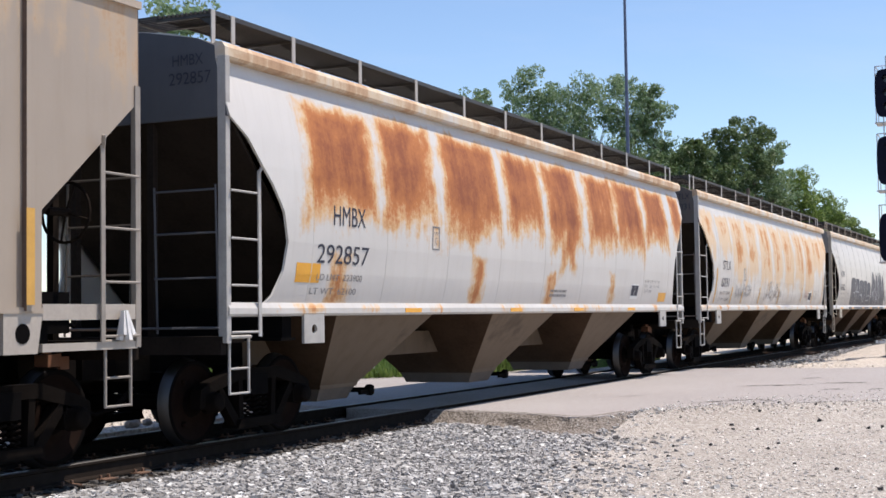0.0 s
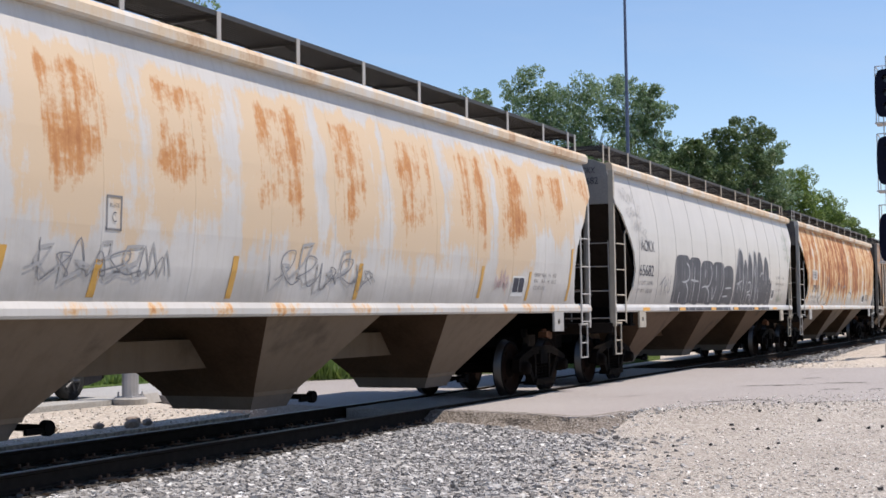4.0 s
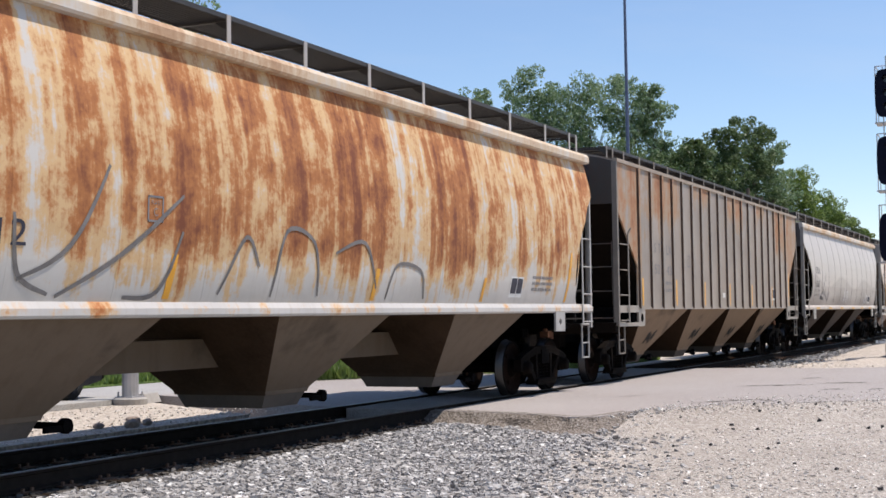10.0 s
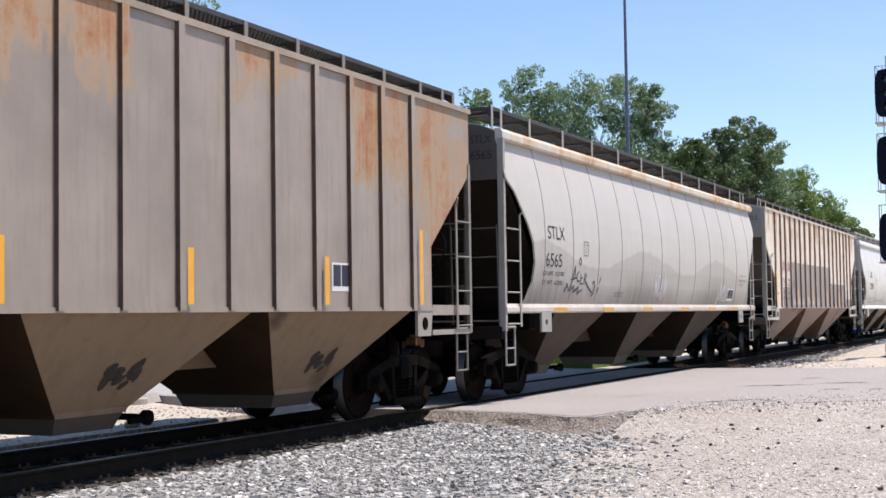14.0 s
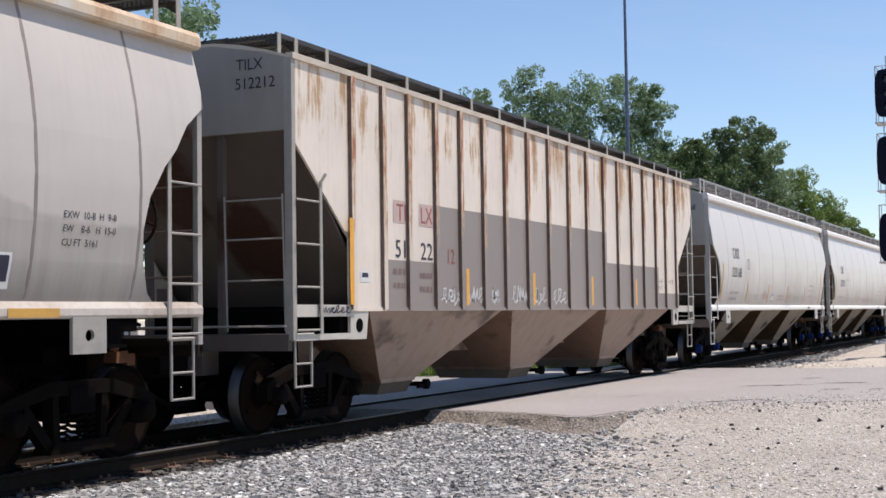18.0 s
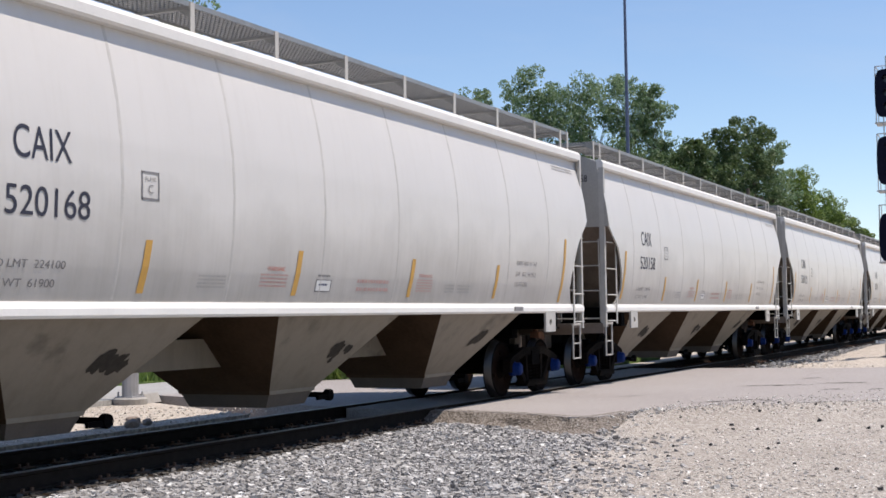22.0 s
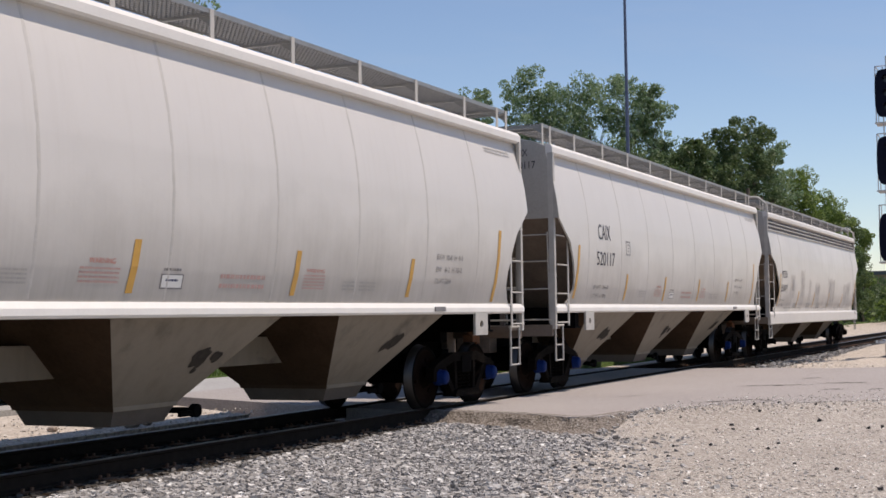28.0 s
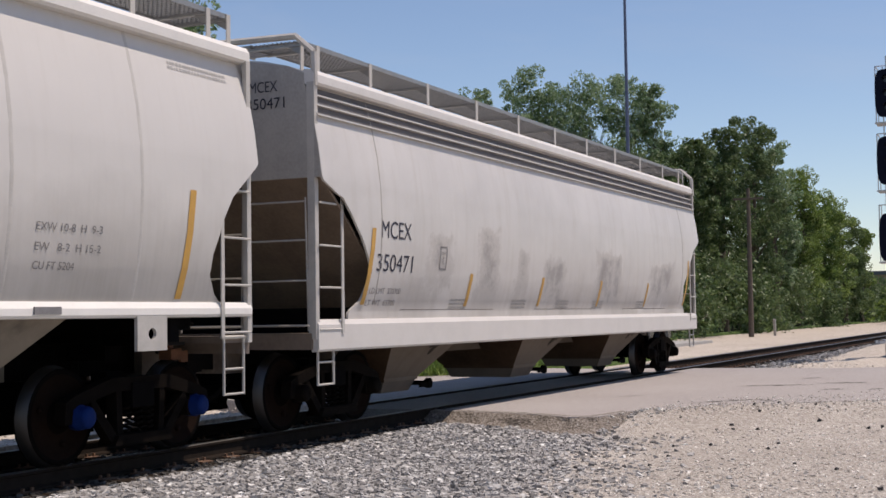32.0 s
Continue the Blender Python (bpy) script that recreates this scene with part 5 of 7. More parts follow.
    m = livery("dull white", s, (0.48, 0.44, 0.395), sill=plain("dusty beige sill paint", (0.52, 0.465, 0.41), 0.6, 0, 0.2, 1.2, dirt=(0.36, 0.28, 0.22)), hopper=plain("dark brown soiled hopper paint", (0.062, 0.038, 0.024), 0.85, 0, 0.45, 1.1), grime_shade=plain("black-brown shaded slope paint", (0.022, 0.014, 0.010), 0.9, 0, 0.4, 1.6, spec=0.1), seam=plain("dark seam dirt", (0.24, 0.205, 0.185), 0.7, 0, 0.3, 3), eave=roof(9, 0.55))
    c = curved_car(0, 17.86, m, "dull white covered hopper car with small white graffiti", seam_wide=0.028)
    cars.append((c, 108.91))
    letters("STLX", 1.60, 2.60, 0.22, M["ink"], c, 0.82)
    letters("6565", 1.52, 2.14, 0.225, M["ink"], c, 0.78)
    letters("LD LMT  223700", 1.42, 1.99, 0.075, M["ink"], c, 1.02)
    letters("LT WT  62300", 1.42, 1.84, 0.075, M["ink"], c, 0.98)
    end_letters("STLX", -0.96, 4.03, 0.13, M["ink"], c, 0.36)
    end_letters("6565", -0.96, 3.78, 0.14, M["ink"], c, 0.36)
    placard(c, 3.41, 2.37, 0.25, 0.26)
    for x, z, w, h, sd in ((7.9, 1.64, 0.95, 0.55, 62), (13.43, 1.58, 1.0, 0.5, 63)):
        scrawl(c, x, z, w, h, 4, M["spray_white"], sd, 0.04, None, True)
    # black tag: ticks, four angular letters, underline, ring and a tail
    for pts, w in (([(2.55, 1.72), (2.62, 1.82)], 0.06), ([(2.60, 1.88), (2.70, 1.80)], 0.05), ([(2.72, 1.74), (2.88, 1.90), (2.98, 2.18), (3.02, 1.98)], 0.045),
                   ([(2.80, 1.94), (3.10, 1.98)], 0.04), ([(3.20, 2.10), (3.10, 2.02), (3.14, 1.92), (3.26, 1.92)], 0.045), ([(3.30, 2.06), (3.32, 1.88), (3.44, 1.88)], 0.04),
                   ([(3.32, 1.98), (3.42, 1.98)], 0.035), ([(3.50, 1.86), (3.52, 2.06), (3.62, 2.02), (3.54, 1.95), (3.72, 1.84), (3.92, 1.76), (4.06, 1.72)], 0.045),
                   ([(2.78, 1.74), (3.00, 1.84), (2.98, 1.72), (3.24, 1.82), (3.22, 1.70), (3.46, 1.78)], 0.045), ([(3.96, 1.88), (4.06, 1.94), (4.12, 1.84), (4.08, 1.70), (3.98, 1.66)], 0.05),
                   ([(3.24, 2.20), (3.16, 2.26), (3.22, 2.33), (3.30, 2.27), (3.24, 2.20)], 0.04), ([(4.30, 1.72), (4.36, 1.84)], 0.04), ([(4.34, 1.88), (4.42, 2.02)], 0.04)):
        stroke(c, pts, w, M["ink_worn"], 0.006, None, "scrawl")
    data_panel(c, 14.55, 1.62, 0.58, 0.30)
    letters("EXW  10-8  H  9-8", 15.70, 2.24, 0.062, M["ink"], c, 0.70)
    letters("EW    8-6   H  15-0", 15.70, 2.12, 0.062, M["ink"], c, 0.70)
    letters("CU FT  5161", 15.70, 2.00, 0.062, M["ink"], c, 0.46)
    bars(5.35, 1.72, 0.55, 2, 0.03, M["ink_grey"], c, 2.0)
    sill_tapes(c, (2.10, 4.70, 7.31, 10.2, 12.7, 15.12), M["tape_dull"], (1.385, 1.462), 0.62)
    # two-tone ribbed car
    dark = (0.265, 0.22, 0.195)
    s = weathered("cream ribbed paint with grey field", (0.72, 0.625, 0.53), (2.6, 6.5, 1.7), None, 2.6, (0.8, 0.25, 0.4), 0.88, 1.2, 6.6, grime_shade=0.45,
                  rust=((0.24, 0.10, 0.05), (0.38, 0.22, 0.12), (0.47, 0.35, 0.23)),
                  blocks=[(2.25, 3.70, 1.40, 2.08, dark), (3.70, 11.10, 1.40, 2.87, dark), (11.10, 14.56, 1.40, 2.30, dark), (14.56, 16.1, 1.40, 1.76, dark)])
    ribs = weathered("rust-run cream rib paint", (0.66, 0.56, 0.46), (2.2, 6.5, 1.6), None, 3.0, (0.5, 0.5, 0.9), 0.42, 0.85, 7.7, stretch=0.35,
                     rust=((0.20, 0.065, 0.035), (0.36, 0.17, 0.09), (0.50, 0.36, 0.25)), blocks=[(2.25, 3.70, 1.40, 2.08, dark), (3.70, 11.14, 1.40, 2.87, dark), (11.14, 14.60, 1.40, 2.30, dark), (14.60, 16.2, 1.40, 1.76, dark)], grime_shade=0.5)
    m = livery("cream ribbed", s, (0.50, 0.46, 0.40), rib=ribs, end=stained_end("rust-smeared cream end paint", (0.36, 0.325, 0.29), [(0.75, 4.1, 0.5, 0.4), (0.2, 3.5, 0.5, 0.25)], (0.16, 0.07, 0.045)), lower=stained_end("rust-smeared brown-grey slope sheet", (0.125, 0.10, 0.085), [(0.6, 3.0, 0.5, 0.6), (-0.2, 2.3, 0.5, 0.5)], (0.075, 0.034, 0.022)), hopper=soiled("buff soiled hopper paint", (0.38, 0.285, 0.23), 0.9, 1.0), grime_shade=soiled("rust-brown soiled slope paint", (0.20, 0.125, 0.09), 0.9, 0.9))
    c = ribbed_car(0, 17.56, m, "cream and dark grey ribbed covered hopper railway car", 3, (1.38, 2.20, 2.92, 3.76, 4.59, 5.42, 6.27, 7.21, 8.17, 9.15, 10.12, 11.09, 11.95, 12.84, 13.66, 14.54, 15.28, 16.11), 1.77)
    cars.append((c, 128.50))
    for a, b, z0, z1 in ((2.49, 2.88, 2.57, 2.86), (3.25, 3.68, 2.56, 2.86)):
        bm = bmesh.new()
        strip_on_side(bm, a, b, z0, z1, 0.004, 0, 1.50)
        part("paint_patch", bm, M["ink_pink"], c)
    letters("TI", 2.58, 2.60, 0.22, M["ink_maroon"], c, 0.27, flat=1.50)
    letters("LX", 3.28, 2.60, 0.22, M["ink_maroon"], c, 0.38, flat=1.50)
    letters("51", 2.53, 2.12, 0.23, M["ink"], c, 0.30, flat=1.50)
    letters("22", 3.27, 2.11, 0.23, M["ink"], c, 0.38, flat=1.50)
    letters("12", 4.10, 2.08, 0.21, M["ink_maroon"], c, 0.27, flat=1.50)
    bars(2.48, 1.90, 0.36, 2, 0.07, M["ink_faded"], c, 2.6, 1.50)
    bars(3.26, 1.86, 0.36, 2, 0.07, M["ink_faded"], c, 2.6, 1.50)
    end_letters("TILX", -0.78, 4.20, 0.13, M["ink"], c, 0.36)
    end_letters("512212", -0.76, 3.98, 0.13, M["ink"], c, 0.54)
    tapes(c, [(x, 1.50, 2.02, 0) for x in (4.66, 7.29, 10.2, 12.9)] + [(1.24, 1.5, 2.55, 0)], M["tape"], 1.552)
    for x, w, sd in ((3.92, 0.60, 71), (4.80, 0.55, 72), (5.68, 0.3, 73), (6.5, 0.62, 74), (7.4, 0.6, 75), (8.3, 0.7, 76)):
        scrawl(c, x, 1.53, w, 0.30, 3, M["spray_white"], sd, 0.03, 1.50, True)
    scrawl(c, 0.55, 1.40, 0.72, 0.10, 6, M["ink"], 77, 0.02, 1.52)
    data_panel(c, 1.60, 1.78, 0.22, 0.14, 1.50, 1)
    letters("EX W  10'-8\"", 14.66, 1.98, 0.075, M["ink"], c, 0.36, flat=1.50)
    letters("H  13'-10\"", 15.52, 1.98, 0.075, M["ink"], c, 0.35, flat=1.50)
    letters("EW   9'-2\"", 14.66, 1.84, 0.075, M["ink"], c, 0.36, flat=1.50)
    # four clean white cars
    # below 2.75 m the paint darkens to draw shade on the undercut side
    s = weathered("clean white paint", (0.585, 0.555, 0.52), None, None, 1.6, seed=1.1, grime_shade=0.13, rough=0.40, low=(2.75, (0.34, 0.316, 0.287), 1.5))
    # roof and sill tones are raised above the side's for the sunlight they catch
    m = livery("clean white", s, (0.56, 0.53, 0.49), end=plain("pale end paint", (0.40, 0.375, 0.34), 0.6, 0, 0.2, 2), lower=plain("brown-grey slope sheet paint", (0.17, 0.135, 0.112), 0.8, 0, 0.35, 1.5, spec=0.2), trim=plain("clean trim paint", (0.46, 0.435, 0.40), 0.55, 0, 0.2, 4), eave=plain("clean sun-bright roof paint", (0.70, 0.67, 0.63), 0.5, 0, 0.08, 2), hopper=soiled("greyish hopper paint", (0.235, 0.20, 0.158), 0.8, 1.2, 0.6),
               sill=plain("clean sun-bright sill paint", (0.76, 0.73, 0.685), 0.45, 0, 0.08, 2), seam=plain("faint seam dirt", (0.50, 0.472, 0.438), 0.6, 0, 0.2, 3))
    for at, num in ((147.67, "520168"), (165.32, "520158"), (182.97, "520121"), (200.80, "520117")):
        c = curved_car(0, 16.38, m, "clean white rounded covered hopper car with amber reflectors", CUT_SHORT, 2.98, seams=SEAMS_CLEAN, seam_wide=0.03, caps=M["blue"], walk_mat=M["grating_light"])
        cars.append((c, at))
        letters("CAIX", 2.02, 2.71, 0.28, M["ink"], c, 0.72)
        letters(num, 1.92, 2.235, 0.25, M["ink"], c, 1.06)
        letters("LD LMT  224100", 1.82, 1.80, 0.07, M["ink_grey"], c, 0.9)
        letters("LT WT  61900", 1.82, 1.64, 0.07, M["ink_grey"], c, 0.8)
        end_letters("CAIX", -0.74, 4.06, 0.12, M["ink"], c, 0.32)
        end_letters(num, -0.74, 3.84, 0.13, M["ink"], c, 0.46)
        tapes(c, [(0.82, 1.62, 2.55, 0.10)] + [(x, 1.60, 2.10, 0.05) for x in (3.74, 6.47, 9.33, 12.19)] + [(15.04, 1.55, 2.62, 0.10)], M["tape_dull"])
        placard(c, 3.69, 2.47, 0.27, 0.27)
        letters("WARNING", 5.91, 1.865, 0.048, M["ink_red"], c, 0.36)
        bars(5.80, 1.81, 0.55, 4, 0.020, M["print_red"], c, 2.0)
        bars(7.95, 1.765, 0.83, 2, 0.042, M["print_red"], c, 2.3)
        letters("WARNING", 9.62, 1.865, 0.042, M["ink_red"], c, 0.40)
        bars(9.58, 1.82, 0.48, 5, 0.018, M["print_red"], c, 2.0)
        bars(4.68, 1.775, 0.48, 4, 0.018, M["print_faint"], c, 2.0)
        bars(10.48, 1.76, 0.32, 3, 0.020, M["print_faint"], c, 2.2)
        bars(10.90, 1.76, 0.42, 3, 0.020, M["print_faint"], c, 2.2)
        bars(7.00, 1.82, 0.28, 1, 0.026, M["ink_grey"], c)
        data_panel(c, 6.99, 1.66, 0.32, 0.12, None, 0)
        bm = bmesh.new()
        strip_on_side(bm, 6.97, 7.33, 1.645, 1.79, 0.003)
        part("label_frame", bm, M["ink_grey"], c)
        bars(7.05, 1.72, 0.2, 1, 0.022, M["blue"], c)
        letters("EXW 10-8  H  9-3", 13.0, 2.12, 0.07, M["ink_grey"], c, 0.85)
        letters("EW   8-2  H 15-2", 13.0, 1.95, 0.07, M["ink_grey"], c, 0.85)
        letters("CU FT 5204", 13.0, 1.79, 0.07, M["ink_grey"], c, 0.52)
        bars(15.0, 3.86, 1.0, 2, 0.03, M["print_faint"], c, 1.6)
        bm = bmesh.new()
        box(bm, 13.05, 13.38, -1.552, -1.536, 1.41, 1.475)
        part("retainer_box", bm, M["ink_grey"], c)
    # last car, with the wide sill
    s = weathered("smudged white paint", (0.57, 0.54, 0.51), None, [(2.8, 3.6, 1.7, 2.5), (4.5, 5.3, 1.6, 2.7), (6.1, 6.5, 1.9, 2.4), (7.2, 8.2, 1.6, 2.3), (9.9, 11.4, 1.6, 2.5), (13.3, 15.0, 1.6, 2.4)], 0.9, (0.3, 0.55, 0.05), 0.22, 0.8, seed=12.4, grime_shade=0.4, rough=0.42,
                  rust=((0.27, 0.25, 0.235), (0.36, 0.335, 0.315), (0.47, 0.44, 0.41)), low=(1.9, (0.36, 0.33, 0.305), 0.8), stretch=0.3)
    m = livery("smudged white", s, (0.58, 0.55, 0.515), end=plain("pale smudged end paint", (0.40, 0.37, 0.34), 0.6, 0, 0.25, 2), lower=plain("brown smudged slope sheet paint", (0.20, 0.15, 0.115), 0.8, 0, 0.35, 1.5, spec=0.2), trim=plain("smudged trim paint", (0.48, 0.45, 0.415), 0.55, 0, 0.2, 4), sill=plain("pale sill paint", (0.60, 0.565, 0.53), 0.5, 0, 0.08, 2), eave=plain("pale roof paint", (0.63, 0.60, 0.57), 0.5, 0, 0.1, 2), hopper=soiled("brown-grey hopper paint", (0.17, 0.14, 0.115), 0.8))
    c = curved_car(0, 17.24, m, "smudged white covered hopper car with a deep side sill", CUT_WIDE, 2.98, (0.95, 1.33), seams=[1.45, 15.79], walk_mat=M["grating_light"], pads=False)
    cars.append((c, 218.52))
    letters("MCEX", 1.42, 2.34, 0.22, M["ink"], c, 0.86)
    letters("350471", 1.34, 1.92, 0.22, M["ink"], c, 1.02)
    letters("LD LMT  220300", 1.26, 1.64, 0.07, M["ink_grey"], c, 0.85)
    letters("LT WT  65700", 1.22, 1.49, 0.07, M["ink_grey"], c, 0.8)
    end_letters("MCEX", -0.62, 4.02, 0.13, M["ink"], c, 0.40)
    end_letters("350471", -0.58, 3.82, 0.13, M["ink"], c, 0.54)
    placard(c, 3.18, 1.98)
    tapes(c, [(1.10, 1.50, 2.45, 0.10)] + [(x, 1.48, 1.95, 0.05) for x in (4.2, 7.1, 10.1, 13.1)] + [(16.1, 1.5, 2.5, 0.1)], M["tape_dull"])
    for x in (3.7, 6.0, 8.0, 9.9, 12.6):
        bars(x, 1.55, 0.6, 3, 0.035, M["print_faint"], c, 1.5)
    # pressed ribs along the top of its side, and the bent end frame of the roof walk
    for z in (3.72, 3.84, 3.96):
        for side in (-1, 1):
            bm = bmesh.new()
            y = half_width(z)
            slab(bm, [(side * (y - 0.03), z - 0.012), (side * (y + 0.05), z - 0.012), (side * (y + 0.05), z + 0.006), (side * (y - 0.03), z + 0.03)], "x", 0.05, 17.19)
            part("pressed_rib", bm, m["side"], c)
    # dark strips paint the shade that the pressed ribs throw
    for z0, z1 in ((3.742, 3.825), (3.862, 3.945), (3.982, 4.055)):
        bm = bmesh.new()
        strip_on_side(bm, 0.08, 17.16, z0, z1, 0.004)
        part("shade_band", bm, M["soot_shade"], c, "dark strips between the pressed ribs, painted as their shade")
    for fx in (0.04, 17.20):
        bm = bmesh.new()
        for side in (-1, 1):
            rod(bm, [(fx, side * 1.50, 4.05), (fx, side * 1.49, 4.45), (fx, side * 1.25, 4.66), (fx, 0, 4.68)], 0.04, 6)
        part("end_frame", bm, m["trim"], c)
    return cars


M["spray_faint"] = plain("faint grey spray paint", (0.37, 0.355, 0.345), 0.6, 0, 0.2, 6, 0.05)
# tone of the shade painted between the last car's ribs
M["soot_shade"] = plain("dark grey shade tone", (0.13, 0.122, 0.125), 0.85, 0, 0.3, 3, 0.1)
M["spray_dim"] = plain("dim worn spray paint", (0.17, 0.155, 0.145), 0.6, 0, 0.45, 6, 0.05)
M["ink_worn"] = plain("worn black spray paint", (0.06, 0.058, 0.072), 0.6, 0, 0.35, 6, 0.05)
M["ink_faded"] = plain("faded brown print", (0.19, 0.12, 0.11), 0.6, 0, 0.2, 9, 0.05)
M["ink_pink"] = plain("faded pink paint", (0.50, 0.36, 0.32), 0.6, 0, 0.2, 6, 0.05)
CARS = train()


# ------------------------------------------------------------------ ground
def ground_material(name, cols, scale, fine, rough=0.9, bump=0.6, other=None):
    m, nt, b = nodes_of(name)
    v = coords(nt)
    big, mid = noise_of(nt, v, scale, 5), noise_of(nt, v, fine, 6, 0.7)
    vor = nt.nodes.new("ShaderNodeTexVoronoi")
    vor.inputs["Scale"].default_value = fine * 1.6
    nt.links.new(v, vor.inputs["Vector"])
    sp = nt.nodes.new("ShaderNodeSeparateColor")
    nt.links.new(vor.outputs["Color"], sp.inputs[0])
    both = sums(nt, "ADD", sums(nt, "MULTIPLY", big, 0.32), sums(nt, "ADD", sums(nt, "MULTIPLY", mid, 0.30), sums(nt, "MULTIPLY", sp.outputs[0], 0.38)))
    col = ramp_of(nt, both, list(zip((0.28, 0.50, 0.72), cols)))
    if other:
        # a second stone that takes over towards the road
        sep = nt.nodes.new("ShaderNodeSeparateXYZ")
        nt.links.new(v, sep.inputs[0])
        side = sums(nt, "SUBTRACT", sums(nt, "ADD", 1.6, sums(nt, "MULTIPLY", sep.outputs[0], 0.25)), sep.outputs[1])
        side = sums(nt, "ADD", side, sums(nt, "MULTIPLY", sums(nt, "SUBTRACT", big, 0.5), 3.0))
        f = nt.nodes.new("ShaderNodeMapRange")
        f.inputs[1].default_value, f.inputs[2].default_value = -0.7, 0.7
        nt.links.new(side, f.inputs[0])
        col = mix_of(nt, f.outputs[0], col, ramp_of(nt, both, list(zip((0.28, 0.50, 0.72), other))))
    nt.links.new(col, b.inputs["Base Color"])
    b.inputs["Roughness"].default_value = rough
    b.inputs["Specular IOR Level"].default_value = 0.25
    bump_of(nt, b, sums(nt, "ADD", mid, vor.outputs["Distance"]), bump, 0.03)
    return m


M["gravel"] = ground_material("grey crushed stone", ((0.17, 0.16, 0.155), (0.34, 0.325, 0.31), (0.52, 0.50, 0.475)), 0.5, 26, other=((0.23, 0.198, 0.168), (0.365, 0.325, 0.284), (0.53, 0.485, 0.435)))
M["dust"] = ground_material("pale limestone dust and gravel", ((0.29, 0.245, 0.20), (0.43, 0.372, 0.312), (0.57, 0.51, 0.44)), 0.35, 13, bump=0.4)
M["road"] = ground_material("worn pale asphalt", ((0.24, 0.213, 0.20), (0.315, 0.285, 0.268), (0.385, 0.355, 0.335)), 0.22, 40, bump=0.12)
M["street"] = ground_material("old concrete street", ((0.27, 0.26, 0.25), (0.34, 0.33, 0.315), (0.41, 0.40, 0.385)), 0.3, 30, bump=0.12)
# oily ballast, its colour lowered further for the shade under the train
M["oily_shade"] = ground_material("shade-dark oil-stained ballast", ((0.03, 0.026, 0.023), (0.075, 0.066, 0.058), (0.17, 0.155, 0.14)), 0.7, 16)
M["grass"] = ground_material("mown grass", ((0.055, 0.105, 0.025), (0.10, 0.17, 0.04), (0.19, 0.25, 0.075)), 0.5, 30)

M["stone"], _nt, _b = nodes_of("crushed stone pieces")
_g = _nt.nodes.new("ShaderNodeNewGeometry")
_nt.links.new(ramp_of(_nt, _g.outputs["Random Per Island"], [(0.0, (0.10, 0.094, 0.09)), (0.15, (0.19, 0.18, 0.172)), (0.5, (0.31, 0.296, 0.283)), (0.88, (0.40, 0.385, 0.368)), (0.95, (0.54, 0.52, 0.50)), (1.0, (0.72, 0.70, 0.67))]), _b.inputs["Base Color"])
_b.inputs["Roughness"].default_value = 0.85
M["pebble"], _nt, _b = nodes_of("pale warm gravel pieces")
_g = _nt.nodes.new("ShaderNodeNewGeometry")
_nt.links.new(ramp_of(_nt, _g.outputs["Random Per Island"], [(0.0, (0.34, 0.30, 0.26)), (0.18, (0.43, 0.385, 0.335)), (0.6, (0.56, 0.51, 0.455)), (1.0, (0.80, 0.755, 0.70))]), _b.inputs["Base Color"])
_b.inputs["Roughness"].default_value = 0.9

bm = bmesh.new()
R = 3000.0
box(bm, -R, R, -R, R, -1.3, -0.34)
structure("ground", bm, M["dust"], "pale limestone gravel ground")


def sheet(name, pts, z, material, thick=0.2, label=""):
    bm = bmesh.new()
    slab(bm, pts, "z", z - thick, z)
    return structure(name, bm, material, label)


# uneven gravel shoulder between the camera and the track
def shoulder_z(x, y):
    rise = max(0.0, min(1.0, (y - 6.2) / 1.6))
    # drifts up to the road's worn edge
    edge = float(np.interp(y, (-12, -0.5, 2.6, 3.65, 4.6, 5.2, 5.7), (24.5, 22.6, 21.5, 20.7, 20.0, 19.1, 18.2)))
    u = max(0.0, min(1.0, (x - edge + 2.0) / 2.1)) * max(0.0, min(1.0, (6.05 - y) / 0.5))
    drift = 0.206 * u * u * (3 - 2 * u) - 0.05 * max(0.0, min(1.0, (x - edge - 0.15) / 0.5))
    return -0.235 + drift + 0.045 * rise + 0.020 * noise.noise(Vector((x * 0.5, y * 0.5, 1.7))) + 0.008 * noise.noise(Vector((x * 2.3, y * 2.3, 4.1)))


bm = bmesh.new()
xs = [-6 + 0.35 * k for k in range(90)]
ys = [-6.0 + 0.32 * k for k in range(45)]
grid = [[bm.verts.new((x, y, shoulder_z(x, y))) for y in ys] for x in xs]
for a, b in zip(grid, grid[1:]):
    for k in range(len(ys) - 1):
        bm.faces.new((a[k], b[k], b[k + 1], a[k + 1]))
structure("ground_gravel", bm, M["gravel"], "loose grey and buff gravel beside the track")
for poly in bpy.data.objects["ground_gravel"].data.polygons:
    poly.use_smooth = True

bm = bmesh.new()
slab(bm, [(7.6, -0.30), (8.0, TIE_TOP - 0.02), (YC - 1.35, TIE_TOP - 0.012), (YC + 1.35, TIE_TOP - 0.012), (YC + 2.4, -0.30), (YC + 2.4, -0.6), (7.6, -0.6)], "x", -40, 17.6)
structure("track_bed", bm, M["oily_shade"], "oil-stained ballast under the track, darkened for the train's shade")
bm = bmesh.new()
slab(bm, [(6.6, -0.33), (7.6, TIE_TOP - 0.05), (YC - 1.35, TIE_TOP - 0.012), (YC + 1.35, TIE_TOP - 0.012), (YC + 2.4, -0.30), (YC + 2.4, -0.6), (6.6, -0.6)], "x", 32.6, 420)
structure("track_bed_far", bm, M["oily_shade"], "oil-stained ballast under the track, darkened for the train's shade")

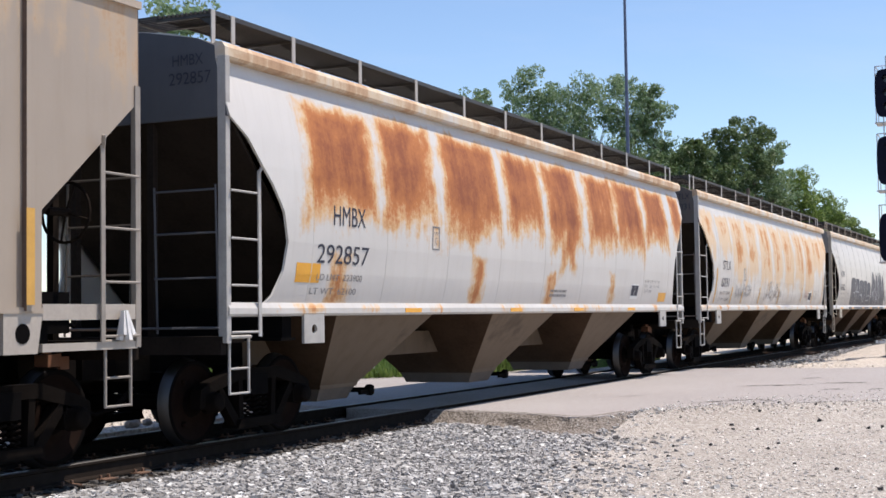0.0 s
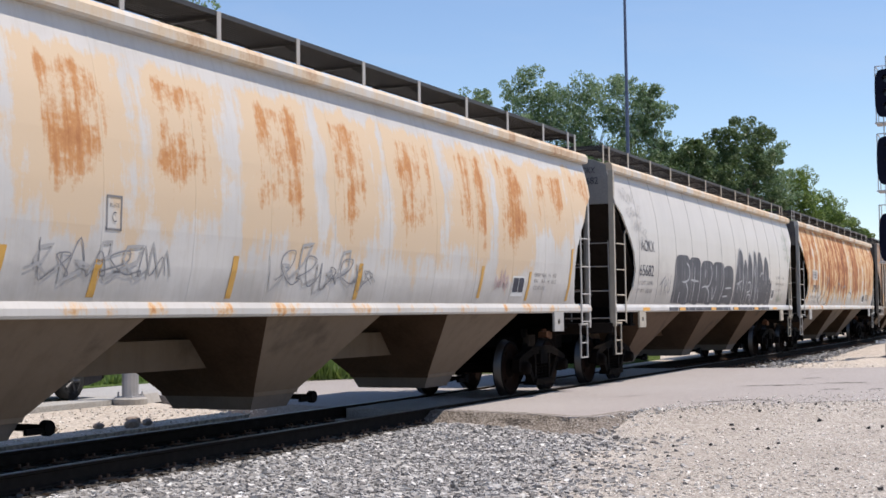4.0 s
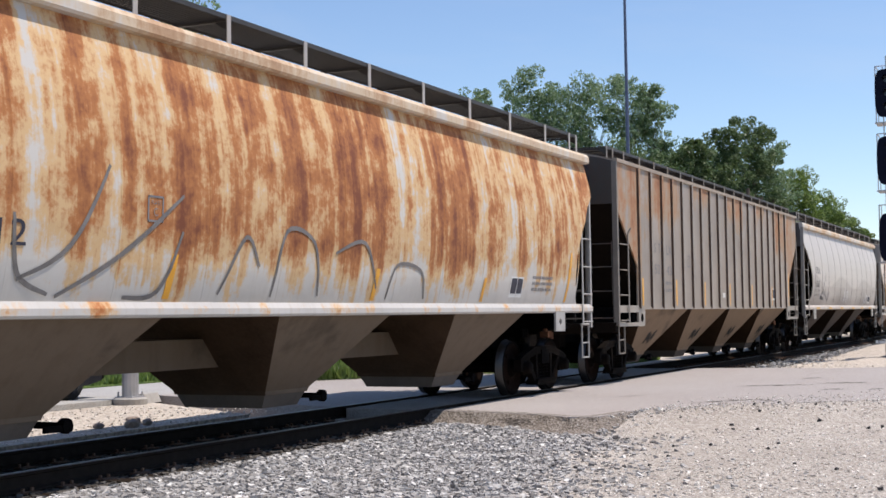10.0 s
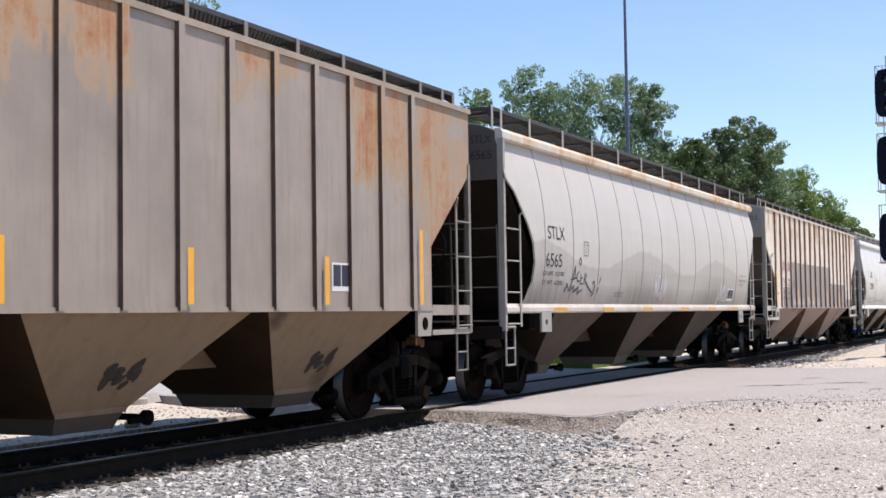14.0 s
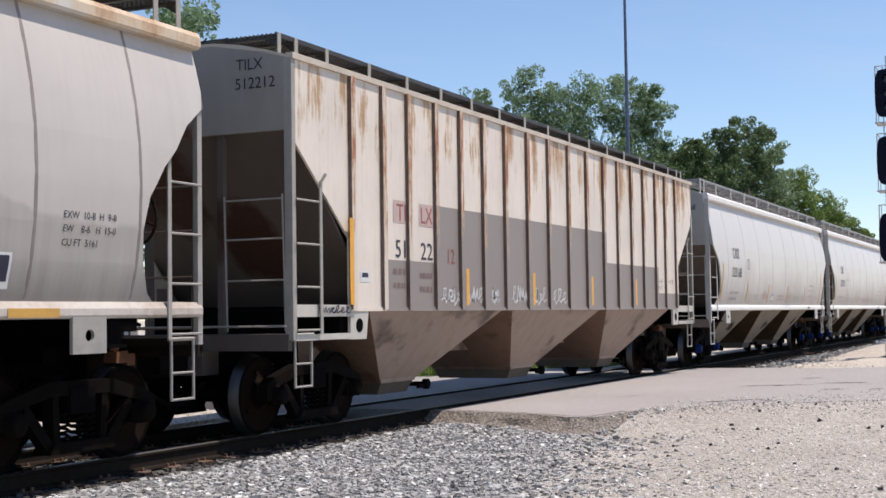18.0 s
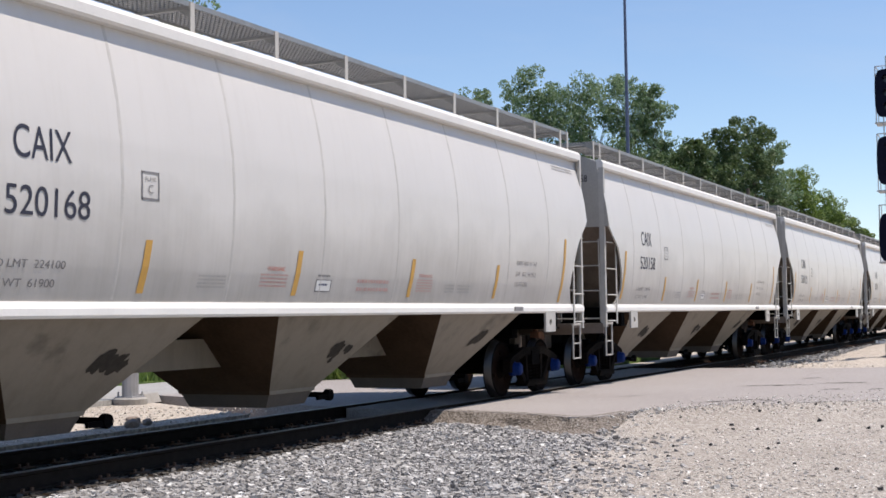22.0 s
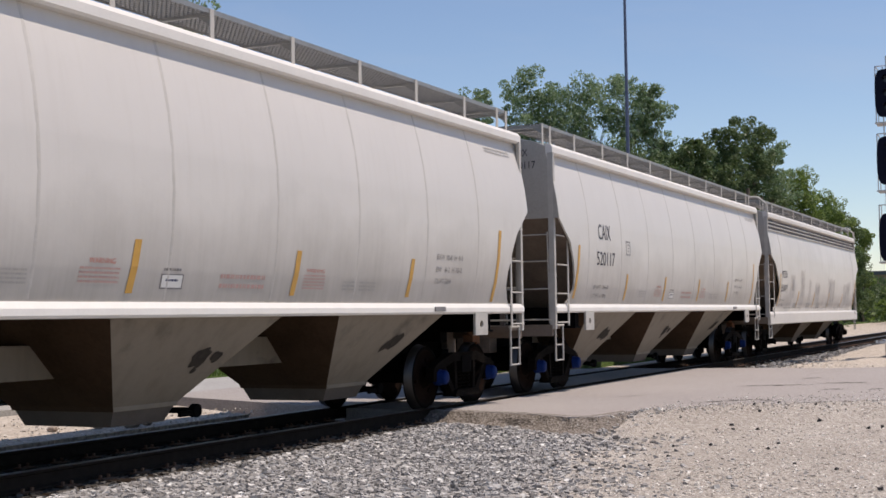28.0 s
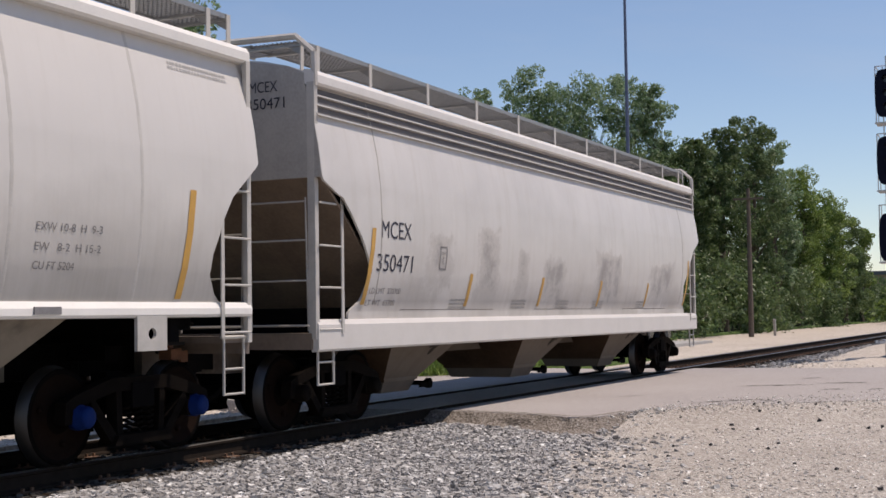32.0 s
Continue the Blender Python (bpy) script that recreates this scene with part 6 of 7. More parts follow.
# crossing road with a broken edge, up to the rails and beyond them
sheet("road_near", [(17.85, YC - 0.90), (17.80, 8.25), (17.70, 7.74), (17.59, 7.26), (17.36, 6.64), (17.05, 6.15), (17.25, 5.80), (18.2, 5.70), (19.1, 5.2), (20.0, 4.6), (20.7, 3.65), (21.5, 2.6), (22.6, -0.5), (24.5, -12),
                    (37, -12), (34.6, 0), (33.6, 4.0), (32.9, 5.1), (33.0, 7.2), (32.6, YC - 0.90)], ROAD, M["road"], 0.30, "worn pale asphalt of the level crossing")
sheet("road_between_rails", [(17.9, YC - 0.66), (32.5, YC - 0.66), (32.5, YC + 0.66), (17.9, YC + 0.66)], ROAD, M["road"], 0.30)
sheet("road_far", [(18.2, YC + 0.86), (32.4, YC + 0.86), (33.5, 15.58), (20.5, 15.58)], ROAD - 0.02, M["road"], 0.30)
sheet("ground_verge", [(-40, YC + 2.42), (17.9, YC + 2.42), (20.2, 15.58), (-40, 15.58)], -0.16, M["dust"], 0.3, "pale gravel verge behind the track")
sheet("street", [(-60, 15.6), (44, 15.6), (66, 16.2), (66, 18.8), (-60, 18.8)], ROAD - 0.03, M["street"], 0.4, "old concrete street behind the track")
sheet("ground_grass", [(-80, 18.82), (44, 18.82), (66, 20.6), (300, 22.0), (300, 70), (-80, 70)], -0.03, M["grass"], 0.4, "mown grass beyond the street")
sheet("ground_island", [(24.7, 16.15), (27.3, 15.55), (28.7, 14.4), (29.9, 13.1), (33.4, 12.3), (43.0, 12.3), (43.0, 16.15)], 0.02, M["grass"], 0.3, "grassy corner between the street and the crossing")
sheet("ground_yard", [(33.6, YC + 2.42), (220, YC + 2.42), (220, 21.4), (66.2, 20.58), (44.2, 18.8), (33.6, 18.8)], -0.20, M["dust"], 0.3, "pale dirt strip beside the track")
sheet("ground_dirt", [(34.2, -20), (240, -20), (240, 6.59), (34.2, 6.59)], -0.19, M["dust"], 0.3, "pale trampled dirt past the crossing")

M["broken"] = ground_material("broken brown asphalt edge", ((0.10, 0.082, 0.068), (0.19, 0.16, 0.135), (0.30, 0.265, 0.23)), 1.5, 22)
rnd = random.Random(77)
line = [(17.85, 8.6), (17.80, 8.25), (17.70, 7.74), (17.59, 7.26), (17.36, 6.64), (17.10, 6.15), (17.22, 5.85), (17.75, 5.74), (18.35, 5.68)]
fine = []
for (xa, ya), (xb, yb) in zip(line, line[1:]):
    for k in range(8):
        fine.append((xa + (xb - xa) * k / 8, ya + (yb - ya) * k / 8))
bm = bmesh.new()
last = None
for k, (x, y) in enumerate(fine):
    a, b = fine[max(0, k - 1)], fine[min(len(fine) - 1, k + 1)]
    d = Vector((b[0] - a[0], b[1] - a[1])).normalized()
    out = Vector((d.y, -d.x))
    row = []
    def wob(q):
        return noise.noise(Vector((k * 0.22, q * 7.3, 1.1))) + 0.4 * noise.noise(Vector((k * 0.8, q * 7.3, 4.1)))
    for away, z in ((-0.12, 0.006), (0.03 + 0.04 * wob(1), -0.008), (0.10 + 0.06 * wob(2), -0.06 + 0.02 * wob(3)), (0.20 + 0.08 * wob(4), -0.13 + 0.03 * wob(5)), (0.48 + 0.10 * wob(6), -0.235)):
        row.append(bm.verts.new((x + out.x * away, y + out.y * away, ROAD + z)))
    if last:
        for q in range(4):
            bm.faces.new((last[q], last[q + 1], row[q + 1], row[q]))
    last = row
structure("road_edge", bm, M["broken"], "crumbled brown edge of the asphalt")

# cracks and seams in the road
for k, (a, b, w) in enumerate((((20.08, 5.35), (21.23, 4.42), 0.09), ((24.81, 5.64), (25.60, 4.40), 0.12), ((26.01, 4.36), (26.55, 3.55), 0.14), ((23.98, 4.01), (24.23, 3.57), 0.12), ((24.11, 3.24), (24.51, 3.00), 0.12), ((21.07, 4.47), (20.73, 4.14), 0.08), ((27.90, 5.02), (28.19, 4.67), 0.12), ((21.32, 6.87), (21.85, 6.54), 0.05))):
    rnd = random.Random(k)
    bm = bmesh.new()
    last = None
    for j in range(15):
        u = j / 14
        x, y = a[0] + (b[0] - a[0]) * u + rnd.uniform(-0.09, 0.09), a[1] + (b[1] - a[1]) * u
        h = w * rnd.uniform(0.25, 1.1) * (0.25 + math.sin(math.pi * u))
        row = [bm.verts.new((x - h, y, ROAD + 0.004)), bm.verts.new((x + h, y, ROAD + 0.004))]
        if last:
            bm.faces.new((last[0], last[1], row[1], row[0]))
        last = row
    tagged(part("road_crack", bm, M["oily_shade"], bpy.data.objects["road_near"]))


def rail_profile(y):
    return [(y - 0.075, -0.178), (y - 0.070, -0.160), (y - 0.012, -0.145), (y - 0.009, -0.045), (y - 0.036, -0.032), (y - 0.036, -0.008), (y - 0.026, 0.0),
            (y + 0.026, 0.0), (y + 0.036, -0.008), (y + 0.036, -0.032), (y + 0.009, -0.045), (y + 0.012, -0.145), (y + 0.070, -0.160), (y + 0.075, -0.178)]


for y in (YC - RAIL, YC + RAIL):
    bm = bmesh.new()
    slab(bm, rail_profile(y), "x", -40, 420)
    r = structure("rail", bm, M["railside"], "rusty steel rail with a polished head")
    r.data.materials.append(M["railtop"])
    for poly in r.data.polygons:
        if poly.center.z > -0.006:
            poly.material_index = 1


def sleeper_mesh(bm):
    box(bm, -0.115, 0.115, -1.30, 1.30, -0.18, 0.0)
    return bm


def tie_plate_mesh(bm):
    slab(bm, [(-0.10, -0.19), (0.10, -0.19), (0.10, 0.19), (-0.10, 0.19)], "z", 0.0, 0.012)
    for x in (-0.06, 0.06):
        for y in (-0.10, 0.10):
            box(bm, x - 0.012, x + 0.012, y - 0.012, y + 0.012, 0.01, 0.045)
    return bm


rnd = random.Random(5)
k = 0
for x0, x1, step in ((3.0, 17.5, 0.53), (33.0, 75.0, 0.53)):
    x = x0
    while x < x1:
        far = x > 30
        own("sleeper", "sleeper", sleeper_mesh, M["tie"], bpy.data.objects["track_bed_far" if far else "track_bed"], "", (x + rnd.uniform(-0.02, 0.02), YC + rnd.uniform(-0.04, 0.04), TIE_TOP + rnd.uniform(-0.012, 0.004)), False, (0, 0, rnd.uniform(-1, 1)))
        for y in (YC - RAIL, YC + RAIL):
            own("tie_plate", "tie_plate", tie_plate_mesh, M["plate"], bpy.data.objects["track_bed_far" if far else "track_bed"], "", (x, y, TIE_TOP))
        x += step


# ------------------------------------------------------------------ loose stones
def stones(name, spots, material, label, lo, hi, seed):
    """Angular stones as one mass, each with its own size and turn."""
    rng = np.random.default_rng(seed)
    n = len(spots)
    base = np.array([(x, y, z) for x in (-1, 1) for y in (-1, 1) for z in (-1, 1)], float)
    size = rng.uniform(lo, hi, (n, 1, 1)) * rng.uniform(0.55, 1.0, (n, 1, 3)) * np.array([1, 1, 0.8])
    v = base[None] * (1 + rng.uniform(-0.38, 0.25, (n, 8, 3))) * size / 2
    a = rng.uniform(0, 2 * np.pi, n)
    t = rng.uniform(-0.6, 0.6, n)
    ca, sa, ct, st = np.cos(a)[:, None], np.sin(a)[:, None], np.cos(t)[:, None], np.sin(t)[:, None]
    x, y, z = v[..., 0], v[..., 1], v[..., 2]
    x, z = x * ct - z * st, x * st + z * ct
    x, y = x * ca - y * sa, x * sa + y * ca
    p = np.array(spots, float)
    out = np.stack([x + p[:, None, 0], y + p[:, None, 1], z + p[:, None, 2]], -1).reshape(-1, 3)
    quad = np.array(((0, 1, 3, 2), (4, 6, 7, 5), (0, 4, 5, 1), (2, 3, 7, 6), (0, 2, 6, 4), (1, 5, 7, 3)))
    faces = (quad[None] + 8 * np.arange(n)[:, None, None]).reshape(-1, 4)
    me = from_lists(name, out.tolist(), faces.tolist())
    me.materials.append(material)
    return tagged(new(name, me), label, "gravel", "", "stuff")


rng = np.random.default_rng(11)
grey, buff = [], []
while len(grey) + len(buff) < 36000:
    x, y = rng.uniform(7.5, 22), rng.uniform(0.8, 8.15)
    way = math.degrees(math.atan2(x, y)) - 64.856
    if not -20.5 < way < 20 or rng.uniform() > (8.5 / x) ** 1.0:
        continue
    if y < 5.9 - 1.2 * (x - 18) and x > 18.0 or (x > 17.2 and y > 5.75):
        if not (y < 5.2 - 0.95 * (x - 19.1) + rng.normal(0, 0.35)):
            continue
    z = shoulder_z(x, y) - 0.002
    if y > 7.75:
        z = max(z, TIE_TOP - 0.03)
    edge = 4.6 + 0.25 * (x - 12) + 0.5 * noise.noise(Vector((x * 0.7, y * 0.7, 0)))
    share = 1 / (1 + math.exp(-(y - edge) * 3.2))
    if rng.uniform() < share:
        grey.append((x, y, z))
    elif rng.uniform() < 0.26 + 0.5 * max(0.0, min(1.0, (14.0 - x) / 3.5)):
        buff.append((x, y, z))
stones("ballast_stones", grey, M["stone"], "angular grey crushed-stone ballast on the shoulder", 0.026, 0.074, 1)
stones("gravel_stones", buff, M["pebble"], "pale buff gravel scattered over dust", 0.010, 0.038, 2)
drift = []
edges = ((-0.5, 22.6), (2.6, 21.5), (3.65, 20.7), (4.6, 20.0), (5.2, 19.1), (5.7, 18.2))
for _ in range(1500):
    y = rng.uniform(-0.4, 5.7)
    x = float(np.interp(y, [e[0] for e in edges], [e[1] for e in edges])) + rng.normal(0.1, 1.1)
    drift.append((x, y, max(ROAD, shoulder_z(x, y)) + 0.003))
stones("drift_gravel", drift, M["pebble"], "fine buff gravel strewn over the road's edge", 0.008, 0.034, 14)
M["dark_stone"] = plain("dark slag and coal pieces", (0.045, 0.042, 0.042), 0.8, 0, 0.4, 20, 0.3)
stones("dark_stones", [(x, y, shoulder_z(x, y) + 0.01) for x, y in zip(rng.uniform(8, 21, 44), rng.uniform(0.5, 5.6, 44))], M["dark_stone"], "dark stones scattered over pale dust", 0.03, 0.075, 12)
spots = [(rng.uniform(12, 19), y, -0.155) for y in rng.uniform(YC + 2.4, 15.4, 800)]
stones("verge_stones", spots, M["pebble"], "small pale stones on the dusty verge", 0.012, 0.045, 3)
# dark stone colours paint the shadow that lies between the rails
M["shade_stone"], _nt, _b = nodes_of("shade-dark ballast pieces")
_g = _nt.nodes.new("ShaderNodeNewGeometry")
_nt.links.new(ramp_of(_nt, _g.outputs["Random Per Island"], [(0.0, (0.02, 0.018, 0.016)), (0.6, (0.05, 0.044, 0.039)), (1.0, (0.12, 0.11, 0.10))]), _b.inputs["Base Color"])
_b.inputs["Roughness"].default_value = 0.9
spots = [(rng.uniform(4, 17.5), y, TIE_TOP - 0.012) for y in rng.uniform(YC - 1.3, YC + 1.5, 3600)]
stones("track_stones", spots, M["shade_stone"], "ballast stones between the sleepers, coloured dark as in shade", 0.03, 0.075, 13)
spots = [(rng.uniform(33.5, 60), y, -0.19) for y in rng.uniform(4.0, 8.0, 1500)]
stones("yard_stones", spots, M["pebble"], "pale stones on the dirt past the crossing", 0.02, 0.06, 4)
spots = [(rng.uniform(33.2, 70), y, -0.19) for y in rng.normal(7.7, 0.28, 1300)]
stones("shoulder_stones", spots, M["stone"], "grey ballast stones along the track past the crossing", 0.03, 0.075, 15)


# ------------------------------------------------------------------ trees
def leaf_material(name, cols):
    m, nt, b = nodes_of(name)
    g = nt.nodes.new("ShaderNodeNewGeometry")
    col = ramp_of(nt, g.outputs["Random Per Island"], list(zip((0.0, 0.5, 1.0), cols)))
    nt.links.new(col, b.inputs["Base Color"])
    b.inputs["Roughness"].default_value = 0.5
    thin = nt.nodes.new("ShaderNodeBsdfTranslucent")
    nt.links.new(col, thin.inputs["Color"])
    both = nt.nodes.new("ShaderNodeMixShader")
    both.inputs[0].default_value = 0.4
    nt.links.new(b.outputs[0], both.inputs[1]), nt.links.new(thin.outputs[0], both.inputs[2])
    nt.links.new(both.outputs[0], nt.nodes["Material Output"].inputs["Surface"])
    return m


M["leaf_pale"] = leaf_material("pale cottonwood leaves", ((0.095, 0.165, 0.07), (0.18, 0.27, 0.13), (0.35, 0.43, 0.275)))
M["leaf_dark"] = leaf_material("deep green leaves", ((0.040, 0.075, 0.024), (0.082, 0.132, 0.045), (0.16, 0.215, 0.085)))
M["leaf_bright"] = leaf_material("bright green leaves", ((0.07, 0.125, 0.025), (0.15, 0.225, 0.05), (0.25, 0.33, 0.09)))
M["bark"] = plain("grey-brown bark", (0.11, 0.085, 0.065), 0.9, 0, 0.4, 4, 0.6)


def tree(x, y, tall, spread, leaf, seed, count=5200, low=0.22, size=0.34, label="leafy tree with an uneven open crown", ground_z=-0.2, name="tree"):
    """Tapered trunk, limbs and a crown of single leaves gathered in clumps round the limb ends."""
    rnd = random.Random(seed)
    rng = np.random.default_rng(seed)
    t = thing(name, pose(x, y, ground_z), label, name, "trees and shrubs behind the track")
    bm = bmesh.new()
    r = 0.018 * tall + 0.04
    pts = [Vector((0, 0, 0))]
    for k in range(5):
        pts.append(pts[-1] + Vector((rnd.uniform(-0.25, 0.25), rnd.uniform(-0.25, 0.25), tall * 0.15)))
    for k in range(5):
        tube(bm, pts[k], pts[k + 1], r * (1 - k * 0.16), 8, r * (1 - (k + 1) * 0.16))
    part("trunk", bm, M["bark"], t)
    clumps = []
    limbs = max(10, int(tall * 1.7))
    for k in range(limbs):
        u = low + (0.97 - low) * (k + rnd.random()) / limbs
        a = rnd.uniform(0, 2 * math.pi)
        reach = spread * (0.45 + 0.75 * math.sin(math.pi * min(1, (u - low * 0.6) / (1.06 - low * 0.6)) ** 0.8)) * rnd.uniform(0.65, 1.05)
        root = pts[min(4, int(u * 5.5))]
        tip = Vector((math.cos(a) * reach * 0.8, math.sin(a) * reach * 0.8, tall * u))
        mid = (root + tip) / 2 + Vector((0, 0, 0.2))
        rr = r * 0.30 * (1.15 - u)
        bm = bmesh.new()
        tube(bm, root, mid, rr, 5, rr * 0.6)
        tube(bm, mid, tip, rr * 0.6, 5, rr * 0.2)
        part("limb", bm, M["bark"], t)
        for q in range(8):
            inner = rnd.uniform(0.45, 1.0) if q % 2 else 1.0
            c = Vector((tip.x * inner, tip.y * inner, tip.z - 0.25 * spread * (1 - inner))) + Vector((rnd.gauss(0, 0.30), rnd.gauss(0, 0.30), rnd.gauss(0, 0.22))) * spread
            c.z = min(c.z, tall * 0.97)
            clumps.append((c, rnd.uniform(0.16, 0.42) * spread))
    cs = np.array([c for c, _ in clumps])
    rs = np.array([q for _, q in clumps])
    pick = rng.integers(0, len(clumps), count)
    d = rng.normal(0, 1, (count, 3))
    d /= np.linalg.norm(d, axis=1)[:, None]
    pos = cs[pick] + d * (rs[pick] * rng.uniform(0.35, 1.0, count) ** 0.5)[:, None] * np.array([1, 1, 0.75])
    u = rng.normal(0, 1, (count, 3))
    u /= np.linalg.norm(u, axis=1)[:, None]
    w = np.cross(u, rng.normal(0, 1, (count, 3)))
    w /= np.linalg.norm(w, axis=1)[:, None]
    s = size * rng.uniform(0.6, 1.25, count)[:, None]
    v = np.stack([pos - u * s, pos + w * s * 0.42, pos + u * s, pos - w * s * 0.42], 1).reshape(-1, 3)
    me = from_lists("crown", v.tolist(), (np.arange(count)[:, None] * 4 + np.arange(4)[None]).tolist())
    linked("crown", me, leaf, t)
    return t


TREES = [
    # the pale group behind the mast
    (91.9, 36.2, 20.0, 1.83, "leaf_pale", 5000), (92.8, 34.0, 18.9, 2.07, "leaf_pale", 5000), (93.9, 31.5, 19.5, 2.23, "leaf_pale", 5000), (94.8, 29.2, 19.3, 2.08, "leaf_pale", 5000), (95.4, 27.3, 18.7, 1.44, "leaf_pale", 5000), (88.6, 38.4, 18.2, 1.48, "leaf_pale", 3600),
    # the belt beside the track
    (83.2, 21.5, 12.8, 1.38, "leaf_dark", 6000), (91.4, 21.5, 14.5, 1.74, "leaf_dark", 6000), (101.2, 21.5, 16.6, 1.91, "leaf_dark", 6000), (109.0, 21.5, 15.4, 1.52, "leaf_pale", 6000), (119.2, 21.5, 14.2, 1.95, "leaf_bright", 6000),
    (131.9, 21.5, 13.1, 2.15, "leaf_bright", 6000), (145.9, 21.5, 12.4, 2.02, "leaf_dark", 6000), (158.1, 21.5, 10.9, 1.41, "leaf_bright", 6000), (70.4, 24, 11.0, 2.69, "leaf_dark", 5000), (80.1, 24, 11.4, 2.69, "leaf_dark", 5000),
    (87.5, 24.5, 12.6, 1.9, "leaf_dark", 5200), (96.5, 24.8, 14.0, 1.9, "leaf_pale", 5200), (105.0, 25.0, 14.6, 1.9, "leaf_dark", 5200), (114.0, 24.5, 13.4, 2.0, "leaf_dark", 5200), (126.0, 24.5, 12.4, 2.2, "leaf_dark", 5200), (139.0, 24.5, 11.6, 2.2, "leaf_bright", 5200),
    # the one that shows over the nearest cars
    (40.5, 30.0, 13.6, 1.9, "leaf_pale", 3600),
]
for k, (x, y, tall, spread, leaf, count) in enumerate(TREES):
    tree(x, y, tall, spread, M[leaf], 100 + k, int(count * 3.4), 0.30 if leaf == "leaf_pale" else 0.19, 0.125)
for k in range(19):
    x = 66 + k * 5.6
    tree(x, 21.6 + 0.022 * (x - 66) + 0.7 * math.sin(k * 2.1), 4.0 + 1.8 * abs(math.sin(k * 1.7)), 2.6, M["leaf_dark"], 300 + k, 5200, 0.06, 0.17, "dense green shrub under the trees", -0.2, "shrub")
tree(150, 15.5, 4.2, 3.0, M["leaf_bright"], 401, 2600, 0.05, 0.34, "rounded green shrub by the far fence", -0.2, "shrub")
tree(196, 22.0, 5.0, 4.2, M["leaf_dark"], 402, 2600, 0.05, 0.4, "rounded green shrub by the far fence", -0.2, "shrub")
# weeds on the grass edge
rng = np.random.default_rng(21)
n = 24000
gx, gy = rng.uniform(15, 60, n), 18.9 + rng.uniform(0, 1, n) ** 2 * 9
gx[:9000] = rng.uniform(25.2, 42.5, 9000)
gy[:9000] = np.maximum(12.5, 16.1 - 0.85 * np.maximum(0, gx[:9000] - 25.0)) + rng.uniform(0.05, 1, 9000) ** 1.5 * (15.9 - np.maximum(12.5, 16.1 - 0.85 * np.maximum(0, gx[:9000] - 25.0)))
h = rng.uniform(0.12, 0.45, n) * (1 + 0.5 * np.sin(gx * 1.3))
a = rng.uniform(0, np.pi, n)
dx, dy = np.cos(a) * 0.03, np.sin(a) * 0.03
lx, ly = rng.normal(0, 0.08, n), rng.normal(0, 0.08, n)
v = np.stack([np.stack([gx - dx, gy - dy, np.full(n, -0.04)], 1), np.stack([gx + dx, gy + dy, np.full(n, -0.04)], 1), np.stack([gx + lx, gy + ly, h], 1)], 1).reshape(-1, 3)
me = from_lists("grass_blades", v.tolist(), (np.arange(n)[:, None] * 3 + np.arange(3)[None]).tolist())
me.materials.append(M["leaf_bright"])
tagged(new("grass_blades", me), "tall green grass and weeds along the street", "grass", "", "stuff")

# ------------------------------------------------------------------ mast, signal, poles, far things
M["mast"] = plain("galvanised mast steel", (0.10, 0.12, 0.19), 0.5, 0.4, 0.2, 4, 0.05)
M["alu"] = plain("grey aluminium ladder", (0.50, 0.50, 0.52), 0.45, 0.6, 0.15, 5, 0.05)
M["black"] = plain("matt black signal paint", (0.006, 0.007, 0.020), 0.5, 0, 0.2, 5, 0.05, spec=0.08)
M["lens"] = plain("dark signal lens", (0.02, 0.022, 0.03), 0.15, 0, 0.1, 5, 0.0)
M["pole_wood"] = plain("weathered pole wood", (0.13, 0.10, 0.078), 0.9, 0, 0.35, 5, 0.4)
M["cement"] = plain("rough concrete", (0.36, 0.34, 0.315), 0.9, 0, 0.25, 5, 0.3)
M["brown_stone"] = plain("brown field stone", (0.30, 0.24, 0.20), 0.9, 0, 0.35, 7, 0.4)
M["wall_tan"] = plain("tan wall panels", (0.24, 0.18, 0.135), 0.8, 0, 0.15, 1, 0.1)
M["roof_dark"] = plain("dark flat roof", (0.07, 0.08, 0.11), 0.8, 0, 0.2, 1, 0.1)
M["fence_wire"] = plain("galvanised fence wire", (0.33, 0.34, 0.35), 0.5, 0.5, 0.15, 5, 0.05)

mast = thing("light_mast", pose(58.4, 19.4 - 1.4, -0.2), "tall thin steel light mast standing behind the track", "mast")
bm = bmesh.new()
tube(bm, (0, 0, 0), (0, 0, 16.15), 0.12, 12, 0.06)
part("pole", bm, M["mast"], mast)
bm = bmesh.new()
box(bm, -0.20, 0.20, -0.20, 0.20, 0.0, 0.06)
part("base_plate", bm, M["mast"], mast)
bm = bmesh.new()
slab(bm, [(-0.12, 16.12), (0.12, 16.12), (0.09, 16.24), (-0.09, 16.24)], "y", -0.09, 0.09)
part("lamp_head", bm, M["mast"], mast)

sig = thing("railway_signal", pose(42.6, 4.82, -0.2), "railway colour-light signal mast with three black heads", "signal")
bm = bmesh.new()
tube(bm, (0, 0, 0), (0, 0, 9.3), 0.085, 12)
part("mast", bm, M["alu"], sig)
bm = bmesh.new()
box(bm, -0.3, 0.3, -0.3, 0.3, 0.0, 0.5)
part("foundation", bm, M["cement"], sig)
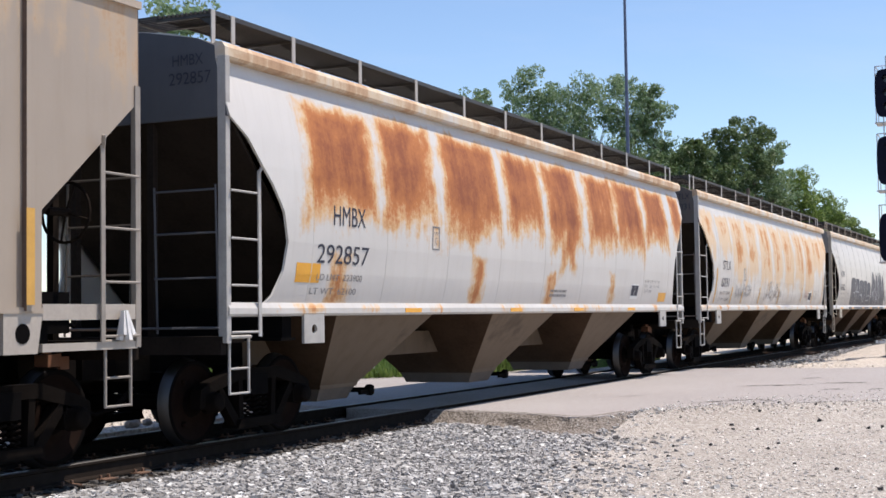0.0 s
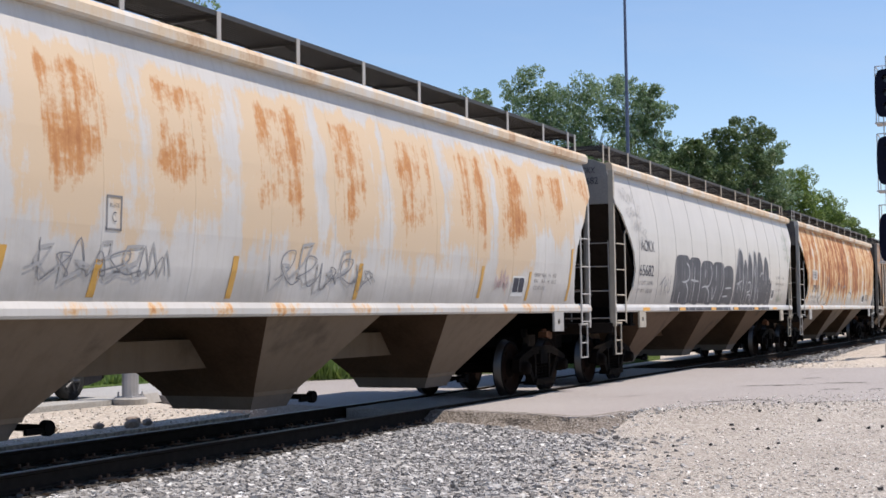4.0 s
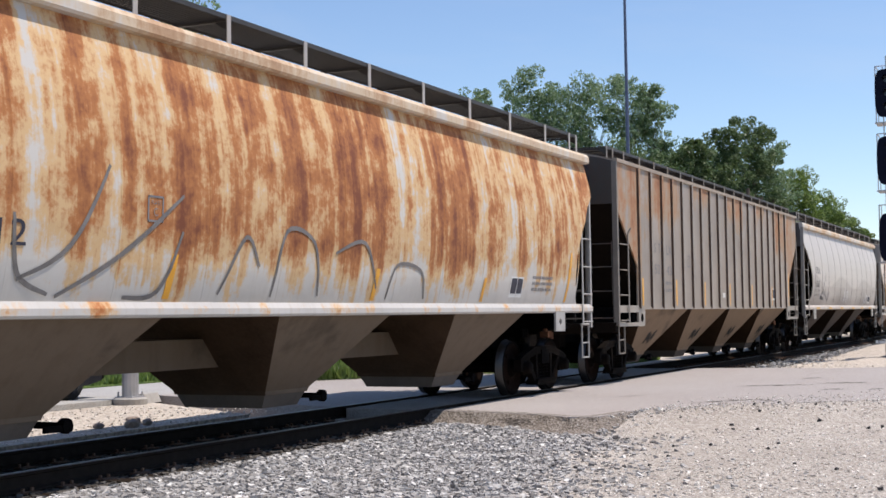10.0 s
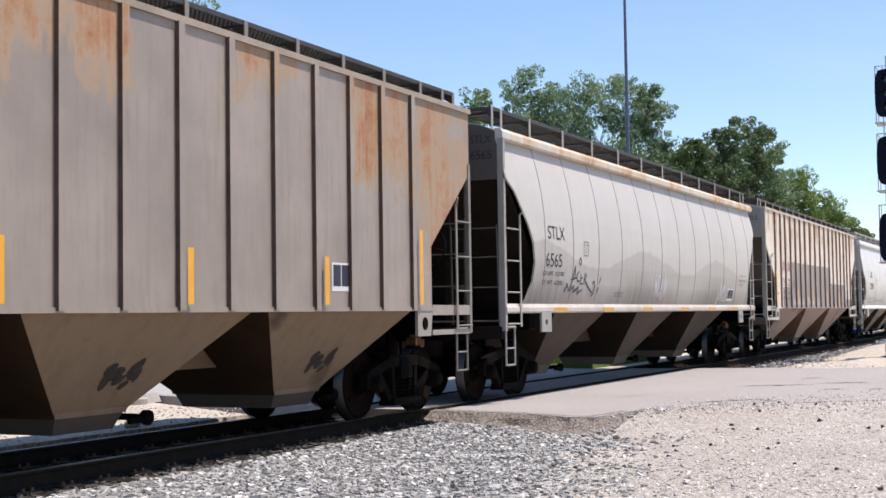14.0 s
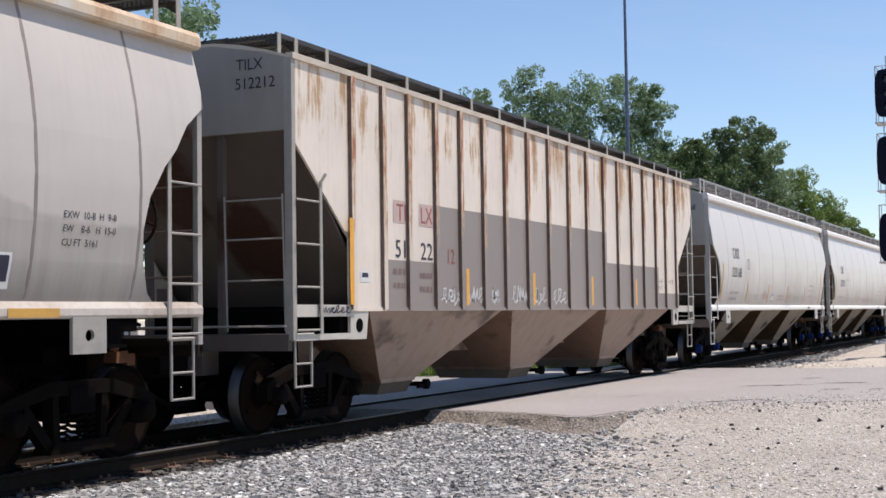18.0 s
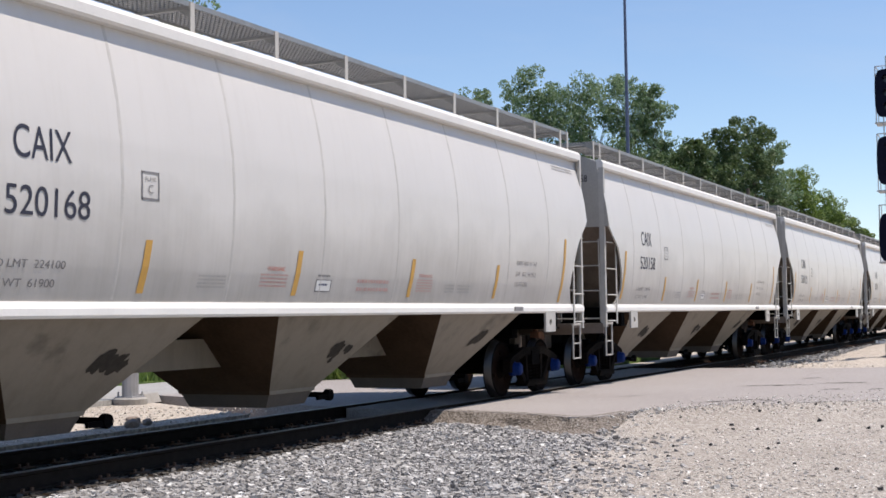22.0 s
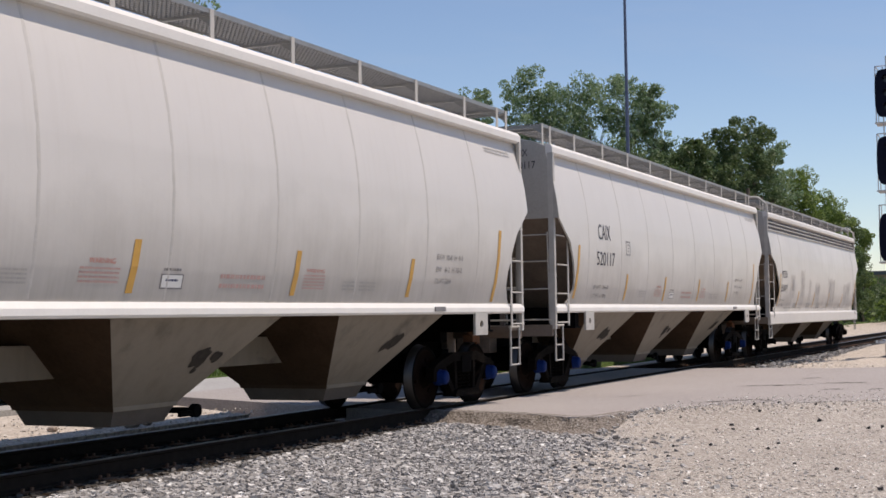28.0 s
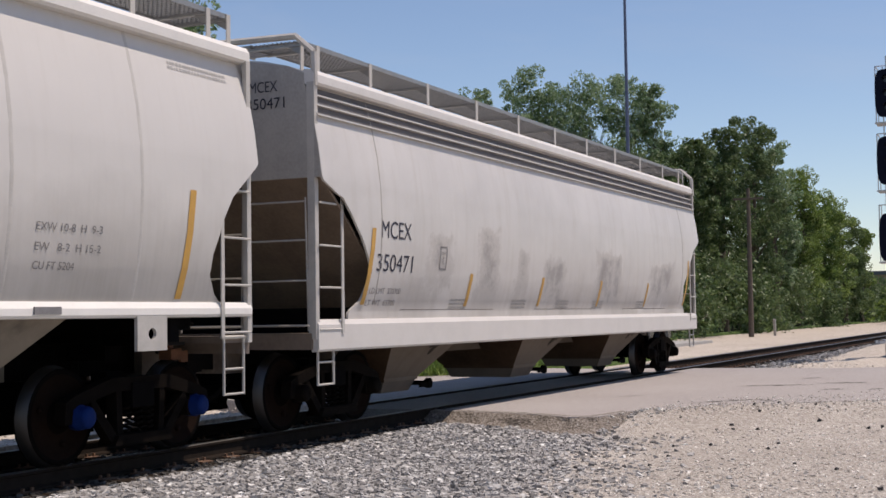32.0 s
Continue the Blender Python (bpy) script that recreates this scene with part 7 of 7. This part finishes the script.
for z in (3.72, 6.06, 8.12):
    bm = bmesh.new()
    out = [(0.38 * math.copysign(abs(math.cos(a)) ** 0.45, math.cos(a)), z + 0.74 * math.copysign(abs(math.sin(a)) ** 0.6, math.sin(a))) for a in (2 * math.pi * k / 28 for k in range(28))]
    slab(bm, out, "x", -0.30, -0.27)
    head = part("signal_head", bm, M["black"], sig)
    bm = bmesh.new()
    box(bm, -0.27, -0.10, -0.16, 0.16, z - 0.60, z + 0.60)
    part("housing", bm, M["black"], head)
    for dz in (-0.42, 0.0, 0.42):
        bm = bmesh.new()
        n = 12
        for k in range(n + 1):
            a = math.pi * k / n
            if k:
                b0 = math.pi * (k - 1) / n
                f = [bm.verts.new(p) for p in ((-0.30, 0.13 * math.cos(b0), z + dz + 0.13 * math.sin(b0)), (-0.30, 0.13 * math.cos(a), z + dz + 0.13 * math.sin(a)), (-0.58, 0.12 * math.cos(a), z + dz + 0.11 * math.sin(a)), (-0.58, 0.12 * math.cos(b0), z + dz + 0.11 * math.sin(b0)))]
                bm.faces.new(f)
        part("visor", bm, M["black"], head)
        bm = bmesh.new()
        tube(bm, (-0.31, 0, z + dz), (-0.30, 0, z + dz), 0.11, 14)
        part("lens", bm, M["lens"], head)
for z in (3.0, 5.2, 7.3):
    bm = bmesh.new()
    for y in (-0.05, 0.42):
        tube(bm, (0.25, y, z), (0.25, y, z + 1.75), 0.018, 5)
    for dz in (0.0, 0.9, 1.75):
        tube(bm, (0.25, -0.05, z + dz), (0.25, 0.42, z + dz), 0.016, 5)
        tube(bm, (0.25, 0.42, z + dz), (0.85, 0.42, z + dz), 0.016, 5)
    tube(bm, (0.85, 0.42, z), (0.85, 0.42, z + 1.75), 0.016, 5)
    part("guard_rail", bm, M["alu"], sig)
    bm = bmesh.new()
    box(bm, 0.1, 0.9, -0.1, 0.45, z - 0.04, z)
    part("platform", bm, M["alu"], sig)
bm = bmesh.new()
for y in (-0.19, 0.19):
    tube(bm, (0.14, y, 0.4), (0.14, y, 9.0), 0.018, 5)
lad = part("ladder", bm, M["alu"], sig)
for k in range(28):
    bm = bmesh.new()
    tube(bm, (0.14, -0.19, 0.6 + k * 0.3), (0.14, 0.19, 0.6 + k * 0.3), 0.012, 5)
    part("rung", bm, M["alu"], lad)

up = thing("utility_pole", pose(81.0, 17.5, -0.2), "weathered wooden utility pole at the edge of the trees", "pole")
bm = bmesh.new()
tube(bm, (0, 0, 0), (0.1, 0, 9.0), 0.17, 10, 0.11)
part("shaft", bm, M["pole_wood"], up)
bm = bmesh.new()
box(bm, -0.05, 0.05, -0.9, 0.9, 8.3, 8.42)
part("crossarm", bm, M["pole_wood"], up)
post = thing("marker_post", pose(84.6, 16.8, -0.2, 0, -8, 0), "short pale leaning post beside the track", "post")
bm = bmesh.new()
box(bm, -0.09, 0.09, -0.07, 0.07, 0, 1.05)
part("stake", bm, M["cement"], post)

block = thing("concrete_block", pose(20.0, 15.5, -0.16, 0, 0, 12), "low rough concrete block beside the street", "block")
bm = bmesh.new()
slab(bm, [(-0.22, 0), (0.22, 0), (0.15, 0.17), (-0.15, 0.17)], "x", -0.30, 0.30)
part("base", bm, M["cement"], block)
for k, (x, y, s) in enumerate(((15.3, 12.05, 0.12), (15.7, 12.1, 0.09), (15.0, 12.4, 0.08), (15.9, 12.5, 0.10), (14.4, 12.7, 0.07))):
    rnd = random.Random(k)
    bm = bmesh.new()
    bmesh.ops.create_icosphere(bm, subdivisions=2, radius=s)
    for v in bm.verts:
        v.co *= 1 + 0.35 * noise.noise(v.co * (2.2 / s) + Vector((k * 9.1, 0, 0)))
        v.co = Vector((v.co.x * 1.15, v.co.y * 0.85, v.co.z * 0.62 + s * 0.35))
    ob = part("boulder", bm, M["brown_stone"])
    ob.matrix_world = pose(x, y, -0.15, 0, 0, 40 * k)
    tagged(ob, "brown-grey rough stone lying on the gravel verge", "stone", "stones on the verge")

# low bank of pale dirt past the crossing, with scrap steel lying on it
def bank_z(x, y):
    u, v = (x - 58.0) / 13.0, (y - 4.9) / 1.9
    return -0.25 + 0.62 * math.exp(-u * u - v * v) + 0.07 * noise.noise(Vector((x * 0.6, y * 0.9, 2.2))) + 0.03 * noise.noise(Vector((x * 2.1, y * 2.4, 5.0)))


bm = bmesh.new()
grid = [[bm.verts.new((34.5 + 0.6 * i, 1.0 + 0.25 * j, bank_z(34.5 + 0.6 * i, 1.0 + 0.25 * j))) for j in range(26)] for i in range(70)]
for a, b in zip(grid, grid[1:]):
    for k in range(25):
        bm.faces.new((a[k], b[k], b[k + 1], a[k + 1]))
structure("ground_bank", bm, M["dust"], "low uneven bank of pale trampled dirt")
for poly in bpy.data.objects["ground_bank"].data.polygons:
    poly.use_smooth = True
M["scrap"] = plain("bare scrap steel", (0.30, 0.32, 0.34), 0.45, 0.5, 0.35, 4, 0.2)
rnd = random.Random(31)
for x, y, turn in ((56.0, 7.0, 8), (58.5, 7.2, -14), (61.0, 7.05, 22), (63.5, 7.4, -4), (60.0, 6.5, 60), (66.0, 7.5, 12)):
    bm = bmesh.new()
    long, wide = rnd.uniform(1.2, 2.4), rnd.uniform(0.16, 0.4)
    slab(bm, [(-wide, 0.0), (wide, 0.0), (wide, 0.03), (0.03, 0.035), (0.03, 0.17), (-0.01, 0.17), (-0.01, 0.035), (-wide, 0.03)], "x", -long / 2, long / 2)
    ob = part("steel_scrap", bm, M["scrap"])
    ob.matrix_world = pose(x, y, bank_z(x, y) + 0.02, rnd.uniform(-12, 12), rnd.uniform(-5, 5), turn)
    tagged(ob, "bent length of grey scrap steel on the dirt bank", "scrap metal", "scrap on the bank")

# chain-link fence and the building far down the line
fence = thing("chain_fence", pose(168, 19.0, -0.2), "galvanised chain-link fence with posts at the wood's end", "fence")
for k in range(6):
    bm = bmesh.new()
    tube(bm, (k * 3.0, 0.35 * k, 0), (k * 3.0, 0.35 * k, 2.1), 0.045, 6)
    part("fence_post", bm, M["fence_wire"], fence)
bm = bmesh.new()
for k in range(60):
    for s in (-1, 1):
        x0 = k * 0.25
        x1 = x0 + 2.0 * s
        a, b = (x0, 0.117 * x0, 0.05), (x1, 0.117 * x1, 2.05)
        if 0 <= x1 <= 15:
            tube(bm, a, b, 0.008, 3)
tagged(part("wire_mesh", bm, M["fence_wire"], fence), kind="stuff")
bm = bmesh.new()
tube(bm, (0, 0, 2.08), (15, 1.75, 2.08), 0.03, 6)
part("top_rail", bm, M["fence_wire"], fence)

hall = thing("warehouse", pose(300, 33, -0.2), "tan low warehouse with a dark flat roof, far off", "building")
bm = bmesh.new()
box(bm, 0, 40, -14, 14, 0, 9.0)
part("wall", bm, M["wall_tan"], hall)
bm = bmesh.new()
box(bm, -0.5, 40.5, -14.5, 14.5, 9.0, 9.8)
part("roof", bm, M["roof_dark"], hall)
for k in range(5):
    bm = bmesh.new()
    box(bm, -0.06, 0.0, -12 + k * 5, -9.5 + k * 5, 3, 5)
    part("window", bm, M["roof_dark"], hall)


# ------------------------------------------------------------------ behind the train
M["car_dark"] = plain("dark blue-black car paint", (0.012, 0.013, 0.017), 0.25, 0.2, 0.15, 2, 0.02)
M["car_grey"] = plain("grey car paint", (0.06, 0.062, 0.066), 0.3, 0.3, 0.15, 2, 0.02)
M["tyre"] = plain("black rubber", (0.012, 0.012, 0.012), 0.9, 0, 0.3, 8, 0.2)
M["rim"] = plain("dull wheel rim", (0.10, 0.10, 0.10), 0.5, 0.6, 0.15, 8, 0.05)
M["car_glass"] = plain("dark car glass", (0.015, 0.018, 0.02), 0.08, 0, 0.1, 5, 0.0)
M["lamp_glass"] = plain("clear lamp glass", (0.55, 0.55, 0.55), 0.15, 0.2, 0.1, 5, 0.0)
ROLLING = []


def road_car(paint, label, tall):
    """A road vehicle that heads along +x; its origin is on the ground under the front axle."""
    car = thing("car", pose(0, 0, 0), label, "car", "vehicles on the street")
    bm = bmesh.new()
    slab(bm, [(-3.75, 0.35), (-3.80, 0.62), (-3.70, tall * 0.58), (-2.6, tall * 0.62), (-0.2, tall * 0.62), (0.70, tall * 0.56), (0.86, 0.62), (0.84, 0.32), (0.45, 0.24), (-3.3, 0.24)], "y", -0.88, 0.88)
    part("body", bm, paint, car)
    bm = bmesh.new()
    hexa(bm, [(-3.35, -0.82, tall * 0.60), (-0.25, -0.82, tall * 0.60), (-0.25, 0.82, tall * 0.60), (-3.35, 0.82, tall * 0.60)], [(-2.9, -0.66, tall), (-1.05, -0.66, tall), (-1.05, 0.66, tall), (-2.9, 0.66, tall)])
    part("cabin", bm, paint, car)
    for s in (-1, 1):
        for a, b in ((-2.95, -2.05), (-1.95, -0.75)):
            bm = bmesh.new()
            lo, hi = tall * 0.64, tall * 0.94
            slab(bm, [(a, lo), (b, lo), (b - 0.22, hi), (a + 0.10, hi)], "y", s * 0.80, s * 0.835)
            part("side_window", bm, M["car_glass"], car)
        bm = bmesh.new()
        box(bm, 0.80, 0.875, s * 0.62 - 0.14, s * 0.62 + 0.14, 0.60, 0.74)
        part("headlight", bm, M["lamp_glass"], car)
    bm = bmesh.new()
    box(bm, 0.80, 0.95, -0.84, 0.84, 0.34, 0.54)
    part("bumper", bm, M["iron"], car)
    for x in (0.0, -2.85):
        for s in (-1, 1):
            bm = bmesh.new()
            lathe(bm, [(0.20, s * 0.70), (0.31, s * 0.70), (0.34, s * 0.73), (0.34, s * 0.88), (0.31, s * 0.91), (0.20, s * 0.90)], 22)
            w = part("wheel", bm, M["tyre"], car, "", True)
            w.matrix_basis = pose(x, 0, 0.34)
            bm = bmesh.new()
            lathe(bm, [(0.03, s * 0.86), (0.06, s * 0.90), (0.19, s * 0.885), (0.215, s * 0.905), (0.215, s * 0.86)], 16)
            for k in range(5):
                a = 2 * math.pi * k / 5
                tube(bm, (0, s * 0.90, 0), (0.19 * math.cos(a), s * 0.895, 0.19 * math.sin(a)), 0.03, 5)
            part("rim", bm, M["rim"], w)
            ROLLING.append((w, x, car))
    return car


STREET_CARS = [(road_car(M["car_dark"], "dark car waiting and then moving along the street", 1.50), 17.2, [(0.0, 19.0), (10.0, 19.0), (20.0, 19.0), (21.8, 19.0), (23.0, 19.45), (25.0, 20.6), (25.5, 20.95), (26.5, 24.4), (27.5, 29.5), (28.5, 35.5), (32.0, 58.0)]),
               (road_car(M["car_grey"], "grey car rolling slowly along the street", 1.55), 17.3, [(0.0, 6.0), (10.0, 6.0), (20.0, 6.0), (21.8, 6.0), (25.5, 13.5), (27.5, 18.2), (28.5, 20.1), (30.5, 20.9), (31.0, 21.6), (32.0, 23.2)])]

pst = thing("street_post", pose(19.5, 15.40, -0.16), "galvanised street post bolted to a round concrete foot", "post")
bm = bmesh.new()
lathe(bm, [(0.30, -0.10), (0.31, 0.10), (0.27, 0.13)], 20)
bmesh.ops.rotate(bm, verts=bm.verts, matrix=Matrix.Rotation(math.pi / 2, 3, "X"))
part("foot", bm, M["cement"], pst)
bm = bmesh.new()
box(bm, -0.19, 0.19, -0.19, 0.19, 0.12, 0.15)
part("base_plate", bm, M["alu"], pst)
bm = bmesh.new()
tube(bm, (0, 0, 0.14), (0, 0, 2.6), 0.15, 14, 0.13)
part("shaft", bm, M["alu"], pst)
for sx in (-1, 1):
    for sy in (-1, 1):
        bm = bmesh.new()
        tube(bm, (sx * 0.15, sy * 0.15, 0.14), (sx * 0.15, sy * 0.15, 0.23), 0.02, 6)
        part("bolt", bm, M["alu"], pst)


def motions():
    for car, y, rows in STREET_CARS:
        walk(car, [(t, pose(x, y, ROAD - 0.03)) for t, x in rows])
    for w, dx, car in ROLLING:
        rows = [r for c, y, r in STREET_CARS if c == car][0]
        ts, xs = [t for t, x in rows], [x for t, x in rows]
        walk(w, [(0.1 * k, pose(dx, 0, 0.34, 0, math.degrees((float(np.interp(0.1 * k, ts, xs)) - xs[0]) / 0.34), 0)) for k in range(321)])
    for car, at in CARS:
        walk(car, [(t, pose(at - g, YC, 0)) for t, g in zip(CLOCK, GONE)])
    for w, dx in WHEELS:
        walk(w, [(0.1 * k, pose(dx, 0, 0.457, 0, -math.degrees(gone(0.1 * k) / 0.457), 0)) for k in range(321)])



motions()
